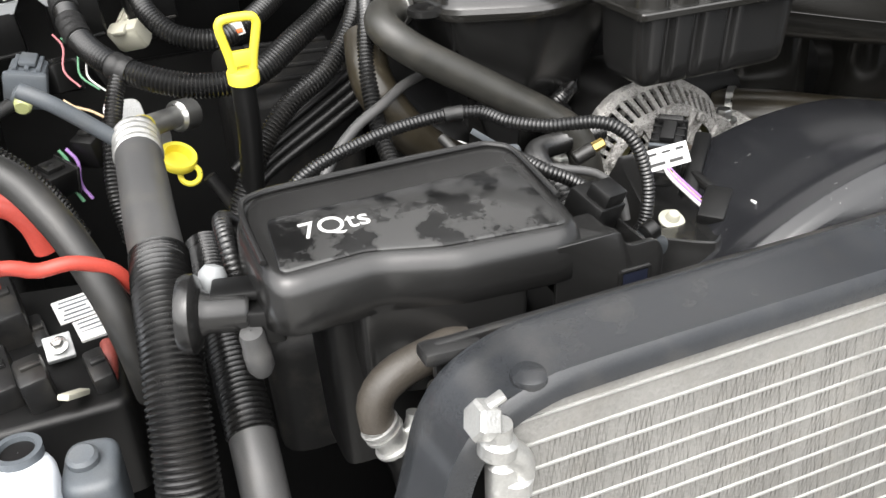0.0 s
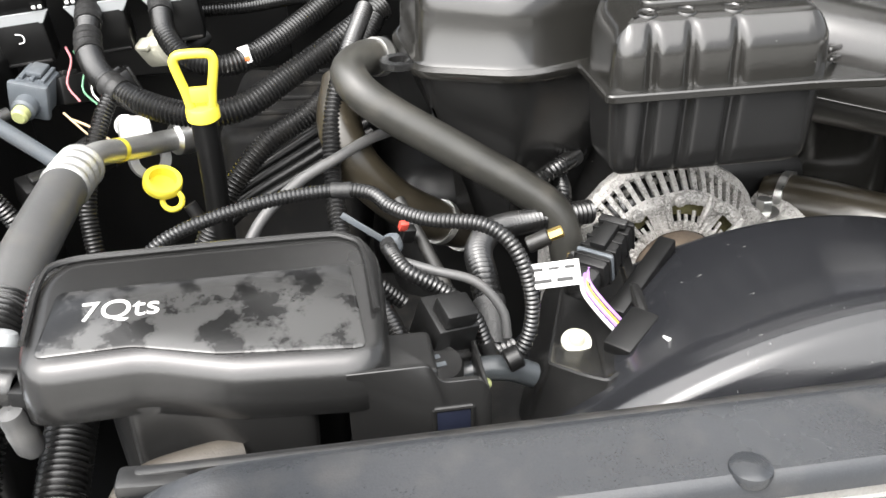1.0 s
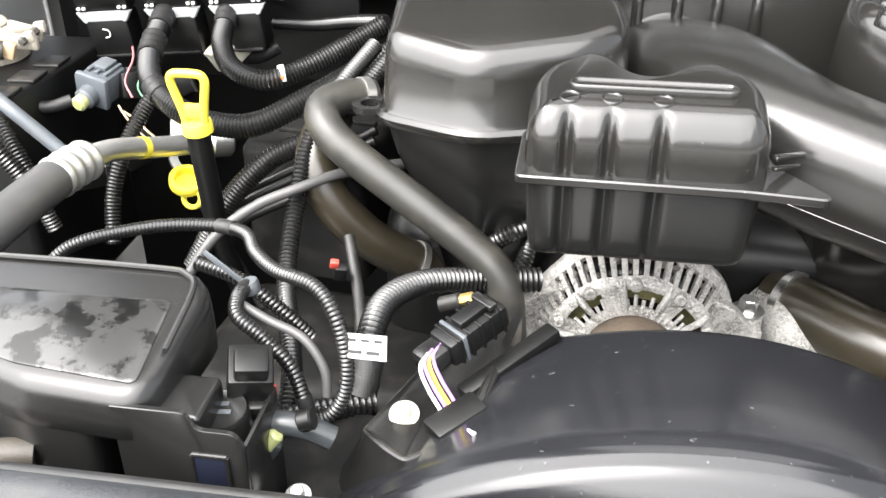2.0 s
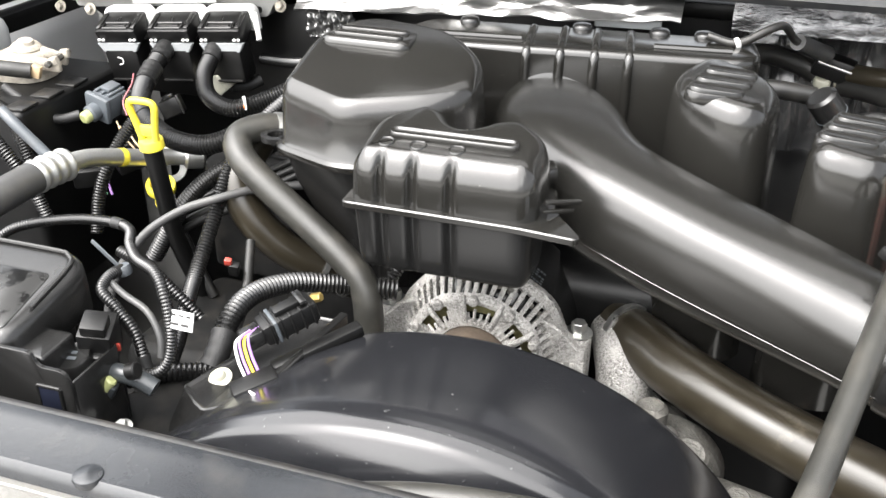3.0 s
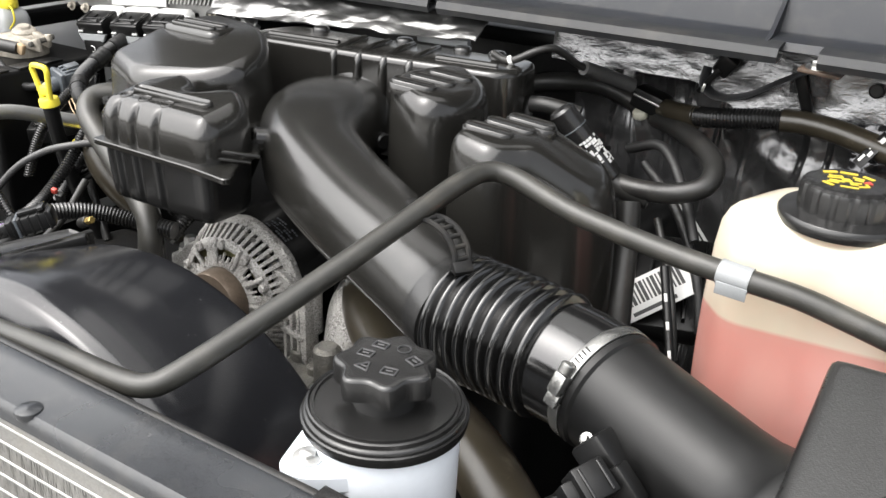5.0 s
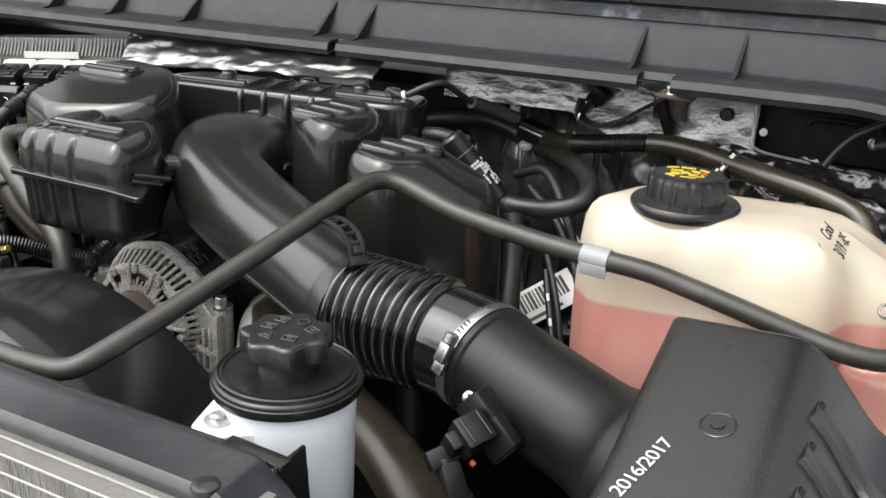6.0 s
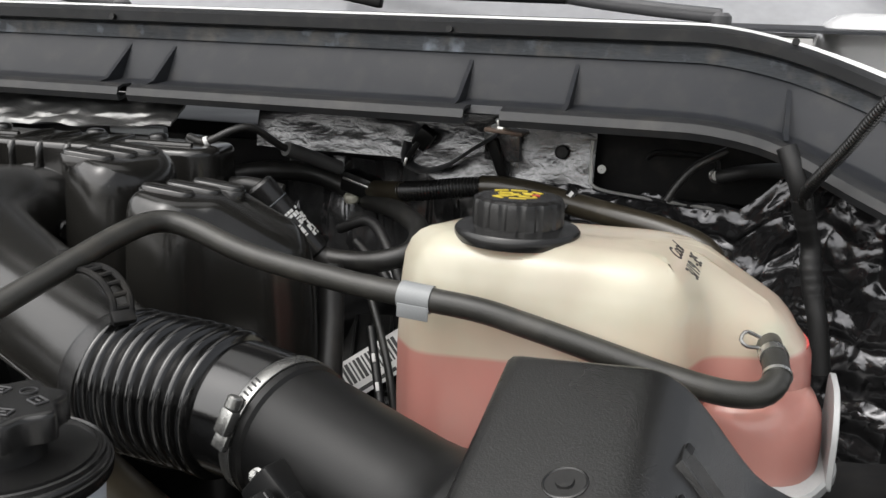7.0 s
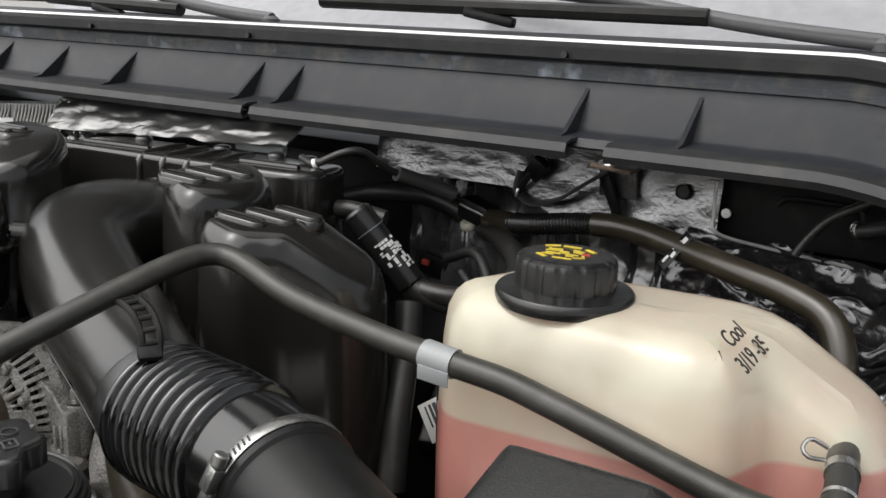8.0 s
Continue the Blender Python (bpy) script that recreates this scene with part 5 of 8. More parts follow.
# ---- power steering reservoir ----
ps = thing("steering_reservoir", (0.31, 0.175, 0.95), "white plastic power steering reservoir with a black lobed cap", "fluid reservoir")
pc = Vector((0.3070, 0.177, 1.1005))
bm = bmesh.new()
lathe(bm, [(0.040, -0.17), (0.044, -0.165), (0.0475, -0.03), (0.0485, -0.003), (0.047, 0.0)], Matrix.Translation(pc), 48)
part("body", bm, RESERV, ps)
bm = bmesh.new()
lathe(bm, [(0.049, -0.007), (0.0525, -0.005), (0.0532, -0.001), (0.0530, 0.0012), (0.0518, 0.0018), (0.0518, 0.0040), (0.0508, 0.0052), (0.0496, 0.0056), (0.0492, 0.0082), (0.0480, 0.0088), (0.0470, 0.0076), (0.0003, 0.0080)], Matrix.Translation(pc), 56, False)
part("lid", bm, SATIN, ps, "black disc lid")
bm = bmesh.new()
lathe(bm, [(0.0455, 0.0072), (0.0452, 0.0092), (0.0442, 0.0092), (0.0438, 0.0072)], Matrix.Translation(pc), 56, False)
part("lid_ridge", bm, SATIN, ps)
bm = bmesh.new()
lathe(bm, [(0.0205, 0.006), (0.0200, 0.014), (0.0185, 0.024)], Matrix.Translation(pc), 32)
part("neck", bm, SATIN, ps)
outl = []
for k in range(84):
    a = 2 * math.pi * k / 84
    r = 0.0300 + 0.0028 * math.cos(7 * a)
    outl.append((r * math.cos(a), r * math.sin(a), 0))
bm = bmesh.new()
loft(bm, outl, [(0.020, 0.0035), (0.0215, 0.0), (0.034, 0.0), (0.0358, 0.0008), (0.0368, 0.0028), (0.0366, 0.0045)], 0, m=Matrix.Translation(pc))
cap = part("cap", bm, SATIN, ps, "black lobed cap with moulded symbols")
for dx, dy, deg, kind in ((-0.012, 0.012, 5, 0), (0.003, 0.016, 10, 1), (0.016, 0.008, -20, 0), (0.010, -0.010, 12, 0), (-0.006, -0.014, -5, 2), (-0.014, -0.001, 8, 0)):
    m = Matrix.Translation(pc + Vector((dx, dy, 0.0368))) @ pose(0, 0, 0, 0, 0, deg)
    bm = bmesh.new()
    if kind == 1:
        lathe(bm, [(0.0046, 0), (0.0046, 0.0007), (0.0040, 0.0007), (0.0040, 0)], m, 20, False)
    else:
        out = [(-0.0046, -0.0033), (0.0046, -0.0033), (0.0046, 0.0033), (-0.0046, 0.0033)] if kind == 0 else [(-0.005, -0.003), (0.005, -0.003), (0, 0.0055)]
        for p, q in zip(out, out[1:] + out[:1]):
            rod(bm, m @ Vector((*p, 0.0002)), m @ Vector((*q, 0.0002)), 0.0006, 6, 0)
        rod(bm, m @ Vector((-0.002, 0, 0.0002)), m @ Vector((0.002, 0.0004, 0.0002)), 0.0006, 6, 0)
    part("symbol", bm, MOULD, cap)
bm = bmesh.new()
loft(bm, [(0.272, 0.113), (0.291, 0.112), (0.312, 0.128), (0.338, 0.150), (0.30, 0.20), (0.262, 0.19), (0.258, 0.160)], [(1.070, 0.001), (1.071, 0), (1.081, 0), (1.083, 0.002)], 0.010)
part("mount_ear", bm, RESERV, ps)
hex_bolt("bolt", (0.284, 0.1295, 1.083), (0, 0, 1), 0.0056, ps, WHITEAL, "", 1.75, 0.0035)
bm = bmesh.new()
box(bm, pose(0.339, 0.157, 1.035, 0, 0, 35), (0.008, 0.002, 0.06), 0.001)
part("level_window", bm, BLUE, ps, "bluish level window")

# ---- alternator ----
alt = thing("alternator", (-0.085, 0.46, 0.87), "grey cast aluminium alternator with vent slots", "alternator")
ac = Vector((-0.081, 0.425, 0.961))
mA = axis_frame(ac, ac + Vector((0, -1, 0)))
bm = bmesh.new()
lathe(bm, [(0.074, -0.115), (0.080, -0.11), (0.0815, -0.070), (0.0815, -0.030), (0.074, -0.026), (0.066, -0.012), (0.058, -0.006), (0.0003, -0.006)], mA, 56, False)
part("case", bm, SATIN, alt, "black painted stator ring")
bm = bmesh.new()
lathe(bm, [(0.061, -0.004), (0.061, 0.001), (0.045, 0.002), (0.045, -0.006)], mA, 56, False)
part("winding", bm, WINDING, alt, "greenish varnished windings behind the vents")
for k in range(48):
    a = 2 * math.pi * k / 48
    if math.sin(a) < -0.35:
        continue
    bm = bmesh.new()
    p = lambda r, h: mA @ Vector((r * math.cos(a), r * math.sin(a), h))
    tube([p(0.037, 0.0125), p(0.042, 0.0122), p(0.0485 if k % 2 else 0.0515, 0.008)], 0.0016, 6, 0.006, bm=bm)
    part("vent_fin", bm, CAST, alt)
rnd = random.Random(17)
for k in range(40):
    a = 2 * math.pi * (k + 0.45) / 40
    if math.sin(a) < -0.45:
        continue
    bm = bmesh.new()
    q = mA @ Vector((0.0725 * math.cos(a), 0.0725 * math.sin(a), -0.0085 + rnd.uniform(-0.001, 0.001)))
    bmesh.ops.create_icosphere(bm, subdivisions=1, radius=rnd.uniform(0.0028, 0.0042), matrix=Matrix.Translation(q))
    part("coil_end", bm, CASTDK, alt)


def alternator_bell():
    """The front casting: a dished bell with windows in its face and long slots down its shoulder."""
    prof = [(0.036, 0.0135), (0.0405, 0.0132), (0.0435, 0.0125), (0.0575, 0.0105), (0.0600, 0.0108), (0.0635, 0.0100), (0.0655, 0.0078), (0.0672, 0.0055), (0.0790, -0.0120), (0.0815, -0.0165), (0.0840, -0.0190), (0.0842, -0.0260), (0.0830, -0.0275)]
    N = 324
    bm = bmesh.new()
    rnd = random.Random(3)
    rings = []
    for i, (r, h) in enumerate(prof):
        ring = []
        for k in range(N):
            a = 2 * math.pi * k / N
            # the rim is gently faceted
            q = r * (1 + (0.012 * math.cos(9 * a) if i > 4 else 0.0)) + rnd.uniform(-0.0003, 0.0003)
            ring.append(bm.verts.new(mA @ Vector((q * math.cos(a), q * math.sin(a), h + rnd.uniform(-0.0004, 0.0004)))))
        rings.append(ring)
    for i in range(len(prof) - 1):
        for k in range(N):
            window = i == 2 and (k % 46) >= 14
            slot = i == 7 and (k % 6) < 3
            if not (window or slot):
                bm.faces.new((rings[i][k], rings[i][(k + 1) % N], rings[i + 1][(k + 1) % N], rings[i + 1][k]))
    bmesh.ops.recalc_face_normals(bm, faces=bm.faces)
    bmesh.ops.solidify(bm, geom=bm.faces, thickness=0.0042)
    return bm


part("front_bell", alternator_bell(), CAST, alt, "pitted cast front bell with slots")
for k in range(7):
    a = radians(-8 + 33 * k)
    bm = bmesh.new()
    rod(bm, mA @ Vector((0.0615 * math.cos(a), 0.0615 * math.sin(a), 0.006)), mA @ Vector((0.0615 * math.cos(a), 0.0615 * math.sin(a), 0.0145)), 0.0050, 12, 0.0015)
    part("boss", bm, CAST, alt)
    bm = bmesh.new()
    b = a + 0.16
    sweep(bm, [mA @ Vector((r * math.cos(b), r * math.sin(b), h)) for r, h in ((0.040, 0.0135), (0.050, 0.0128), (0.060, 0.0118), (0.066, 0.0085))], [0.0022, 0.0026, 0.0028, 0.0022], 8)
    part("spoke", bm, CAST, alt)
# webs from the bell to the two mounting ears
for s, lift in ((1, 0.0), (-1, 0.0)):
    bm = bmesh.new()
    web = [(0.052 * s, 0.046), (0.074 * s, 0.038), (0.098 * s, 0.014), (0.098 * s, 0.006), (0.070 * s, -0.004), (0.060 * s, 0.008)]
    loft(bm, web, [(-0.016, 0.0), (-0.006, 0.0), (-0.0045, 0.0015)], 0.006, m=mA)
    part("ear_web", bm, CAST, alt)
    for k in range(4):
        x = (0.070 + 0.0095 * k) * s
        bm = bmesh.new()
        box(bm, mA @ pose(x, -0.032 + 0.002 * k, -0.010), (0.0042, 0.064, 0.014), 0.0012)
        part("ear_slat", bm, CAST, alt)
bm = bmesh.new()
lathe(bm, [(0.026, 0.008), (0.0345, 0.010), (0.0355, 0.014), (0.0355, 0.030), (0.034, 0.033), (0.010, 0.033), (0.0003, 0.034)], mA, 44, False)
part("pulley", bm, COPPER, alt, "rusty brown pulley")
for x in (-0.172, 0.008):
    bm = bmesh.new()
    z = 0.984
    rod(bm, (x, 0.450, 0.93), (x, 0.450, z), 0.0135, 20, 0.002)
    s = 1 if x > -0.08 else -1
    box(bm, pose(x - 0.012 * s, 0.440, 0.965, 0, 25 * s, 0), (0.034, 0.018, 0.012), 0.003)
    box(bm, pose(x - 0.010 * s, 0.436, 0.935, 0, 10 * s, 0), (0.036, 0.018, 0.009), 0.003)
    box(bm, pose(x + 0.006 * s, 0.440, 0.93), (0.010, 0.022, 0.10), 0.003)
    box(bm, pose(x - 0.006 * s, 0.438, 0.900, 0, -15 * s, 0), (0.040, 0.018, 0.009), 0.003)
    part("mount_ear", bm, CAST, alt)
    hex_bolt("bolt", (x + 0.001, 0.450, z), (0, 0, 1), 0.0075, alt, STEEL, "", 1.75, 0.010)
bm = bmesh.new()
loft(bm, [(-0.15, 0.47), (-0.02, 0.47), (-0.02, 0.545), (-0.15, 0.545)], edge(0.92, 1.012, 0.02), 0.03)
part("rear_cover", bm, BLACK, alt)
bm = bmesh.new()
# print of the rating label, laid round the stator ring
for k in range(9):
    for j in range(5):
        if (k * 3 + j * 5) % 7 in (1, 4):
            continue
        a = radians(52 + 2.6 * k)
        box(bm, mA @ Matrix.Rotation(a, 4, "Z") @ pose(0.0816, 0, -0.033 - 0.0045 * j), (0.0004, 0.0026, 0.0012 if j % 2 else 0.0024), 0)
part("rating_label", bm, GREYPL, alt, "worn pale label print")
bm = bmesh.new()
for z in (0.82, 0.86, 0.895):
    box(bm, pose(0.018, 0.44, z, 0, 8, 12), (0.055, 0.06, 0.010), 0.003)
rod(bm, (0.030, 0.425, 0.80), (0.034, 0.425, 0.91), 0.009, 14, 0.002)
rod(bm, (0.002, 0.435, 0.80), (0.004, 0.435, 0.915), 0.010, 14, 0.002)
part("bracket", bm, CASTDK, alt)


# ---- hoses ----
def hose(name, pts, r, mat, label, category="hose", clamps=(), seg=18, group=""):
    h = thing(name, pts[0], label, category, group)
    part("hose_body", tube(pts, r, seg), mat, h)
    line = curve_points(pts, 0.004)
    for f, w in clamps:
        i = min(max(1, int(f * (len(line) - 1))), len(line) - 2)
        m = axis_frame(line[i], line[i + 1])
        bm = bmesh.new()
        lathe(bm, [(r * 1.0, -w / 2), (r * 1.10, -w / 2), (r * 1.10, w / 2), (r * 1.0, w / 2)], m, 24, False)
        part("clamp", bm, STEEL, h, "bright steel hose clamp")
    return h


vent = hose("vent_hose", [(-0.10, 0.104, 1.066), (-0.015, 0.106, 1.088), (0.08, 0.108, 1.094), (0.135, 0.110, 1.094), (0.160, 0.116, 1.095), (0.174, 0.135, 1.103), (0.196, 0.205, 1.126), (0.226, 0.31, 1.162),
                           (0.238, 0.365, 1.178), (0.247, 0.395, 1.183), (0.268, 0.405, 1.180), (0.325, 0.398, 1.166), (0.40, 0.390, 1.158), (0.455, 0.3862, 1.1543), (0.50, 0.386, 1.1510),
                           (0.53, 0.3860, 1.1452), (0.56, 0.3855, 1.1388), (0.59, 0.385, 1.1320), (0.62, 0.3840, 1.1255), (0.645, 0.3825, 1.1215), (0.664, 0.3840, 1.1195), (0.680, 0.3895, 1.1200), (0.6880, 0.400, 1.1255), (0.6878, 0.411, 1.1300), (0.6862, 0.422, 1.1335), (0.6840, 0.436, 1.1345), (0.6825, 0.462, 1.1340)], 0.0084, HOSE,
            "grey black rubber coolant vent hose", clamps=((0.948, 0.0025), (0.965, 0.0065)))
bm = bmesh.new()
strap_line = curve_points([(0.238, 0.328, 1.167), (0.250, 0.325, 1.168), (0.263, 0.323, 1.163), (0.273, 0.320, 1.152), (0.277, 0.316, 1.138)], 0.003)
off = Vector((-0.45, -0.75, -0.1)).normalized() * 0.0058
retainer = part("retainer", box(bm, pose(0.221, 0.330, 1.168, 0, 20, -35), (0.010, 0.009, 0.008), 0.0015), DULL, vent, "black plastic hose retainer")
for s in (-1, 1):
    part("rail", sweep(bmesh.new(), [p + off * s - Vector((0.001, 0, 0.004)) for p in strap_line], 0.0024, 8), DULL, retainer)
for k in range(1, len(strap_line), 3):
    part("rung", rod(bmesh.new(), strap_line[k] - off - Vector((0.001, 0, 0.004)), strap_line[k] + off - Vector((0.001, 0, 0.004)), 0.0020, 8), DULL, retainer)
part("foot", box(bmesh.new(), pose(0.277, 0.315, 1.137, 0, 40, -35), (0.010, 0.016, 0.006), 0.002), DULL, retainer)

hose("radiator_hose", [(0.040, 0.500, 0.966), (0.052, 0.487, 0.969), (0.074, 0.466, 0.971), (0.104, 0.438, 0.970), (0.158, 0.402, 0.966), (0.208, 0.374, 0.964), (0.30, 0.318, 0.966), (0.38, 0.255, 0.955), (0.44, 0.19, 0.93)], 0.0270, BROWN,
     "thick oily black radiator hose", clamps=((0.035, 0.007),), seg=28)
thermo = thing("thermostat_housing", (0.05, 0.46, 0.85), "rough cast aluminium thermostat housing", "housing")
bm = bmesh.new()
sweep(bm, curve_points([(0.056, 0.452, 0.915), (0.054, 0.460, 0.940), (0.048, 0.474, 0.958), (0.040, 0.500, 0.966)], 0.005), 0.0268, 22)
part("neck", bm, CAST, thermo)
bm = bmesh.new()
loft(bm, [(0.020, 0.440, 0.012), (0.052, 0.418, 0.012), (0.094, 0.440, 0.012), (0.090, 0.478, 0.012), (0.030, 0.482, 0.012)], edge(0.900, 0.916, 0.003), 0.012)
part("flange", bm, CAST, thermo)
bm = bmesh.new()
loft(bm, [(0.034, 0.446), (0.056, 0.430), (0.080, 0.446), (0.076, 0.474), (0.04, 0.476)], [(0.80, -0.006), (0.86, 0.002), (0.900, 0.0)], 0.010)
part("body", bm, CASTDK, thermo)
hex_bolt("bolt", (0.084, 0.444, 0.917), (0, 0, 1), 0.0055, thermo, STEEL)
hose("coolant_hose", [(-0.300, 0.500, 1.128), (-0.318, 0.482, 1.133), (-0.330, 0.462, 1.130), (-0.322, 0.446, 1.119), (-0.300, 0.437, 1.103), (-0.250, 0.425, 1.072), (-0.205, 0.413, 1.044), (-0.184, 0.405, 1.025),
                     (-0.176, 0.396, 0.995), (-0.175, 0.388, 0.95)], 0.0138, HOSE, "grey rubber coolant hose bending down past the alternator", seg=22, clamps=((0.03, 0.008),))
hose("heater_hose", [(-0.333, 0.500, 1.110), (-0.340, 0.470, 1.085), (-0.328, 0.458, 1.055), (-0.300, 0.462, 1.020), (-0.265, 0.478, 0.990), (-0.235, 0.50, 0.965)], 0.0175, BROWN, "oily brown heater hose with a spring clamp",
     clamps=((0.80, 0.006), (0.95, 0.004)), seg=22)

# ---- fuse box ----
fuse = thing("fuse_box", (-0.42, 0.19, 0.96), "black plastic fuse box with a stained lid", "fuse box")
FB = [(-0.501, 0.151, 0.021), (-0.442, 0.1535, 0.006), (-0.402, 0.1415, 0.006), (-0.331, 0.136, 0.021), (-0.327, 0.238, 0.030), (-0.490, 0.238, 0.03), (-0.504, 0.215, 0.02)]
fz = lambda x, y: 0.17 * (y - 0.15)
bm = bmesh.new()
loft(bm, FB, [(1.0770, 0.0015, 0), (1.0785, 0.0, 0), (1.090, 0.0, 0.6), (1.099, 0.001, 1), (1.1045, 0.0035, 1), (1.1068, 0.008, 1), (1.1072, 0.013, 1)], 0.012, 5, zf=fz)
part("lid", bm, SATIN, fuse, angle=60)
bm = bmesh.new()
loft(bm, [(-0.491, 0.162), (-0.447, 0.1635), (-0.408, 0.1530), (-0.341, 0.147), (-0.345, 0.2045), (-0.349, 0.2065), (-0.487, 0.2055)], [(1.1040, 0.0, 1), (1.1077, 0.0, 1), (1.1084, 0.001, 1)], 0.005, 3, zf=fz)
part("stained_panel", bm, MARKED, fuse, "panel with pale dried water stains and painted sheen")
bm = bmesh.new()
line = [(-0.497, 0.172, 1.1120), (-0.497, 0.215, 1.1193), (-0.488, 0.228, 1.1215), (-0.45, 0.2305, 1.1219), (-0.36, 0.2305, 1.1219), (-0.345, 0.227, 1.1213), (-0.337, 0.216, 1.1194), (-0.3345, 0.17, 1.1116)]
sweep(bm, curve_points(line, 0.004), 0.0018, 8)
part("rim_bead", bm, SATIN, fuse)
mw = pose(-0.455, 0.188, 1.1086 + 0.17 * 0.038, math.degrees(math.atan(0.17)), 0, 2)
words("handwriting", "7Qts", mw, 0.0185, CHALKINK, fuse, 1.0, 0.0)
bm = bmesh.new()
loft(bm, [(-0.47, 0.175), (-0.35, 0.168), (-0.345, 0.225), (-0.47, 0.225)], [(0.96, 0.004), (1.05, 0.0), (1.085, 0.0)], 0.012)
part("body", bm, BLACK, fuse)
bm = bmesh.new()
loft(bm, [(-0.456, 0.1531), (-0.441, 0.1533), (-0.402, 0.1417), (-0.366, 0.1392), (-0.366, 0.20), (-0.456, 0.20)], [(1.022, 0.004), (1.045, 0.001), (1.082, 0.0)], 0.008)
part("lid_skirt", bm, SATIN, fuse)
bm = bmesh.new()
loft(bm, [(-0.36, 0.146), (-0.288, 0.146), (-0.288, 0.20), (-0.34, 0.21)], edge(0.95, 1.040, 0.006), 0.01)
part("side_body", bm, BLACK, fuse)
bm = bmesh.new()
loft(bm, [(-0.352, 1.00, 0), (-0.2855, 1.00, 0), (-0.2850, 1.080, 0.007), (-0.2900, 1.0885, 0.004), (-0.3095, 1.0885, 0.005), (-0.3140, 1.0990, 0.003), (-0.352, 1.0990, 0)], [(0.0, 0.0), (0.0004, 0.0), (0.0026, 0.0), (0.003, 0.0005)], 0.003, m=pose(0, 0.1415, 0, 90))
part("tray_wall", bm, SATIN, fuse)
part("tray_side", box(bmesh.new(), pose(-0.2862, 0.166, 1.040), (0.0025, 0.048, 0.078), 0.001), SATIN, fuse)
bm = bmesh.new()
loft(bm, [(-0.337, 0.146), (-0.309, 0.143), (-0.309, 0.178), (-0.337, 0.178)], edge(1.05, 1.092, 0.003), 0.004)
part("latch_step", bm, SATIN, fuse)
bm = bmesh.new()
box(bm, pose(-0.3035, 0.1382, 1.0605), (0.0165, 0.0022, 0.024), 0.0008)
part("latch_window", bm, material("dark_blue_latch", (0.01, 0.012, 0.022), 0.3), fuse)
for a, b in (((-0.3125, 1.0735), (-0.2945, 1.0735)), ((-0.3125, 1.0735), (-0.3125, 1.047)), ((-0.2945, 1.0735), (-0.2945, 1.047))):
    part("latch_frame", rod(bmesh.new(), (a[0], 0.1378, a[1]), (b[0], 0.1378, b[1]), 0.0013, 8), SATIN, fuse)

# ---- dipsticks ----
dip = thing("dipstick", (-0.45, 0.49, 0.90), "yellow oil dipstick handle on a black tube", "dipstick")
bm = bmesh.new()
tube([(-0.442, 0.477, 1.106), (-0.442, 0.484, 1.05), (-0.444, 0.50, 0.98), (-0.435, 0.53, 0.88)], 0.0098, 16, bm=bm)
part("tube", bm, BLACK, dip)
bm = bmesh.new()
lathe(bm, [(0.0095, 0), (0.0125, 0.002), (0.0125, 0.010), (0.0115, 0.012), (0.007, 0.013)], axis_frame((-0.453, 0.4775, 1.098), (-0.4536, 0.4755, 1.12)), 24)
ring = curve_points([(-0.4605, 0.474, 1.108), (-0.4625, 0.4725, 1.122), (-0.467, 0.470, 1.143), (-0.4665, 0.4695, 1.149), (-0.462, 0.469, 1.152), (-0.444, 0.469, 1.152), (-0.4395, 0.4695, 1.149), (-0.439, 0.470, 1.143), (-0.4435, 0.4725, 1.122), (-0.4455, 0.474, 1.108)], 0.002)
sweep(bm, ring, 0.0036, 10)
box(bm, pose(-0.453, 0.473, 1.120), (0.017, 0.0055, 0.012), 0.002)
bmesh.ops.translate(bm, vec=(0.012, 0, -0.002), verts=bm.verts)
part("handle", bm, YELLOW, dip, "bright yellow loop handle")
dip2 = thing("transmission_dipstick", (-0.50, 0.56, 0.95), "small yellow ring pull beside the dipstick", "dipstick")
bm = bmesh.new()
mring = axis_frame((-0.496, 0.556, 1.012), (-0.489, 0.546, 1.034))
lathe(bm, [(0.0118, -0.0048), (0.0158, -0.0048), (0.0168, -0.0036), (0.0168, 0.0036), (0.0158, 0.0048), (0.0118, 0.0048), (0.0118, -0.0048)], mring, 32, False)
lathe(bm, [(0.0120, -0.0046), (0.0003, -0.0040)], mring, 32, False)
ringp = [(-0.489 + 0.0085 * math.cos(a), 0.547 + 0.003 * math.sin(a), 0.998 + 0.0075 * math.sin(a)) for a in [2 * math.pi * k / 12 for k in range(13)]]
sweep(bm, curve_points(ringp, 0.003), 0.0026, 8)
part("ring", bm, YELLOW, dip2)
bm = bmesh.new()
tube([(-0.474, 0.540, 0.996), (-0.45, 0.53, 0.95), (-0.42, 0.52, 0.90)], 0.006, 10, bm=bm)
part("tube", bm, MATTE, dip2)


# ---- wiring looms ----
def wire(name, pts, r, label, kind="loom", mat=None, category="wiring loom", pitch=0.0034, tapes=(), group="wiring looms"):
    h = thing(name, pts[0], label, category, group)
    if kind == "loom":
        part("sleeve", loom(pts, r, pitch, r * 0.16), mat or LOOM, h)
    else:
        part("sleeve", tube(pts, r, 12), mat or TAPE, h)
    line = curve_points(pts, 0.003)
    for f, w in tapes:
        i = int(f * (len(line) - 1))
        k = max(2, int(w / 0.003))
        seg = line[max(0, i - k // 2):min(len(line), i + k // 2 + 1)]
        if len(seg) > 1:
            rr = [r * 1.06 + r * 0.05 * math.sin(j * 2.1) for j in range(len(seg))]
            part("tape_wrap", sweep(bmesh.new(), seg, rr, 14), TAPE, h, "cloth tape wrap")
    return h


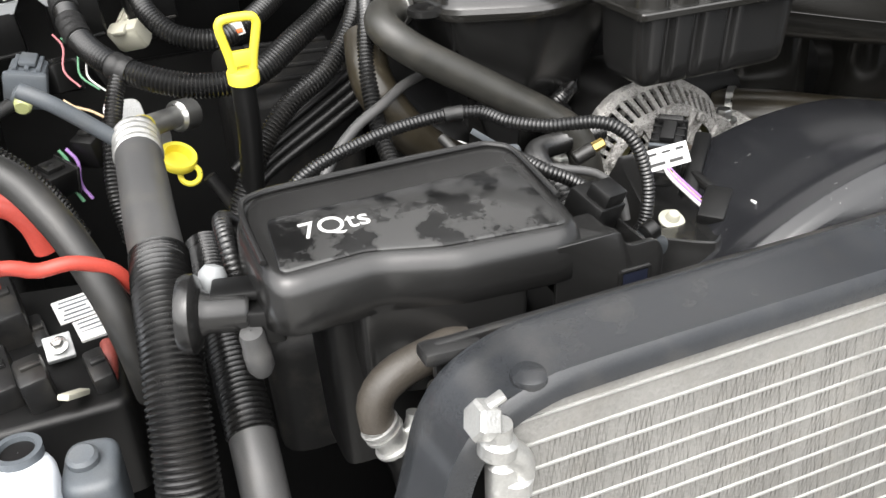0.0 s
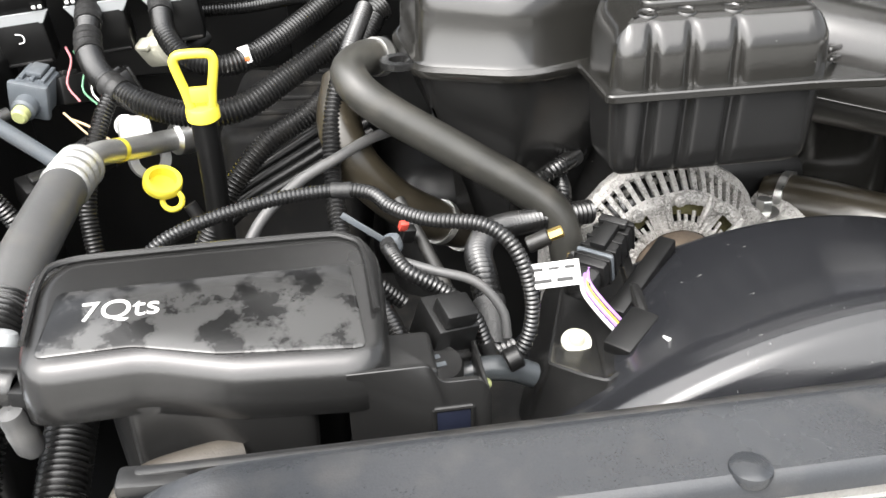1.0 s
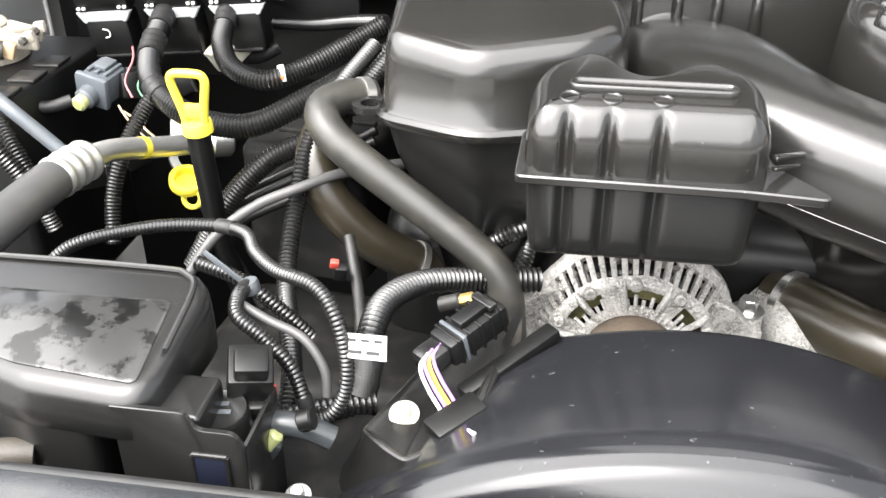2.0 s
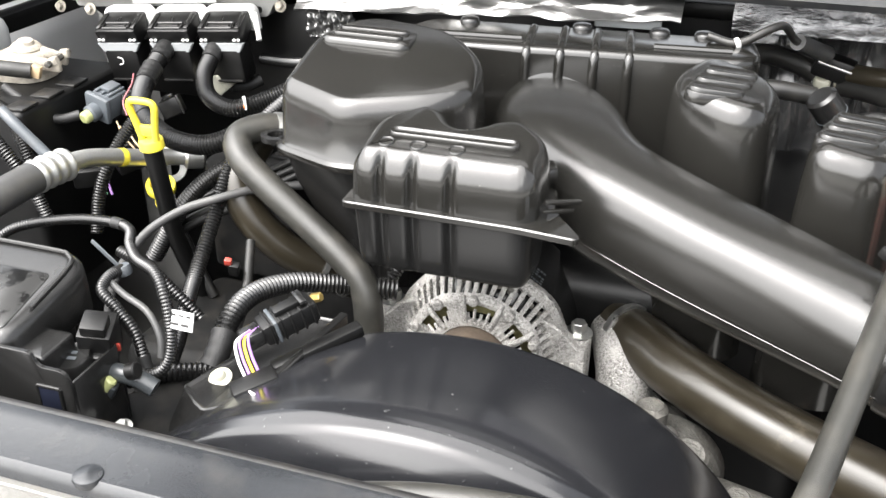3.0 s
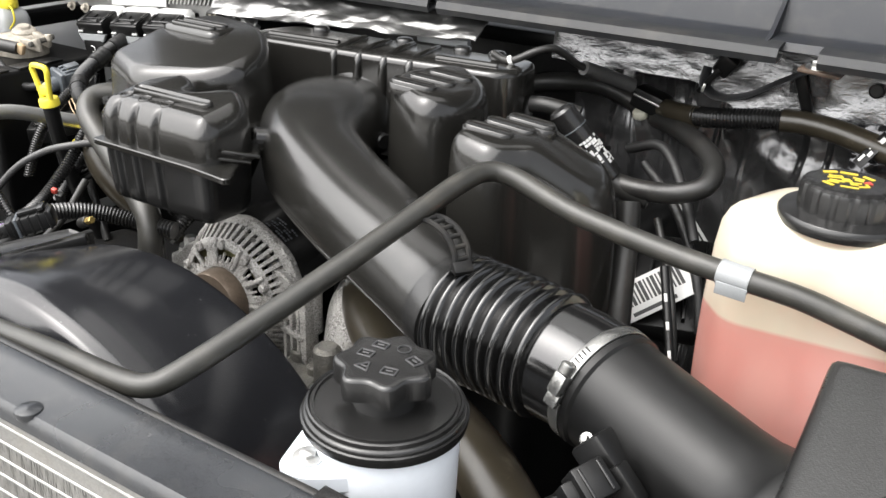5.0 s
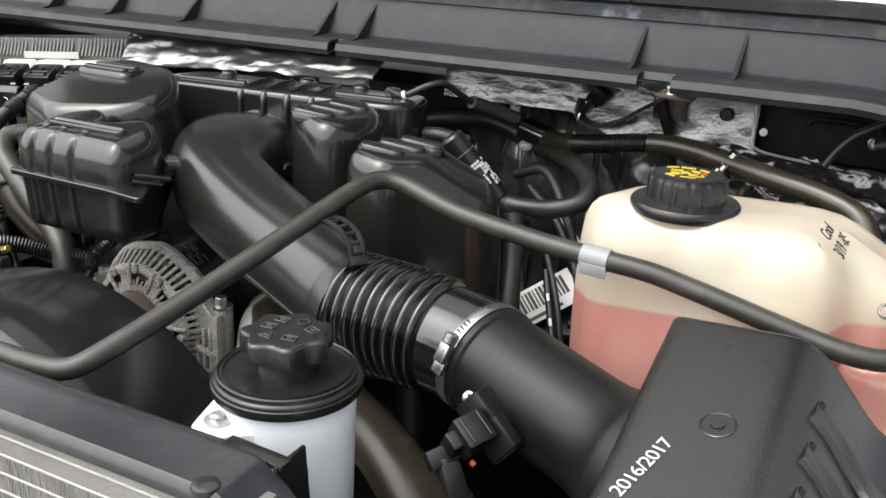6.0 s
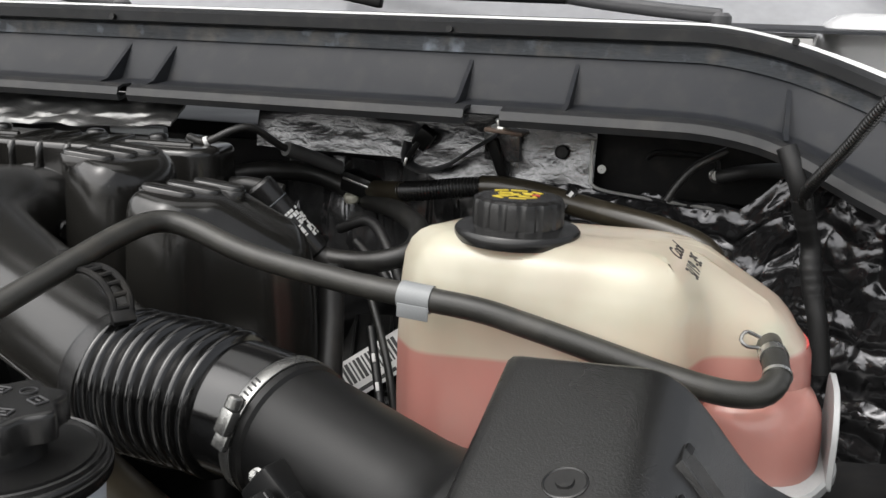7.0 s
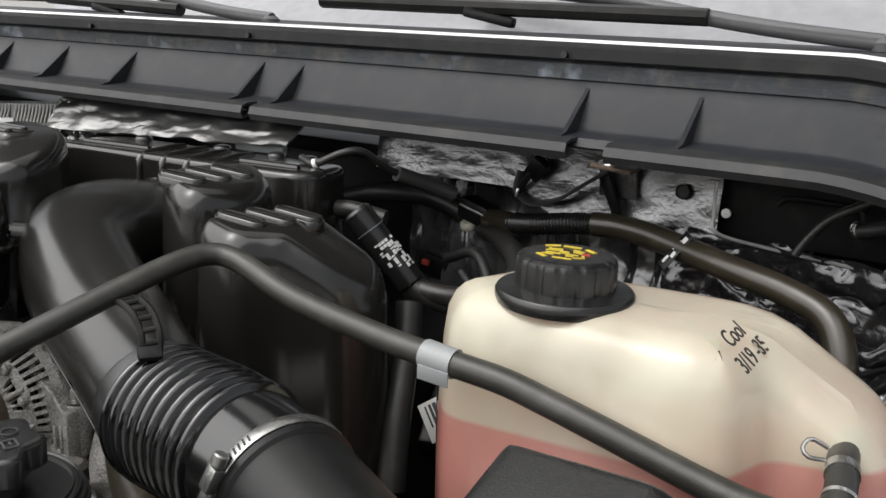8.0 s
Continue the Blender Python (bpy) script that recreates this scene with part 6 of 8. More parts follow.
wire("engine_loom", [(-0.560, 0.706, 1.132), (-0.557, 0.680, 1.126), (-0.552, 0.635, 1.108), (-0.535, 0.595, 1.095), (-0.505, 0.568, 1.083), (-0.465, 0.553, 1.074), (-0.420, 0.551, 1.076), (-0.375, 0.572, 1.095),
                     (-0.330, 0.590, 1.118), (-0.29, 0.62, 1.135)], 0.0115, "thick black corrugated engine wiring loom", tapes=((0.03, 0.05), (0.16, 0.03), (0.34, 0.022)), pitch=0.0034)
wire("branch_loom", [(-0.525, 0.583, 1.090), (-0.535, 0.565, 1.074), (-0.546, 0.540, 1.045), (-0.553, 0.52, 1.01), (-0.55, 0.50, 0.97)], 0.0078, "thin corrugated loom branching down by the pipe")
wire("engine_loom", [(-0.497, 0.715, 1.140), (-0.493, 0.69, 1.128), (-0.487, 0.658, 1.112), (-0.468, 0.635, 1.096), (-0.432, 0.626, 1.090), (-0.395, 0.645, 1.100), (-0.36, 0.67, 1.115), (-0.33, 0.69, 1.13)], 0.0105,
     "black corrugated loom looping under the control unit", tapes=((0.05, 0.05),), pitch=0.0034)
wire("cross_loom", [(-0.468, 0.768, 1.104), (-0.42, 0.755, 1.108), (-0.37, 0.73, 1.12), (-0.33, 0.70, 1.13)], 0.0075, "corrugated loom crossing the bulkhead")
wire("second_loom", [(-0.47, 0.49, 0.96), (-0.435, 0.505, 1.02), (-0.40, 0.520, 1.055), (-0.36, 0.535, 1.075), (-0.325, 0.56, 1.105), (-0.30, 0.60, 1.13)], 0.010, "corrugated loom under the main loom", pitch=0.0034)
wire("long_loom", [(-0.310, 0.560, 1.150), (-0.330, 0.500, 1.128), (-0.344, 0.465, 1.098), (-0.349, 0.430, 1.055), (-0.345, 0.385, 1.022), (-0.328, 0.335, 1.012), (-0.315, 0.295, 1.00), (-0.31, 0.26, 0.985)], 0.0076,
     "corrugated loom running down past the coolant hose")
wire("thin_loom", [(-0.475, 0.268, 1.070), (-0.451, 0.282, 1.098), (-0.400, 0.291, 1.112), (-0.355, 0.290, 1.118), (-0.330, 0.281, 1.1195), (-0.318, 0.264, 1.117), (-0.300, 0.246, 1.117), (-0.272, 0.228, 1.120),
                   (-0.257, 0.215, 1.110), (-0.250, 0.207, 1.085), (-0.253, 0.202, 1.063), (-0.264, 0.198, 1.052), (-0.287, 0.191, 1.052)], 0.0044, "thin corrugated wiring loom arched behind the fuse box", pitch=0.0026, tapes=((0.42, 0.012), (0.97, 0.012)))
wire("thin_loom", [(-0.322, 0.254, 1.099), (-0.321, 0.238, 1.102), (-0.315, 0.220, 1.101), (-0.298, 0.213, 1.092), (-0.282, 0.208, 1.077), (-0.273, 0.203, 1.050)], 0.0045, "thin corrugated loom bending down beside the fuse box", pitch=0.0026, tapes=((0.05, 0.012), (0.95, 0.012)))
wire("grey_lead", [(-0.320, 0.235, 1.100), (-0.300, 0.226, 1.096), (-0.278, 0.220, 1.090), (-0.265, 0.213, 1.075), (-0.263, 0.208, 1.06)], 0.0027, "smooth grey lead beside the thin loom", "smooth", TUBEGR, "cable")
wire("fan_loom", [(-0.155, 0.415, 1.020), (-0.205, 0.398, 1.026), (-0.238, 0.372, 1.036), (-0.256, 0.335, 1.043), (-0.259, 0.300, 1.040), (-0.258, 0.272, 1.022), (-0.262, 0.255, 1.005)], 0.0098,
     "corrugated fan wiring loom curving over the shroud", pitch=0.004, tapes=((0.88, 0.03),))
wire("low_loom", [(-0.25, 0.262, 1.012), (-0.285, 0.243, 1.016), (-0.315, 0.232, 1.012), (-0.34, 0.245, 1.0)], 0.0085, "corrugated loom low beside the fuse box", pitch=0.004)
wire("low_loom", [(-0.395, 0.345, 1.055), (-0.36, 0.335, 1.05), (-0.33, 0.33, 1.03), (-0.31, 0.33, 1.01)], 0.0055, "thin corrugated loom behind the fuse box")
wire("alternator_loom", [(-0.20, 0.455, 1.020), (-0.188, 0.448, 1.035), (-0.172, 0.452, 1.042), (-0.150, 0.475, 1.04)], 0.0075, "short corrugated loom beside the alternator")
wire("alternator_loom", [(-0.165, 0.470, 1.03), (-0.168, 0.445, 1.02), (-0.178, 0.43, 1.0)], 0.0075, "short corrugated loom beside the alternator")
wire("grey_pipe", [(-0.235, 0.50, 1.075), (-0.275, 0.478, 1.080), (-0.315, 0.455, 1.080), (-0.345, 0.430, 1.076), (-0.375, 0.415, 1.066), (-0.405, 0.395, 1.045), (-0.425, 0.370, 1.01), (-0.43, 0.35, 0.97)], 0.0042, "smooth grey vacuum pipe", "smooth", TUBEGR, "pipe")
wire("black_pipe", [(-0.302, 0.415, 1.045), (-0.285, 0.37, 1.02), (-0.275, 0.33, 1.005), (-0.272, 0.29, 0.99)], 0.0045, "smooth black vacuum pipe", "smooth", RUBBER, "pipe")
for i in range(4):
    hose("runner_hose", [(-0.455 + 0.004 * i, 0.520 - 0.004 * i, 1.005 - 0.006 * i), (-0.42, 0.532 - 0.005 * i, 1.022 - 0.007 * i), (-0.36, 0.547 - 0.006 * i, 1.050 - 0.0075 * i), (-0.31, 0.557 - 0.006 * i, 1.075 - 0.008 * i)], 0.0046, BLACK,
         "black rubber hose in the bundle under the loom", group="hose bundle")

stk = thing("loom_sticker", (-0.405, 0.60, 1.09), "white sticker with an orange stripe on a loom", "label")
part("white_patch", box(bmesh.new(), pose(-0.4165, 0.6240, 1.0985, 0, -20, -52), (0.018, 0.0016, 0.016), 0.0006), PAPER, stk)
part("orange_stripe", box(bmesh.new(), pose(-0.4172, 0.6232, 1.0945, 0, -20, -52), (0.018, 0.0016, 0.004), 0.0006), material("orange_print", (0.55, 0.13, 0.04), 0.5), stk, "orange stripe")

# white tag on the thin loom, white label flags
tag = thing("cable_tag", (-0.332, 0.254, 1.10), "pale tape tag on a thin loom", "tag")
part("flag", box(bmesh.new(), pose(-0.333, 0.2545, 1.109, 0, 38, -5), (0.034, 0.0012, 0.0036), 0.0003), GREYPL, tag)
bm = bmesh.new()
lathe(bm, [(0.0055, -0.004), (0.0062, -0.002), (0.0062, 0.002), (0.0055, 0.004)], axis_frame((-0.320, 0.254, 1.099), (-0.318, 0.254, 1.09)), 14)
part("wrap", bm, GREYPL, tag)


def label_flag(name, m, w, h, label, bars, vert=False):
    """A printed label: plate with dark bars for its print."""
    t = thing(name, m.translation, label, "label")
    part("plate", box(bmesh.new(), m, (w, h, 0.0008), 0.0002), PAPER, t)
    bm = bmesh.new()
    for x, y, bw, bh in bars:
        box(bm, m @ pose(x * w, y * h, 0.0006), (bw * w, bh * h, 0.0003), 0)
    part("print", bm, INK, t)
    return t


PRINT = [(-0.3, 0.25, 0.22, 0.12), (0.02, 0.25, 0.2, 0.10), (0.32, 0.25, 0.18, 0.12), (-0.22, -0.22, 0.34, 0.14), (0.2, -0.22, 0.3, 0.15)]
BARCODE = [(-0.42 + 0.055 * i, 0.12, 0.022 + 0.012 * (i % 3), 0.55) for i in range(15)] + [(-0.1, -0.36, 0.6, 0.1)]
label_flag("loom_label", pose(-0.239, 0.205, 1.099, 65, 0, -24) @ pose(0, 0, 0, 0, 0, 14), 0.028, 0.0135, "white printed label flag on the thin loom", PRINT)
label_flag("barcode_label", pose(0.3145, 0.665, 0.985, 48, 0, 8) @ pose(0, 0, 0, 0, 0, 40), 0.085, 0.044, "white barcode label on the bulkhead module", BARCODE)
label_flag("barcode_label", pose(0.300, 0.79, 1.02, 75, 0, 15) @ pose(0, 0, 0, 0, 0, -52), 0.075, 0.018, "narrow white printed label", PRINT)

# wiring plug on the shroud with coloured wires
plug = thing("wiring_plug", (-0.205, 0.265, 1.045), "black wiring plug with purple, yellow and white wires", "connector")
mp_ = pose(-0.190, 0.270, 1.071, 0, -14, 48)
part("body", box(bmesh.new(), mp_, (0.046, 0.022, 0.018), 0.003), BLACK, plug)
part("latch", box(bmesh.new(), mp_ @ pose(0.004, 0, 0.011), (0.026, 0.010, 0.005), 0.001), BLACK, plug)
part("boot", box(bmesh.new(), mp_ @ pose(-0.030, 0, 0.0), (0.018, 0.018, 0.014), 0.003), SATIN, plug)
part("strap", box(bmesh.new(), mp_ @ pose(-0.012, 0, 0.0), (0.003, 0.0235, 0.0195), 0.001), GREYPL, plug)
for k, (mat, lab) in enumerate(((WHITE, "white wire"), (PURPLE, "purple wire"), (YELLOW, "yellow wire"), (PURPLE, "purple wire"))):
    o = Vector((0.002 * k - 0.002, 0.003 * k - 0.004, 0.001 * (k % 2)))
    part("wire", tube([Vector((-0.209, 0.247, 1.070)) + o, Vector((-0.212, 0.236, 1.068)) + o, Vector((-0.206, 0.227, 1.060)) + o, Vector((-0.197, 0.220, 1.050)) + o], 0.0012, 8, 0.003), mat, plug, lab)
part("lower_plug", box(bmesh.new(), pose(-0.190, 0.213, 1.048, 0, -12, 42), (0.034, 0.018, 0.012), 0.002), BLACK, plug)
for k in range(5):
    part("ridge", box(bmesh.new(), mp_ @ pose(-0.016 + 0.0085 * k, 0, 0.0), (0.0022, 0.0232, 0.0192), 0.0006), BLACK, plug)
part("clip_bar", box(bmesh.new(), mp_ @ pose(0.014, 0, 0.0125), (0.006, 0.018, 0.004), 0.001), SATIN, plug)
part("rail", box(bmesh.new(), pose(-0.165, 0.268, 1.050, 0, -12, 46), (0.075, 0.012, 0.010), 0.002), BLACK, plug)
fit_ = thing("brass_fitting", (-0.200, 0.343, 1.045), "small brass fitting beside the coolant hose", "fitting")
part("nut", rod(bmesh.new(), (-0.206, 0.343, 1.043), (-0.196, 0.342, 1.047), 0.0042, 6, 0.0008), material("yellow_brass", (0.55, 0.40, 0.14), 0.35, metal=0.8, vary=0.2), fit_)
part("stem", rod(bmesh.new(), (-0.220, 0.345, 1.036), (-0.205, 0.343, 1.043), 0.0060, 14, 0.001), RUBBER, fit_, "black rubber stem")
redc = thing("red_clip", (-0.303, 0.374, 1.045), "small red plastic clip on the loom", "clip")
part("clip", box(bmesh.new(), pose(-0.303, 0.374, 1.045, 20, 10, 15), (0.0065, 0.005, 0.007), 0.001), RED, redc)
part("post", box(bmesh.new(), pose(-0.300, 0.378, 1.036, 20, 10, 15), (0.010, 0.008, 0.014), 0.002), BLACK, redc)

# plugs beside the fuse box
relay = thing("relay_plug", (-0.302, 0.18, 1.04), "black stacked plug beside the fuse box", "connector")
mr_ = pose(-0.301, 0.192, 1.078, 18, 8, 20)
part("body", box(bmesh.new(), mr_, (0.024, 0.026, 0.036), 0.002), BLACK, relay)
part("latch", box(bmesh.new(), mr_ @ pose(0, -0.004, 0.022), (0.018, 0.016, 0.010), 0.002), BLACK, relay)
part("shoulder", box(bmesh.new(), mr_ @ pose(-0.004, -0.014, -0.006), (0.028, 0.008, 0.014), 0.002), SATIN, relay)
bm = bmesh.new()
lathe(bm, [(0.0125, -0.02), (0.0125, 0.0), (0.0115, 0.002), (0.010, 0.0015), (0.0002, 0.0015)], pose(-0.308, 0.1680, 1.0765, 10, 0, 0) @ Matrix.Diagonal((1.15, 1.15, 1, 1)), 24, False)
rcap = part("round_cap", bm, SATIN, relay)
bm = bmesh.new()
for x, y, w in ((-0.003, 0.0035, 0.012), (0.001, -0.0015, 0.009)):
    box(bm, pose(-0.308, 0.1680, 1.0765, 10, 0, 0) @ pose(x, y, 0.0018, 0, 0, 8), (w, 0.0028, 0.0004), 0)
part("print", bm, GREYPL, rcap, "worn grey print")
part("red_lock", box(bmesh.new(), pose(-0.289, 0.195, 1.072, 10, 0, 20), (0.004, 0.003, 0.006), 0.0005), RED, relay, "small red lock tab")
boot = thing("grommet_boot", (-0.275, 0.180, 1.02), "dark cloudy plug housing with a black collar and a green seal", "connector")
bm = bmesh.new()
sweep(bm, curve_points([(-0.298, 0.182, 1.056), (-0.284, 0.182, 1.060), (-0.268, 0.183, 1.058), (-0.254, 0.184, 1.051)], 0.003), 0.0068, 18)
part("housing", bm, CLEARPL, boot)
part("wing", box(bmesh.new(), pose(-0.291, 0.175, 1.048, 10, 30, 10), (0.017, 0.010, 0.022), 0.003), CLEARPL, boot)
bm = bmesh.new()
rod(bm, (-0.270, 0.178, 1.066), (-0.262, 0.179, 1.069), 0.0062, 16, 0.001)
part("collar", bm, BLACK, boot, "black collar")
bm = bmesh.new()
rod(bm, (-0.281, 0.174, 1.060), (-0.288, 0.172, 1.051), 0.0042, 16, 0.0012)
part("seal", bm, GREENPL, boot, "pale green seal")
hex_bolt("bolt", (-0.268, 0.160, 1.030), (0, -0.3, 1), 0.0042, None, WHITEAL, "small bright bolt on the support bracket")

# ---- air conditioning pipe ----
acp = thing("aircon_pipe", (-0.54, 0.3, 0.95), "air conditioning pipe with foam cover and corrugated sleeve", "pipe")
part("metal_end", tube([(-0.486, 0.598, 1.034), (-0.500, 0.582, 1.038), (-0.514, 0.550, 1.048), (-0.523, 0.518, 1.060), (-0.528, 0.480, 1.073), (-0.531, 0.44, 1.080)], 0.0098, 16), WHITEAL, acp, "silver metal pipe")
bm = bmesh.new()
lathe(bm, [(0.0101, -0.004), (0.0103, -0.003), (0.0103, 0.003), (0.0101, 0.004)], axis_frame((-0.5205, 0.527, 1.0567), (-0.5165, 0.543, 1.0506)), 20, False)
part("yellow_mark", bm, YELLOW, acp, "yellow paint mark")
f0 = curve_points([(-0.5305, 0.452, 1.078), (-0.532, 0.43, 1.080), (-0.5335, 0.405, 1.081)], 0.0015)
part("crimp", sweep(bmesh.new(), f0, [0.0162 + 0.0014 * math.sin(i * 0.75) for i in range(len(f0))], 24), WHITEAL, acp, "pale ribbed crimp collar")
part("foam", tube([(-0.5335, 0.407, 1.081), (-0.536, 0.36, 1.080), (-0.539, 0.31, 1.077), (-0.541, 0.265, 1.070)], 0.0162, 22), TUBEGR, acp, "smooth dark grey foam cover")
part("corrugated_sleeve", loom([(-0.540, 0.275, 1.072), (-0.543, 0.25, 1.064), (-0.547, 0.215, 1.045), (-0.552, 0.185, 1.015), (-0.556, 0.165, 0.975), (-0.557, 0.155, 0.90)], 0.0176, 0.0034, 0.0022, 28), LOOM, acp, "black corrugated sleeve")
ring_ = thing("pipe_flange", (-0.53, 0.62, 1.0), "bright aluminium pipe flange with a bolt", "pipe flange")
bm = bmesh.new()
loft(bm, [(-0.016, -0.016), (0.014, -0.016), (0.017, 0.02), (-0.013, 0.024)], [(-0.004, 0.001), (-0.003, 0), (0.003, 0), (0.004, 0.001)], 0.01, m=pose(-0.526, 0.630, 1.024, 60, 0, 20))
part("plate", bm, WHITEAL, ring_)
bm = bmesh.new()
lathe(bm, [(0.011, -0.004), (0.019, -0.004), (0.020, 0.0), (0.019, 0.004), (0.011, 0.004)], pose(-0.512, 0.602, 1.016, 70, 0, 30), 24, False)
part("ring", bm, WHITEAL, ring_)
hex_bolt("bolt", (-0.536, 0.642, 1.034), (-0.1, -0.8, 0.5), 0.006, ring_, STEEL)
bm = bmesh.new()
rod(bm, (-0.488, 0.597, 1.034), (-0.470, 0.612, 1.030), 0.0145, 20, 0.003)
part("port", bm, STEEL, ring_)
sl2 = thing("second_pipe", (-0.51, 0.17, 0.9), "pipe in a black corrugated sleeve below the fuse box", "pipe")
part("corrugated_sleeve", loom([(-0.506, 0.350, 1.030), (-0.510, 0.295, 1.020), (-0.5125, 0.250, 1.006), (-0.514, 0.215, 0.992), (-0.5148, 0.200, 0.985)], 0.0150, 0.0036, 0.0020, 24), LOOM, sl2)
part("pipe_end", tube([(-0.5146, 0.205, 0.987), (-0.516, 0.180, 0.968), (-0.518, 0.150, 0.930)], 0.0138, 18), TUBEGR, sl2, "smooth grey pipe end")
wire("fuse_box_loom", [(-0.506, 0.205, 1.085), (-0.506, 0.225, 1.10), (-0.503, 0.25, 1.10), (-0.49, 0.27, 1.08)], 0.0055, "corrugated loom at the end of the fuse box")

latch = thing("round_sensor", (-0.52, 0.18, 1.06), "black round sensor on a bracket at the fuse box", "sensor")
bm = bmesh.new()
lathe(bm, [(0.0003, -0.004), (0.019, -0.003), (0.0205, 0.0), (0.0205, 0.004), (0.018, 0.006), (0.012, 0.008), (0.0105, 0.012), (0.0105, 0.030), (0.009, 0.032)], axis_frame((-0.536, 0.188, 1.084), (-0.50, 0.176, 1.083)), 30, False)
part("head", bm, SATIN, latch)
part("bracket", box(bmesh.new(), pose(-0.505, 0.186, 1.092, 0, 0, -15), (0.036, 0.018, 0.006), 0.002), BLACK, latch)
part("socket", box(bmesh.new(), pose(-0.499, 0.174, 1.078, 0, 0, -15), (0.018, 0.016, 0.020), 0.002), BLACK, latch)
bm = bmesh.new()
lathe(bm, [(0.006, -0.008), (0.0075, -0.004), (0.0075, 0.003), (0.005, 0.007), (0.0003, 0.008)], axis_frame((-0.519, 0.206, 1.090), (-0.515, 0.210, 1.10)), 18, False)
part("white_plug", bm, LIPGREY, latch, "white plastic plug")
bm = bmesh.new()
lathe(bm, [(0.0003, -0.020), (0.005, -0.018), (0.0072, -0.013), (0.0072, -0.001), (0.0066, 0.000), (0.0066, 0.009), (0.0058, 0.012), (0.0003, 0.013)], pose(-0.5080, 0.168, 1.0670, 10, -6, 0), 20, False)
part("rubber_bulb", bm, TUBEGR, latch, "grey rubber bulb")

elbow = hose("drain_hose", [(-0.405, 0.145, 1.054), (-0.418, 0.140, 1.0560), (-0.432, 0.136, 1.0562), (-0.444, 0.135, 1.0535), (-0.4545, 0.134, 1.047), (-0.4592, 0.133, 1.038), (-0.4590, 0.131, 1.027)], 0.0096, TAUPE, "dusty brown hose elbow with a pale clamp")
clampj = part("pale_joint", rod(bmesh.new(), (-0.4592, 0.131, 1.029), (-0.4500, 0.128, 1.0085), 0.0088, 18, 0.002), WHITEAL, elbow, "pale aluminium joint")
for f in (0.12, 0.30, 0.78):
    at = Vector((-0.4592, 0.131, 1.029)).lerp(Vector((-0.4500, 0.128, 1.0085)), f)
    part("ring", lathe(bmesh.new(), [(0.0092, -0.0013), (0.0108, -0.0009), (0.0108, 0.0009), (0.0092, 0.0013)], axis_frame(at, at + Vector((0.0092, -0.003, -0.0205))), 22), WHITEAL, clampj)
part("side_arm", tube([(-0.4500, 0.130, 1.0145), (-0.4440, 0.131, 1.0155), (-0.4400, 0.132, 1.0200), (-0.4385, 0.133, 1.0265)], 0.0042, 12), WHITEAL, clampj)
part("lower_hose", tube([(-0.4510, 0.128, 1.011), (-0.4470, 0.126, 0.998), (-0.4440, 0.125, 0.97)], 0.0085, 14), BLACK, clampj)

# ---- left corner: cables, battery, small bits ----
big = hose("battery_cable", [(-0.66, 0.33, 1.135), (-0.615, 0.315, 1.128), (-0.590, 0.285, 1.105), (-0.574, 0.26, 1.070), (-0.566, 0.25, 1.035), (-0.562, 0.26, 0.99)], 0.0098, RUBBER, "thick black battery cable", "cable")
hose("red_cable", [(-0.66, 0.36, 1.10), (-0.622, 0.352, 1.092), (-0.608, 0.35, 1.078), (-0.603, 0.352, 1.055)], 0.0085, RED, "red battery cable sleeve", "cable")
hose("red_cable", [(-0.66, 0.25, 1.100), (-0.619, 0.252, 1.099), (-0.603, 0.254, 1.092), (-0.585, 0.256, 1.091), (-0.566, 0.262, 1.078), (-0.556, 0.27, 1.055)], 0.0042, RED, "thin red battery cable", "cable")
hose("red_boot", [(-0.650, 0.245, 1.098), (-0.622, 0.25, 1.098)], 0.0085, RED, "red rubber boot on the battery cable", "cable")
pdb = thing("power_terminal_block", (-0.61, 0.36, 0.94), "black terminal block with pale labels and a clamp", "terminal block")
bm = bmesh.new()
loft(bm, [(-0.68, 0.28), (-0.575, 0.28), (-0.57, 0.44), (-0.68, 0.46)], edge(0.90, 0.975, 0.006), 0.01)
part("body", bm, BLACK, pdb)
part("label", box(bmesh.new(), pose(-0.600, 0.400, 0.979, 20, 0, 12), (0.028, 0.022, 0.001), 0), PAPER, pdb, "pale printed label")
part("label", box(bmesh.new(), pose(-0.592, 0.372, 0.979, 20, 0, 12), (0.020, 0.014, 0.001), 0), PAPER, pdb, "pale printed label")
part("clamp_plate", box(bmesh.new(), pose(-0.613, 0.345, 0.984, 35, 0, 5), (0.018, 0.018, 0.006), 0.001), TAPEW, pdb, "pale clamp plate")
bm = bmesh.new()
for k in range(5):
    box(bm, pose(-0.600, 0.400, 0.979, 20, 0, 12) @ pose(0, -0.008 + 0.004 * k, 0.0007), (0.022 - 0.003 * (k % 3), 0.0013, 0.0003), 0)
for k in range(3):
    box(bm, pose(-0.592, 0.372, 0.979, 20, 0, 12) @ pose(0, -0.004 + 0.004 * k, 0.0007), (0.015, 0.0012, 0.0003), 0)
part("print", bm, GREYPL, pdb, "grey label print")
for x, y, w, d, h in ((-0.655, 0.325, 0.030, 0.050, 0.020), (-0.628, 0.305, 0.018, 0.030, 0.028), (-0.650, 0.400, 0.034, 0.060, 0.030), (-0.590, 0.310, 0.014, 0.034, 0.016), (-0.625, 0.375, 0.010, 0.040, 0.012)):
    part("cover", box(bmesh.new(), pose(x, y, 0.973 + h / 2, 4, -6, 8), (w, d, h), 0.003), MATTE, pdb)
    part("cover_rib", box(bmesh.new(), pose(x, y, 0.974 + h, 4, -6, 8), (w * 0.7, d * 0.15, 0.003), 0.0008), MATTE, pdb)
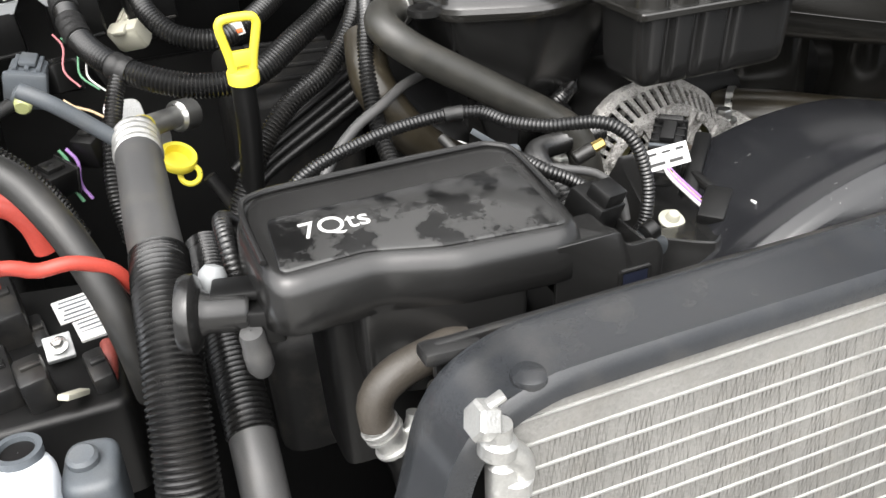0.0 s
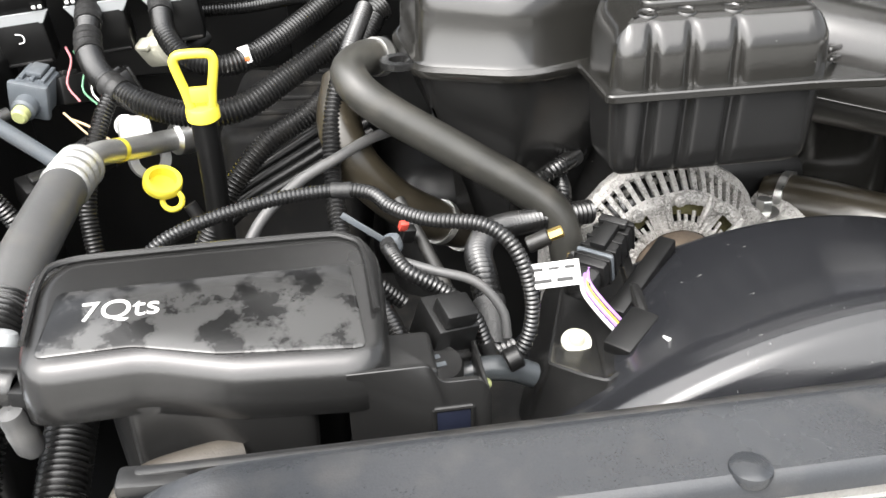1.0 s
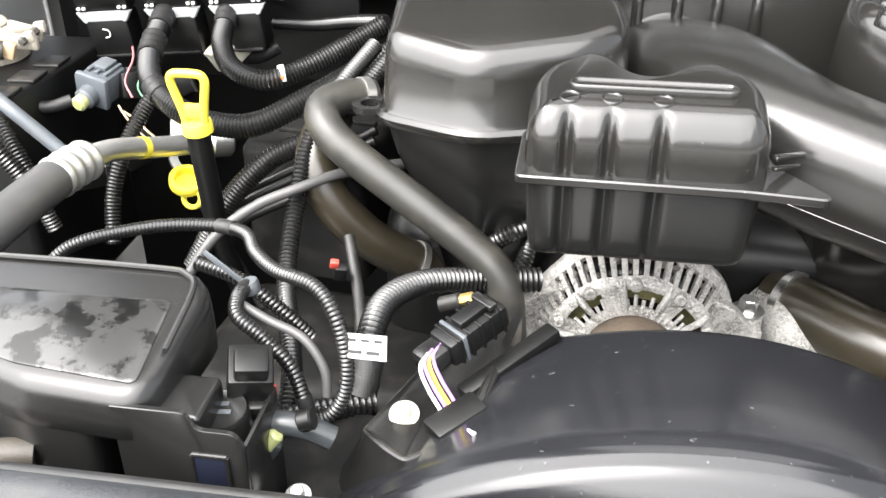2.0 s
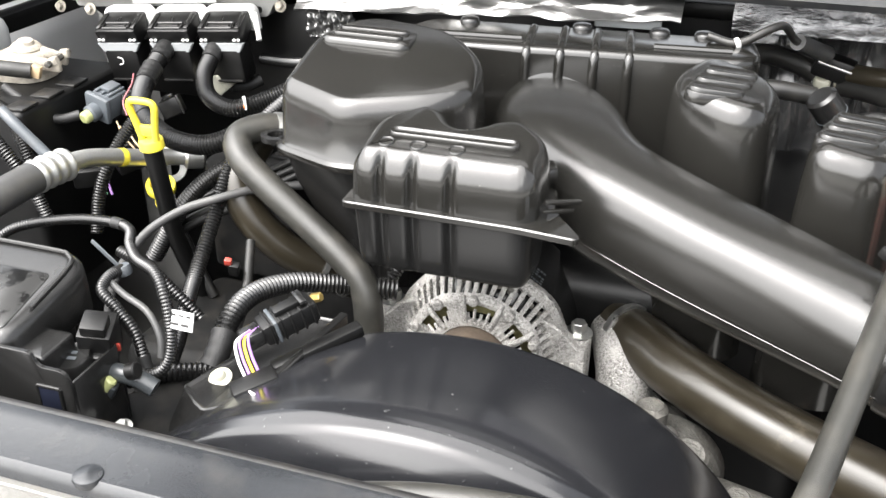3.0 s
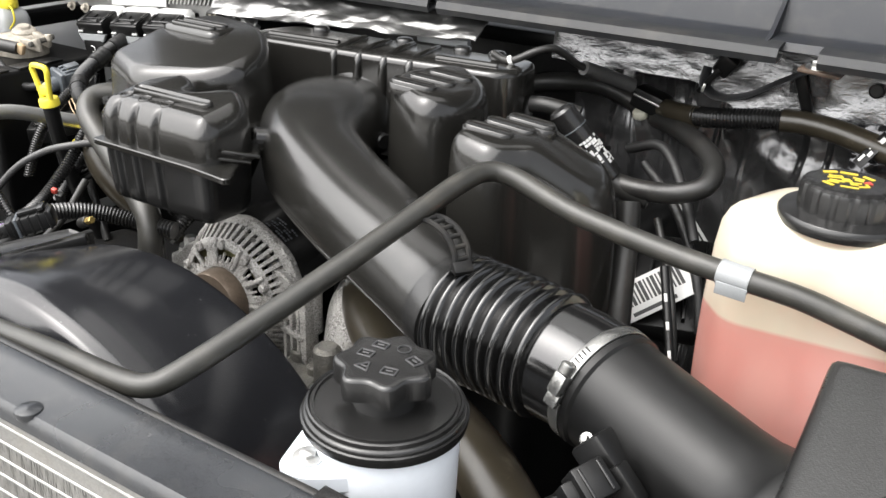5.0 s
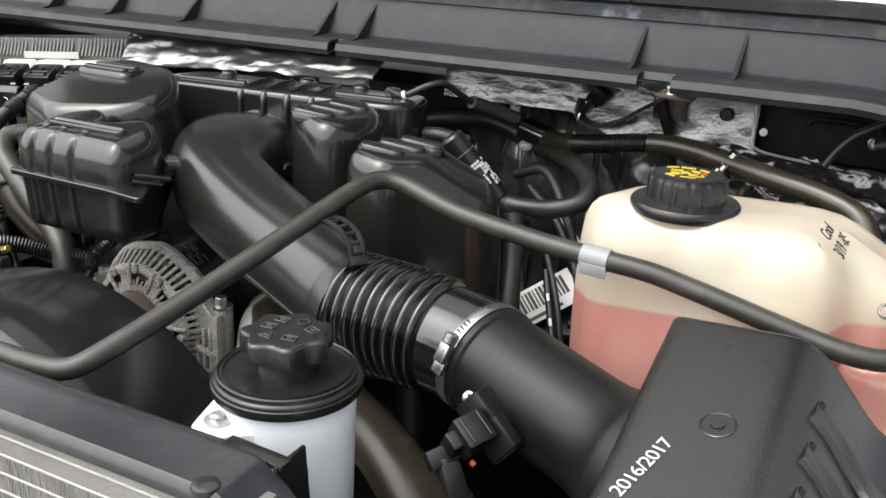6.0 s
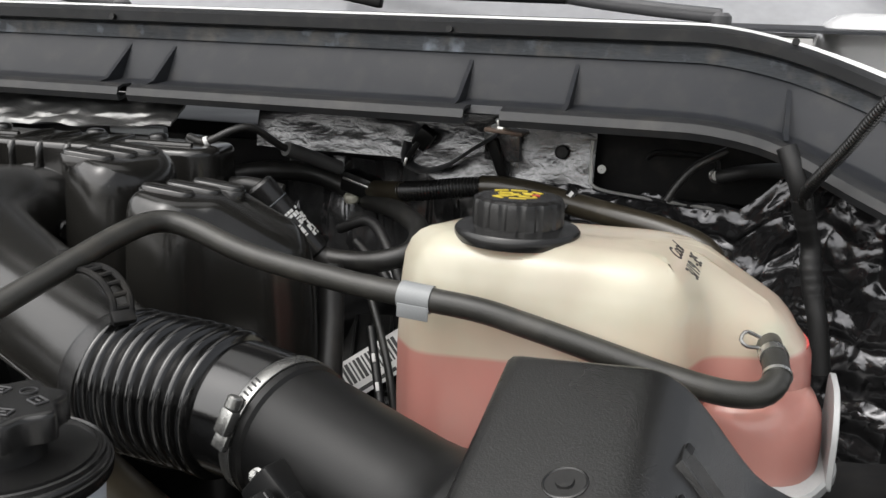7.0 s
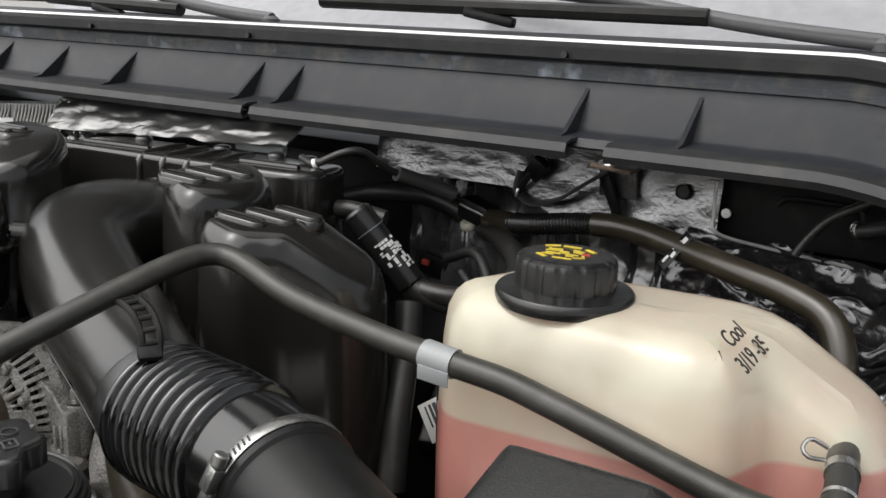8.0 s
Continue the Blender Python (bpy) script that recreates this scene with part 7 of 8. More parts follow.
hex_bolt("nut", (-0.613, 0.342, 0.988), (0, -0.5, 1), 0.004, pdb, STEEL)
part("white_strip", box(bmesh.new(), pose(-0.588, 0.350, 0.985, 20, 0, 8), (0.022, 0.007, 0.004), 0.001), WHITE, pdb)
part("cream_stick", box(bmesh.new(), pose(-0.607, 0.287, 0.985, 0, 30, 60), (0.026, 0.008, 0.004), 0.001), CREAM, pdb, "cream plastic stick")
hose("red_cloth_lead", [(-0.582, 0.330, 0.988), (-0.583, 0.318, 0.984), (-0.586, 0.305, 0.972), (-0.592, 0.295, 0.95)], 0.0052, material("faded_red_tape", (0.16, 0.03, 0.022), 0.6, vary=0.4, grain=500, bump=0.2), "faded red taped lead", "cable")
washer = thing("washer_filler", (-0.63, 0.2, 0.90), "white plastic washer filler neck", "reservoir")
bm = bmesh.new()
loft(bm, [(-0.70, 0.17), (-0.622, 0.17), (-0.618, 0.235), (-0.70, 0.245)], edge(0.86, 0.998, 0.010), 0.02)
part("body", bm, RESERV, washer)
bm = bmesh.new()
lathe(bm, [(0.0135, 0), (0.0135, 0.006), (0.010, 0.006), (0.009, 0.0)], pose(-0.637, 0.226, 0.997), 22, False)
part("neck", bm, GREYPL, washer)
bm = bmesh.new()
lathe(bm, [(0.0095, 0.001), (0.0003, 0.001)], pose(-0.637, 0.226, 0.999), 22, False)
part("opening", bm, BLACK, washer)
brk = thing("grey_bracket", (-0.605, 0.22, 0.93), "dusty grey plastic bracket", "bracket")
bm = bmesh.new()
loft(bm, [(-0.622, 0.20), (-0.590, 0.195), (-0.585, 0.24), (-0.615, 0.245)], edge(0.94, 0.985, 0.006), 0.012)
rod(bm, (-0.606, 0.222, 0.98), (-0.606, 0.220, 0.992), 0.009, 16, 0.002)
part("body", bm, GREYPL, brk)
hose("silver_pipe", [(-0.60, 0.455, 1.127), (-0.581, 0.45, 1.115), (-0.551, 0.45, 1.087), (-0.535, 0.45, 1.07)], 0.0058, GREYPL, "dull grey metal pipe beside the loom", "pipe")
gcon = thing("grey_connector", (-0.595, 0.61, 1.05), "grey plastic connector with a cream seal", "connector")
mg = pose(-0.600, 0.622, 1.080, 8, 12, -10)
part("body", box(bmesh.new(), mg, (0.031, 0.036, 0.029), 0.004), GREYPL, gcon)
part("collar", box(bmesh.new(), mg @ pose(0, -0.016, 0), (0.036, 0.009, 0.034), 0.004), GREYPL, gcon)
for k in (-1, 0, 1):
    part("rib", box(bmesh.new(), mg @ pose(0.0095 * k, 0.004, 0.0155), (0.004, 0.026, 0.004), 0.001), GREYPL, gcon)
part("latch", box(bmesh.new(), mg @ pose(0, 0.006, 0.0180), (0.014, 0.020, 0.005), 0.0015), GREYPL, gcon)
part("neck", rod(bmesh.new(), mg @ Vector((0, -0.018, -0.002)), mg @ Vector((0, -0.032, -0.003)), 0.0105, 18, 0.002), GREYPL, gcon)
part("seal", rod(bmesh.new(), mg @ Vector((0, -0.030, -0.003)), mg @ Vector((0, -0.041, -0.004)), 0.0075, 18, 0.002), GREENPL, gcon, "pale yellow green seal")
wire("connector_lead", [(-0.617, 0.589, 1.073), (-0.640, 0.575, 1.070), (-0.67, 0.57, 1.085), (-0.71, 0.58, 1.10)], 0.006, "lead to the grey connector", "smooth", TAPE)
wire("left_loom", [(-0.615, 0.50, 1.03), (-0.635, 0.51, 1.06), (-0.665, 0.53, 1.09), (-0.71, 0.54, 1.10)], 0.0075, "corrugated loom by the battery")
wire("left_loom", [(-0.585, 0.47, 1.00), (-0.60, 0.47, 1.04), (-0.625, 0.47, 1.075), (-0.66, 0.48, 1.10)], 0.0075, "corrugated loom by the battery")
ccon = thing("cream_connector", (-0.500, 0.708, 1.07), "cream plastic box connector under the looms", "connector")
mc_ = pose(-0.500, 0.708, 1.088, 28, -12, -38)
part("body", box(bmesh.new(), mc_, (0.030, 0.038, 0.024), 0.004), CREAM, ccon)
part("shoulder", box(bmesh.new(), mc_ @ pose(0, -0.010, 0.002), (0.034, 0.015, 0.026), 0.003), CREAM, ccon)
for k in (-1, 0, 1):
    part("rib", box(bmesh.new(), mc_ @ pose(0.008 * k, 0.008, 0.0125), (0.003, 0.018, 0.003), 0.0008), CREAM, ccon)
part("latch", box(bmesh.new(), mc_ @ pose(0, -0.016, 0.0145), (0.014, 0.012, 0.005), 0.0015), CREAM, ccon)
part("cable_end", tube([(-0.490, 0.722, 1.080), (-0.477, 0.735, 1.077), (-0.462, 0.750, 1.083)], 0.008, 12), TAPE, ccon, "taped black cable end")
battery = thing("battery", (-0.71, 0.62, 0.92), "black truck battery with a pale terminal clamp", "battery")
bm = bmesh.new()
loft(bm, [(-0.80, 0.52), (-0.640, 0.52), (-0.640, 0.72), (-0.80, 0.72)], edge(0.86, 1.095, 0.006), 0.01)
part("case", bm, BLACK, battery)
bm = bmesh.new()
loft(bm, [(-0.76, 0.60), (-0.700, 0.606), (-0.688, 0.625), (-0.690, 0.655), (-0.71, 0.672), (-0.76, 0.672)], [(1.096, 0.0), (1.110, 0.0), (1.122, 0.004), (1.127, 0.010)], 0.010)
lathe(bm, [(0.017, 0.0), (0.018, 0.010), (0.015, 0.013), (0.011, 0.014), (0.009, 0.018), (0.0003, 0.019)], pose(-0.722, 0.640, 1.122, 6, 8, 0), 24, False)
part("terminal_clamp", bm, CORRODED, battery, "corroded pale terminal clamp")
for dy, dz, L, tilt in ((-0.011, 0.0, 0.046, 4), (0.010, 0.004, 0.036, 14)):
    bm = bmesh.new()
    box(bm, pose(-0.684, 0.633 + dy, 1.118 + dz, 8, tilt, 6), (L, 0.0075, 0.015), 0.003)
    box(bm, pose(-0.668, 0.633 + dy, 1.123 + dz, 8, tilt - 20, 6), (0.012, 0.0085, 0.011), 0.003)
    part("clamp_jaw", bm, CORRODED, battery)
part("clamp_bolt", rod(bmesh.new(), (-0.672, 0.612, 1.120), (-0.670, 0.654, 1.127), 0.0042, 6, 0.001), CASTDK, battery)
part("tan_clip", box(bmesh.new(), pose(-0.680, 0.603, 1.115, 0, 20, 10), (0.012, 0.008, 0.016), 0.002), TAN, battery, "rusty orange cable ferrule")
part("cable", tube([(-0.80, 0.575, 1.120), (-0.755, 0.578, 1.124), (-0.715, 0.588, 1.120), (-0.684, 0.602, 1.115)], 0.0092, 14), RUBBER, battery, "black battery cable")
for k in range(3):
    part("cell_cap", box(bmesh.new(), pose(-0.655, 0.54 + 0.045 * k, 1.0965, 0, 0, 4), (0.026, 0.030, 0.003), 0.001), MATTE, battery)
jug2 = thing("brake_fluid_bottle", (-0.82, 0.69, 1.05), "white fluid bottle with a yellow cap strap", "reservoir")
bm = bmesh.new()
loft(bm, [(-0.848, 0.66), (-0.806, 0.66), (-0.806, 0.715), (-0.848, 0.715)], [(1.05, 0.003), (1.055, 0.0), (1.128, 0.0), (1.140, 0.004), (1.146, 0.011), (1.148, 0.013)], 0.014)
part("bottle", bm, TAPEW, jug2)
part("cap", lathe(bmesh.new(), [(0.0150, 0.0), (0.0155, 0.002), (0.0155, 0.014), (0.0140, 0.0165), (0.0003, 0.017)], pose(-0.828, 0.688, 1.147), 28, False), YELLOW, jug2, "yellow screw cap")
part("cap_strap", tube([(-0.815, 0.680, 1.152), (-0.798, 0.672, 1.154), (-0.788, 0.669, 1.146), (-0.790, 0.670, 1.132), (-0.803, 0.668, 1.118)], 0.0016, 8), YELLOW, jug2, "yellow strap")

# ---- engine control unit ----
ecu = thing("engine_control_unit", (-0.55, 0.75, 1.10), "finned aluminium engine control unit with three black plugs", "control unit")
EC = pose(-0.557, 0.746, 1.183, 0, -4.3, 3.4)
bm = bmesh.new()
loft(bm, [(-0.158, -0.012), (-0.135, -0.0135), (0.04, -0.0135), (0.075, -0.0165), (0.088, -0.028), (0.108, -0.028), (0.118, -0.0135), (0.128, -0.006), (0.143, 0.024), (-0.168, 0.024)], [(-0.045, 0.0), (-0.001, 0.0), (0.0, 0.0012)], 0.004, m=EC @ pose(0, 0, 0, 90))
part("case", bm, ECUGREY, ecu)
part("ear_hole", rod(bmesh.new(), EC @ Vector((0.098, -0.0006, -0.019)), EC @ Vector((0.098, 0.004, -0.019)), 0.0042, 16), BLACK, ecu)
fin = None
for k in range(38):
    if fin is None:
        fin = finish(box(bmesh.new(), pose(0, 0, 0), (0.0042, 0.0034, 0.0290), 0.001, 1), "cooling_fin", ECUGREY)
    if k in (12, 25):
        continue
    ob = new("cooling_fin", fin)
    ob.parent = ecu
    ob.matrix_parent_inverse = ecu.matrix_basis.inverted()
    ob.matrix_basis = EC @ pose(-0.155 + 0.0077 * k, -0.0015, 0.010, -12, 14, 0)
part("white_label", box(bmesh.new(), EC @ pose(-0.0125, -0.0065, -0.0025, -6, 0, 0), (0.116, 0.002, 0.0110), 0.0006), PAPER, ecu, "white label strip")
for cx in (-0.073, 0.0, 0.068):
    mp_ = EC @ pose(cx, 0, 0)
    pl = part("plug", box(bmesh.new(), mp_ @ pose(0, -0.032, -0.030, 24, 0, 0), (0.056, 0.050, 0.022), 0.003), BLACK, ecu)
    bm = bmesh.new()
    face = mp_ @ pose(0, -0.032, -0.030, 24, 0, 0)
    for p_, q_ in (((-0.017, -0.010), (0.017, -0.010)), ((-0.017, -0.020), (0.017, -0.020)), ((-0.017, -0.010), (-0.019, -0.020)), ((0.017, -0.010), (0.019, -0.020)), ((0, -0.010), (0, 0.000))):
        rod(bm, face @ Vector((*p_, 0.012)), face @ Vector((*q_, 0.012)), 0.0014, 6)
    part("lever", bm, SATIN, pl)
    part("slot", box(bmesh.new(), face @ pose(0, -0.015, 0.0112), (0.026, 0.005, 0.003), 0.0008), MATTE, pl)
    for s in (-1, 1):
        part("side_rib", box(bmesh.new(), face @ pose(0.024 * s, -0.006, 0.0115), (0.006, 0.030, 0.003), 0.001), SATIN, pl)
        for d in (0, 0.0055):
            part("latch_dot", box(bmesh.new(), mp_ @ pose((0.0190 + d) * s, -0.0560, -0.0420, 24, 0, 0), (0.0034, 0.003, 0.0028), 0.0006), WHITE, pl)
    bm = bmesh.new()
    loft(bm, [(-0.0300, -0.0460), (0.0300, -0.0460), (0.0225, -0.0575), (-0.0225, -0.0575)], [(0.0, 0.0), (0.004, 0.0), (0.0048, 0.0008)], 0.0015, m=mp_ @ pose(0, -0.0500, 0, 90))
    part("grey_lip", bm, LIPGREY, pl, "pale grey lip")
    part("lower_shell", box(bmesh.new(), mp_ @ pose(0, -0.036, -0.073, 6, 0, 0), (0.046, 0.034, 0.046), 0.004), BLACK, pl)
    part("shell_edge", box(bmesh.new(), mp_ @ pose(0, -0.0525, -0.0930, 6, 0, 0), (0.040, 0.003, 0.003), 0.0008), MATTE, pl)
    bm = bmesh.new()
    loft(bm, [(-0.0335, -0.0330), (-0.0330, -0.0150), (-0.0270, -0.0090), (0.0270, -0.0090), (0.0330, -0.0150), (0.0345, -0.0400), (0.0300, -0.0400), (0.0275, -0.0230), (-0.0265, -0.0230), (-0.0285, -0.0330)], [(0.0, 0.0), (0.013, 0.0), (0.016, 0.0015)], 0.003, m=mp_ @ pose(0, -0.008, 0, 90))
    part("white_frame", bm, WHITE, ecu, "white plug frame")
part("frame_leg", rod(bmesh.new(), EC @ Vector((0.103, -0.022, -0.018)), EC @ Vector((0.112, -0.040, -0.046)), 0.0032, 10), WHITE, ecu)
part("hook_mark", tube([EC @ Vector((-0.078, -0.0545, -0.064)), EC @ Vector((-0.072, -0.0545, -0.066)), EC @ Vector((-0.072, -0.0545, -0.072)), EC @ Vector((-0.077, -0.0545, -0.073))], 0.0007, 6, 0.002), WHITE, ecu)
for at in ((-0.431, 0.758, 1.177), (-0.757, 0.758, 1.150), (-0.692, 0.735, 1.157)):
    hex_bolt("bolt", at, (0, -1, 0.3), 0.0052, ecu, CORRODED, "", 1.5)
part("bracket_plate", box(bmesh.new(), pose(-0.55, 0.800, 1.10), (0.34, 0.006, 0.14), 0.002), BLACK, ecu)
foil_sheet("corner_foil", lambda u, v: Vector((-0.40 + 0.06 * u, 0.745 + wob(u * 2, v * 2, 5, 6, 0.01), 1.235 - 0.09 * v)) + Vector((0.012 * v, 0.35 * crease(u * 0.06, 3, v * 0.09, 18, 0.012, 1), 0)), FOIL, "crumpled foil beside the control unit", 40, 40)

# ---- rear right: pipes and hoses at the bulkhead ----
hose("bulkhead_hose", [(0.06, 0.80, 1.140), (0.10, 0.815, 1.150), (0.145, 0.845, 1.148), (0.185, 0.854, 1.136), (0.202, 0.852, 1.128)], 0.0118, RUBBER, "black rubber hose along the bulkhead")
valve = thing("heater_valve", (0.215, 0.83, 1.11), "black quick connector with a cream lock ring", "connector")
part("body", box(bmesh.new(), pose(0.218, 0.848, 1.139, 0, 12, -12), (0.044, 0.028, 0.026), 0.004), BLACK, valve)
for dx in (-0.010, 0.012):
    bm = bmesh.new()
    lathe(bm, [(0.008, -0.006), (0.0095, -0.004), (0.0095, 0.002), (0.008, 0.004)], pose(0.218 + dx, 0.842, 1.123, 12, 0, 0), 20)
    part("lock_ring", bm, CREAM, valve, "cream lock ring")
part("bar", box(bmesh.new(), pose(0.218, 0.832, 1.143, 0, 12, -12), (0.040, 0.003, 0.003), 0.001), STEEL, valve)
rp = thing("heater_pipe", (0.24, 0.82, 1.10), "brown black heater pipe along the bulkhead in a corrugated sleeve", "pipe")
part("brown_end", tube([(0.236, 0.842, 1.134), (0.262, 0.818, 1.139), (0.294, 0.797, 1.144)], 0.0122, 18), BROWN, rp)
part("corrugated_sleeve", loom([(0.288, 0.799, 1.144), (0.320, 0.792, 1.149), (0.358, 0.789, 1.156), (0.390, 0.789, 1.160)], 0.0118, 0.0038, 0.0016, 20), LOOM, rp)
part("smooth_pipe", tube([(0.386, 0.789, 1.160), (0.412, 0.789, 1.161), (0.445, 0.781, 1.160), (0.485, 0.765, 1.156), (0.540, 0.735, 1.152), (0.595, 0.712, 1.146), (0.632, 0.695, 1.134), (0.648, 0.678, 1.105),
                        (0.648, 0.668, 1.07), (0.645, 0.66, 1.02)], 0.0125, 18), BROWN, rp)
tg = part("tag", box(bmesh.new(), pose(0.484, 0.752, 1.156, 60, 0, -30) @ pose(0, 0, 0, 0, 0, 70), (0.040, 0.013, 0.0012), 0.0003), BLACK, rp, "black tag with worn white print")
bm = bmesh.new()
for x, y, w, h in ((-0.012, 0.002, 0.008, 0.003), (-0.004, -0.002, 0.006, 0.004), (0.006, 0.002, 0.008, 0.002), (0.013, -0.001, 0.006, 0.005), (0.002, 0.003, 0.006, 0.0015)):
    box(bm, pose(0.484, 0.752, 1.156, 60, 0, -30) @ pose(0, 0, 0, 0, 0, 70) @ pose(x, y, 0.0008), (w, h, 0.0004), 0)
part("print", bm, PAPER, rp)
hose("u_hose", [(0.230, 0.842, 1.120), (0.266, 0.808, 1.124), (0.312, 0.755, 1.126), (0.342, 0.714, 1.120), (0.344, 0.684, 1.106), (0.318, 0.671, 1.096), (0.285, 0.672, 1.091), (0.255, 0.672, 1.092), (0.235, 0.668, 1.10)], 0.0112, RUBBER,
     "black rubber hose bent in a loop")
pcv = thing("oil_filler_tube", (0.21, 0.655, 1.09), "black plastic tube with a white barcode label", "tube")
part("tube", rod(bmesh.new(), (0.190, 0.648, 1.168), (0.246, 0.670, 1.096), 0.0150, 26, 0.003), SATIN, pcv)
bm = bmesh.new()
lathe(bm, [(0.0152, 0.024), (0.0155, 0.0243), (0.0155, 0.0250), (0.0152, 0.0253)], axis_frame((0.190, 0.648, 1.168), (0.246, 0.670, 1.096)), 26, False)
part("pale_line", bm, GREYPL, pcv)
mlab = axis_frame((0.190, 0.648, 1.168), (0.246, 0.670, 1.096))
prnd = random.Random(5)
for i in range(7):
    h0 = 0.040
    while h0 < 0.078 - 0.002 * i:
        w = prnd.choice((0.0018, 0.003, 0.005, 0.007))
        if prnd.random() < 0.68:
            # label print runs round the front of the tube
            m = mlab @ Matrix.Rotation(radians(92 + 15 * i), 4, "Z") @ pose(0.01535, 0, h0 + w / 2)
            part("label_patch", box(bmesh.new(), m, (0.0005, 0.0034, w), 0), PAPER, pcv, "white label print")
        h0 += w + 0.0012
hose("filler_hose", [(0.246, 0.670, 1.096), (0.262, 0.672, 1.088), (0.29, 0.675, 1.082)], 0.0115, RUBBER, "short black hose at the filler tube")
hose("breather_pipe", [(0.135, 0.690, 1.155), (0.155, 0.692, 1.156), (0.190, 0.700, 1.150)], 0.0095, RUBBER, "short black ribbed breather hose")
cab = wire("sensor_lead", [(0.080, 0.695, 1.203), (0.108, 0.684, 1.201), (0.135, 0.694, 1.214), (0.150, 0.712, 1.215), (0.165, 0.745, 1.193), (0.182, 0.782, 1.178), (0.19, 0.80, 1.170)], 0.0042, "thin black sensor lead with a white tie", "smooth", RUBBER, "cable")
bm = bmesh.new()
lathe(bm, [(0.0044, -0.0025), (0.0056, -0.002), (0.0056, 0.002), (0.0044, 0.0025)], axis_frame((0.108, 0.684, 1.201), (0.120, 0.688, 1.206)), 14)
part("white_tie", bm, WHITE, cab, "white cable tie")
part("grey_sleeve", tube([(0.168, 0.750, 1.190), (0.185, 0.785, 1.176), (0.205, 0.812, 1.163)], 0.0085, 14), TUBEGR, cab, "grey sleeve")
hose("lower_hose", [(0.300, 0.585, 1.110), (0.308, 0.570, 1.070), (0.318, 0.545, 1.02), (0.33, 0.52, 0.96)], 0.0125, RUBBER, "dark rubber hose behind the bellows")
rodt = thing("marked_rod", (0.37, 0.50, 1.0), "thin black rod with worn white print", "rod")
part("rod", rod(bmesh.new(), (0.352, 0.560, 1.065), (0.392, 0.50, 0.985), 0.0042, 12, 0.001), BLACK, rodt)
for f in (0.3, 0.55, 0.8):
    p0 = Vector((0.352, 0.560, 1.065)).lerp(Vector((0.392, 0.50, 0.985)), f)
    part("print", box(bmesh.new(), axis_frame(p0 + Vector((0, -0.003, 0.003)), p0 + Vector((0.040, -0.063, -0.077))), (0.003, 0.0015, 0.008), 0.0003), PAPER, rodt)
module = thing("bulkhead_module", (0.32, 0.70, 0.90), "black ribbed module on the bulkhead", "module")
part("case", box(bmesh.new(), pose(0.32, 0.72, 0.965, 28, 0, 18), (0.13, 0.13, 0.03), 0.004), BLACK, module)
for k in range(6):
    part("rib", box(bmesh.new(), pose(0.32, 0.72, 0.965, 28, 0, 18) @ pose(-0.05 + 0.02 * k, 0, 0.018), (0.004, 0.11, 0.01), 0.001), BLACK, module)
wire("module_lead", [(0.300, 0.68, 1.06), (0.325, 0.655, 1.02), (0.345, 0.63, 0.985), (0.36, 0.61, 0.94)], 0.0042, "thin black lead over the label", "smooth", RUBBER, "cable")
wire("module_lead", [(0.25, 0.76, 1.09), (0.30, 0.73, 1.06), (0.345, 0.69, 1.01), (0.37, 0.66, 0.95)], 0.0055, "taped lead over the module", "smooth", TAPE, "cable")
wire("back_loom", [(0.225, 0.77, 1.10), (0.27, 0.755, 1.115), (0.31, 0.72, 1.085), (0.34, 0.69, 1.04)], 0.006, "dark taped loom behind the filler tube", "smooth", TAPE)
rconn = thing("red_lock_plug", (0.13, 0.90, 1.03), "black plug with a red lock tab", "connector")
part("body", box(bmesh.new(), pose(0.14, 0.895, 1.05, 0, 10, 0), (0.05, 0.03, 0.03), 0.004), BLACK, rconn)
part("lock", box(bmesh.new(), pose(0.129, 0.876, 1.056, 0, 10, 0), (0.010, 0.006, 0.007), 0.001), RED, rconn, "red lock tab")

# fasteners, strap and bracket on the foil
clipf = thing("foil_clip", (0.31, 0.807, 1.18), "black plastic clip through the foil", "clip")
part("clip", box(bmesh.new(), pose(0.316, 0.794, 1.208, 20, 35, 10), (0.020, 0.014, 0.026), 0.004), BLACK, clipf)
part("leg", box(bmesh.new(), pose(0.300, 0.794, 1.188, 20, 35, 10), (0.007, 0.006, 0.040), 0.002), BLACK, clipf)
part("pin", box(bmesh.new(), pose(0.296, 0.790, 1.180, 0, 15, 0), (0.003, 0.003, 0.010), 0.0008), STEEL, clipf)
strap = thing("ground_strap", (0.36, 0.792, 1.17), "flat grey braided strap under the cowl", "strap")
part("strap", sweep(bmesh.new(), curve_points([(0.295, 0.807, 1.200), (0.295, 0.800, 1.180), (0.315, 0.796, 1.171), (0.345, 0.792, 1.180), (0.375, 0.782, 1.200), (0.410, 0.767, 1.222)], 0.005), 0.0085, 12, flat=0.22), SEAL, strap)
brkt = thing("cowl_bracket", (0.42, 0.75, 1.22), "rusty cowl bracket with a bright bolt", "bracket")
part("plate", box(bmesh.new(), pose(0.425, 0.735, 1.229, 0, 4, 0), (0.040, 0.03, 0.004), 0.001), material("surface_rust", (0.065, 0.042, 0.028), 0.6, vary=0.5, grain=300, bump=0.2), brkt)
hex_bolt("bolt", (0.420, 0.732, 1.232), (0, -0.2, 1), 0.006, brkt, STEEL, "bright hexagon bolt")
part("lug", box(bmesh.new(), pose(0.405, 0.798, 1.205, 10, 0, 0), (0.040, 0.006, 0.034), 0.002), FOILDK, brkt, "bare metal lug")
part("strut", box(bmesh.new(), pose(0.402, 0.790, 1.192, 14, -18, 0), (0.012, 0.008, 0.046), 0.003), BLACK, brkt, "black pipe clip strut")
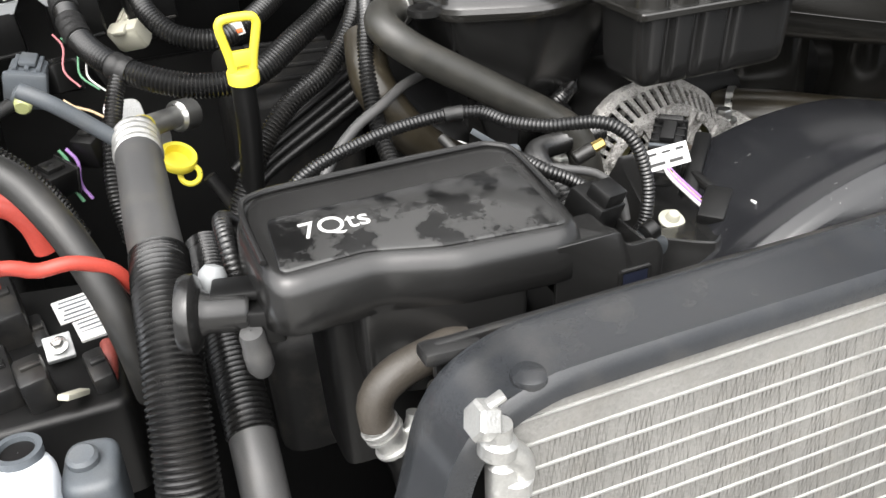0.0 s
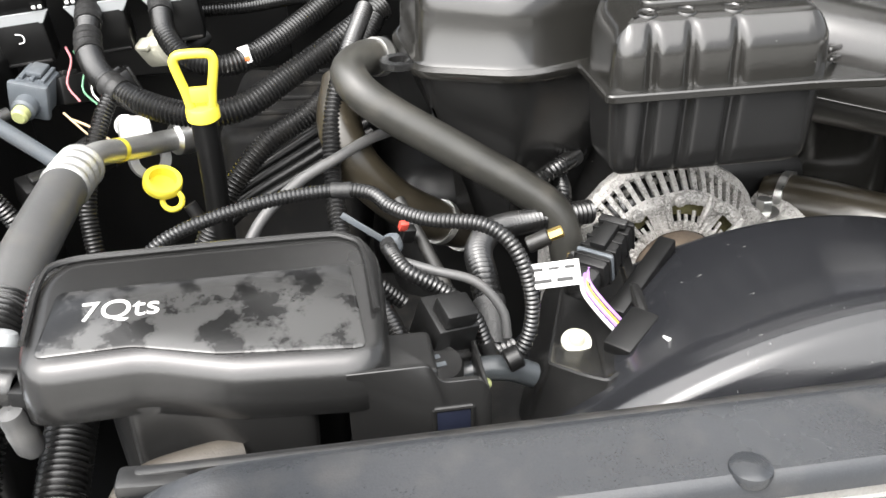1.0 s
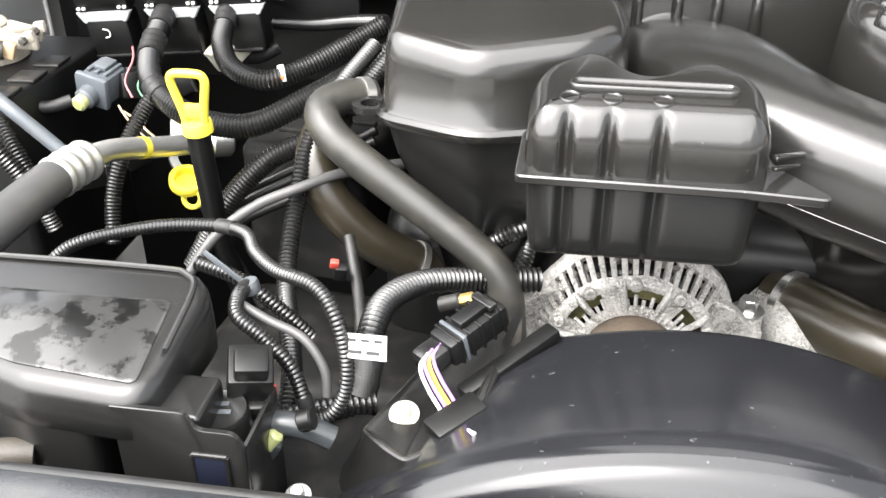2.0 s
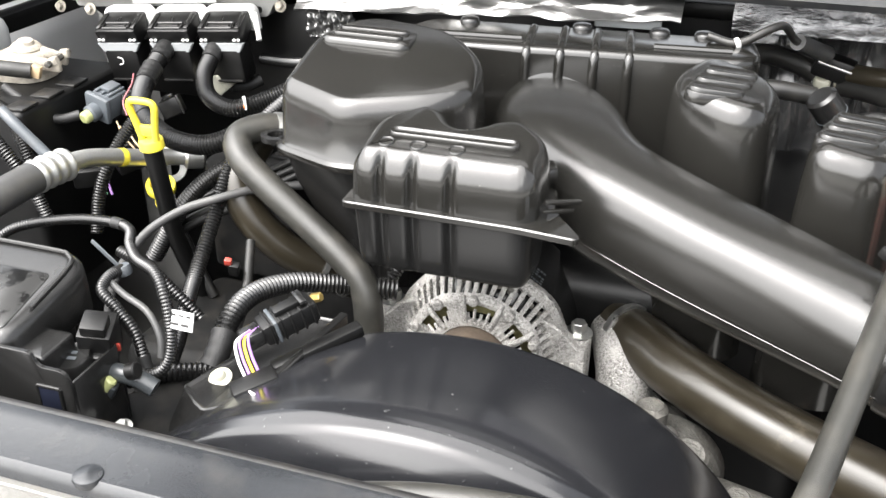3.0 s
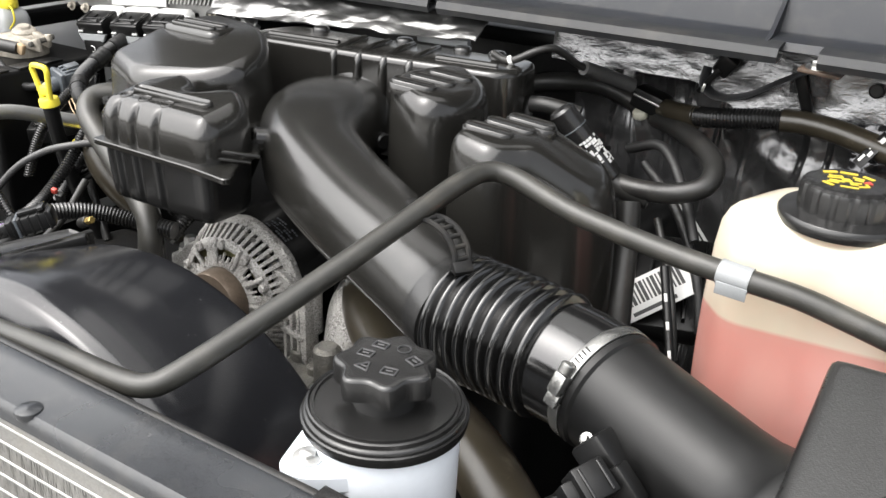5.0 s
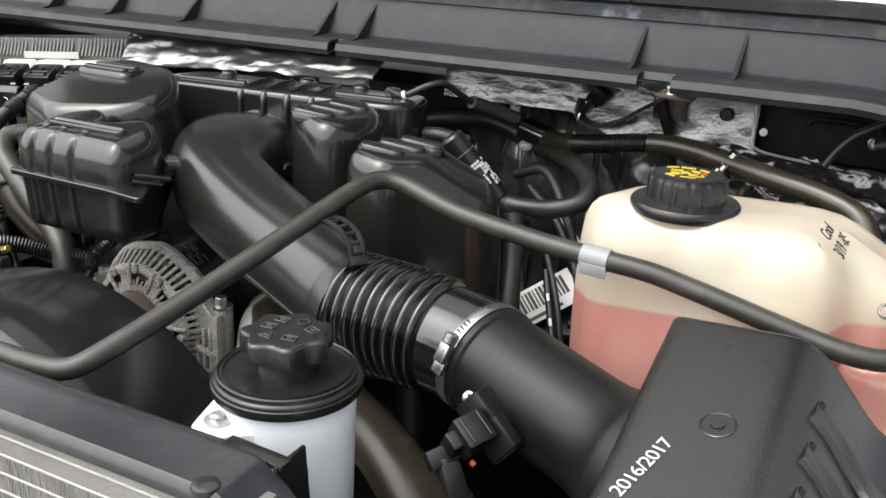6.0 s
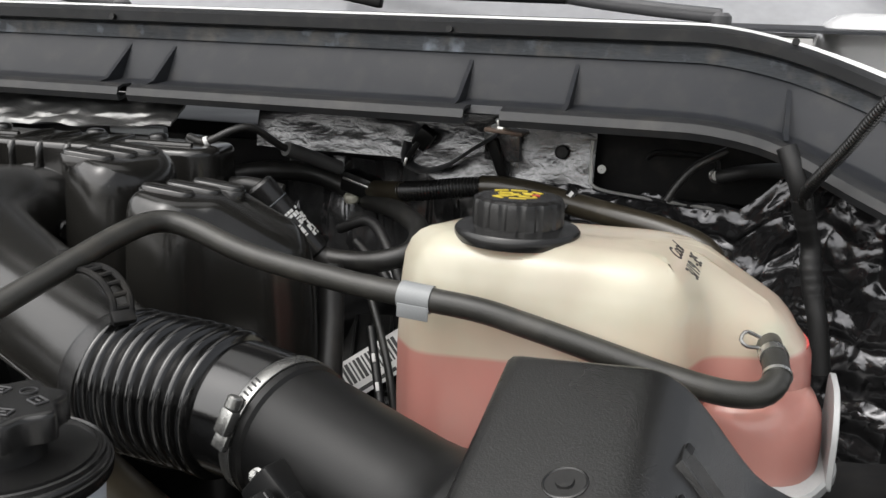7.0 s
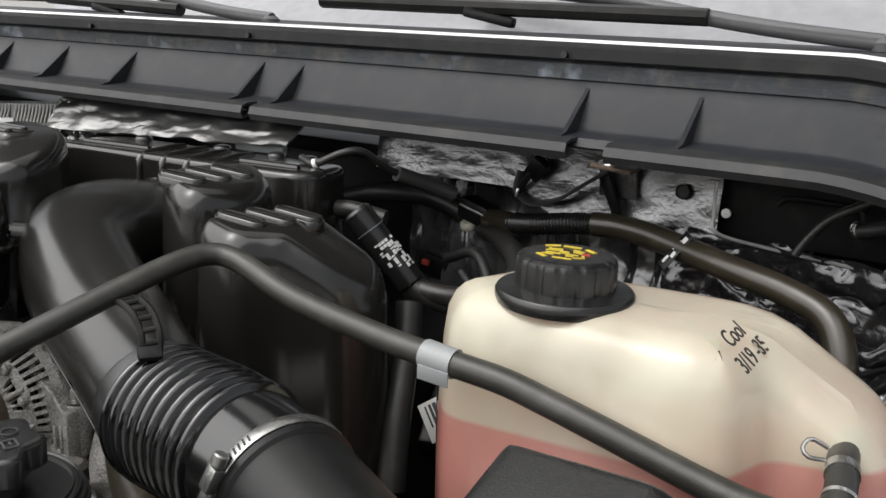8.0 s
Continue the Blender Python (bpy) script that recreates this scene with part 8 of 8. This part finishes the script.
hole = solid("foil_hole", lathe(bmesh.new(), [(0.0002, 0.0), (0.0062, 0.0), (0.0075, 0.0012), (0.0068, 0.002)], axis_frame((0.469, 0.8055, 1.202), (0.469, 0.790, 1.203)), 18, False), BLACK, "black grommet in the foil", "grommet")

# opening in the bulkhead beside the wing
rec = thing("bulkhead_recess", (0.60, 0.80, 1.16), "dark recess in the bulkhead with a pale lower lip", "panel")
# dull black sheet stands in for the shade inside the opening
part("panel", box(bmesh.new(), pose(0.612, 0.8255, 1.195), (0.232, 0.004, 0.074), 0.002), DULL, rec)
part("lip", tube([(0.503, 0.796, 1.218), (0.504, 0.795, 1.185), (0.510, 0.793, 1.169), (0.56, 0.790, 1.163), (0.64, 0.785, 1.158), (0.70, 0.78, 1.150)], 0.0018, 8), WHITEAL, rec, "pale painted lip")
part("pressing", tube([(0.560, 0.801, 1.203), (0.572, 0.800, 1.210), (0.625, 0.799, 1.208), (0.632, 0.799, 1.196)], 0.003, 8), BLACK, rec)
bm = bmesh.new()
lathe(bm, [(0.0045, 0), (0.0045, 0.003), (0.0003, 0.004)], axis_frame((0.514, 0.802, 1.188), (0.514, 0.79, 1.188)), 14, False)
part("white_plug", bm, WHITE, rec, "white plastic plug")
hex_bolt("nut", (0.631, 0.800, 1.191), (0, -1, 0.1), 0.0060, rec, CLAMP, "", 1.3)
wire("recess_lead", [(0.640, 0.775, 1.220), (0.612, 0.772, 1.203), (0.596, 0.770, 1.184), (0.586, 0.768, 1.166)], 0.0042, "black lead hanging in the recess", "smooth", RUBBER, "cable")
wire("recess_lead", [(0.633, 0.782, 1.192), (0.664, 0.770, 1.202), (0.697, 0.725, 1.210), (0.708, 0.700, 1.195)], 0.0070, "taped lead from the bulkhead nut", "smooth", TAPE, "cable")
wire("wing_loom", [(0.80, 0.46, 1.37), (0.775, 0.53, 1.328), (0.750, 0.58, 1.286), (0.732, 0.62, 1.248), (0.714, 0.66, 1.213), (0.709, 0.685, 1.196), (0.713, 0.70, 1.180)], 0.0056, "twisted black loom rising from the taped bundle", "loom", LOOM)
wire("taped_bundle", [(0.690, 0.700, 1.236), (0.701, 0.694, 1.212), (0.708, 0.698, 1.192), (0.715, 0.708, 1.166), (0.722, 0.716, 1.146), (0.724, 0.712, 1.127), (0.730, 0.708, 1.098), (0.736, 0.704, 1.076), (0.744, 0.700, 1.03)], 0.0092, "thick taped wiring bundle hanging beside the wing", "smooth", TAPE, tapes=((0.3, 0.03), (0.6, 0.04)))
frame_ = thing("wing_tray", (0.78, 0.3, 0.98), "dusty black plastic tray beside the filter box", "tray", kind="structure")
part("tray", sheet(lambda u, v: Vector((0.70 + 0.12 * u, 0.05 + 0.55 * v, 1.03 + 0.02 * u - 0.05 * v + wob(u, v, 4, 5, 0.004))), 8, 16, 0.004), MATTE, frame_)
part("clip", box(bmesh.new(), pose(0.775, 0.36, 1.052, 0, 0, 30), (0.03, 0.012, 0.012), 0.002), BLACK, frame_)

# ---- cast parts below the intake tube ----
pump = thing("water_pump", (0.09, 0.40, 0.85), "rough cast aluminium water pump housing", "water pump")
bm = bmesh.new()
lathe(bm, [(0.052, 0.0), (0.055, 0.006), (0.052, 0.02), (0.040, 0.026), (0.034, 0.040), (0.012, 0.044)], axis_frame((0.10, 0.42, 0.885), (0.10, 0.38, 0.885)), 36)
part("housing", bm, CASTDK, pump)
bm = bmesh.new()
rod(bm, (0.115, 0.375, 0.90), (0.120, 0.350, 0.955), 0.017, 20, 0.004)
rod(bm, (0.085, 0.385, 0.93), (0.085, 0.385, 0.97), 0.014, 18, 0.004)
part("outlet", bm, CASTDK, pump)
for x, z in ((0.065, 0.905), (0.135, 0.90), (0.10, 0.935), (0.13, 0.86)):
    hex_bolt("bolt", (x, 0.392, z), (0, -1, 0.2), 0.006, pump, STEEL)
tens = thing("belt_tensioner", (0.16, 0.37, 0.82), "dark cast belt tensioner arm", "tensioner")
bm = bmesh.new()
loft(bm, [(0.12, 0.33), (0.19, 0.32), (0.21, 0.38), (0.13, 0.40)], edge(0.80, 0.905, 0.012), 0.018)
rod(bm, (0.16, 0.345, 0.90), (0.163, 0.34, 0.93), 0.012, 18, 0.003)
part("arm", bm, CASTDK, tens)
bm = bmesh.new()
lathe(bm, [(0.034, 0), (0.036, 0.003), (0.036, 0.022), (0.034, 0.025), (0.012, 0.025)], axis_frame((0.20, 0.34, 0.86), (0.20, 0.31, 0.86)), 32)
part("idler_pulley", bm, COPPER, tens)

# ---- blower housing behind the coolant tank ----
blower = thing("blower_housing", (0.49, 0.87, 0.95), "round black blower housing on the bulkhead", "housing")
mbl = axis_frame((0.490, 0.868, 0.99), (0.490, 0.80, 0.99))
part("drum", lathe(bmesh.new(), [(0.088, 0.0), (0.092, 0.004), (0.092, 0.018), (0.088, 0.022), (0.080, 0.022), (0.076, 0.016), (0.030, 0.016), (0.026, 0.020), (0.0003, 0.020)], mbl, 48, False), MATTE, blower)
part("lug", loft(bmesh.new(), [(-0.016, -0.03), (0.02, -0.03), (0.02, 0.012), (-0.010, 0.014)], [(0, 0), (0.008, 0), (0.010, 0.002)], 0.010, m=axis_frame((0.398, 0.866, 1.025), (0.398, 0.80, 1.025))), MATTE, blower)
hex_bolt("bolt", (0.395, 0.855, 1.034), (0, -1, 0.05), 0.006, blower, CLAMP)

# ---- clutter in the left corner ----
rnd = random.Random(21)
for name, pts, r, mat, lab in (
        ("pink_lead", [(-0.572, 0.64, 1.112), (-0.566, 0.625, 1.104), (-0.570, 0.61, 1.088), (-0.560, 0.60, 1.075)], 0.0010, PINK, "thin pink wire beside the grey connector"),
        ("green_lead", [(-0.566, 0.64, 1.108), (-0.556, 0.625, 1.098), (-0.558, 0.61, 1.082), (-0.545, 0.60, 1.070)], 0.0010, GREENW, "thin green wire beside the grey connector"),
        ("white_lead", [(-0.560, 0.645, 1.104), (-0.550, 0.630, 1.092), (-0.552, 0.615, 1.078), (-0.540, 0.605, 1.066)], 0.0009, WHITE, "thin white wire beside the grey connector"),
        ("yellow_lead", [(-0.576, 0.60, 1.066), (-0.566, 0.592, 1.058), (-0.556, 0.588, 1.048), (-0.546, 0.586, 1.040)], 0.0010, TAN, "thin dull yellow wire below the grey connector"),
        ("orange_lead", [(-0.572, 0.60, 1.060), (-0.556, 0.594, 1.054), (-0.545, 0.588, 1.047), (-0.53, 0.585, 1.036)], 0.0012, TAN, "thin tan wire below the grey connector"),
        ("green_lead", [(-0.590, 0.58, 1.03), (-0.584, 0.575, 1.018), (-0.586, 0.57, 1.0), (-0.58, 0.565, 0.985)], 0.0016, GREENW, "thin green wire low by the pipe"),
        ("purple_lead", [(-0.584, 0.58, 1.03), (-0.577, 0.575, 1.018), (-0.579, 0.57, 1.0), (-0.572, 0.565, 0.985)], 0.0016, PURPLE, "thin purple wire low by the pipe")):
    wire(name, pts, r, lab, "smooth", mat, "wire")
for x, y, z, w, h, dz in ((-0.575, 0.635, 1.075, 0.030, 0.024, 0.026), (-0.560, 0.590, 1.025, 0.034, 0.024, 0.028), (-0.600, 0.565, 1.01, 0.036, 0.028, 0.024), (-0.535, 0.655, 1.07, 0.028, 0.020, 0.022)):
    k = thing("black_connector", (x, y, z), "small black wiring connector in the corner", "connector", "corner connectors")
    m = pose(x, y, z, rnd.uniform(-20, 20), rnd.uniform(-20, 20), rnd.uniform(10, 60))
    part("body", box(bmesh.new(), m, (w, h, dz), 0.003), BLACK, k)
    part("latch", box(bmesh.new(), m @ pose(0, 0, dz * 0.5 + 0.002), (w * 0.5, h * 0.5, 0.005), 0.001), SATIN, k)
    part("rib", box(bmesh.new(), m @ pose(w * 0.42, 0, 0), (0.003, h * 1.1, dz * 1.1), 0.001), SATIN, k)
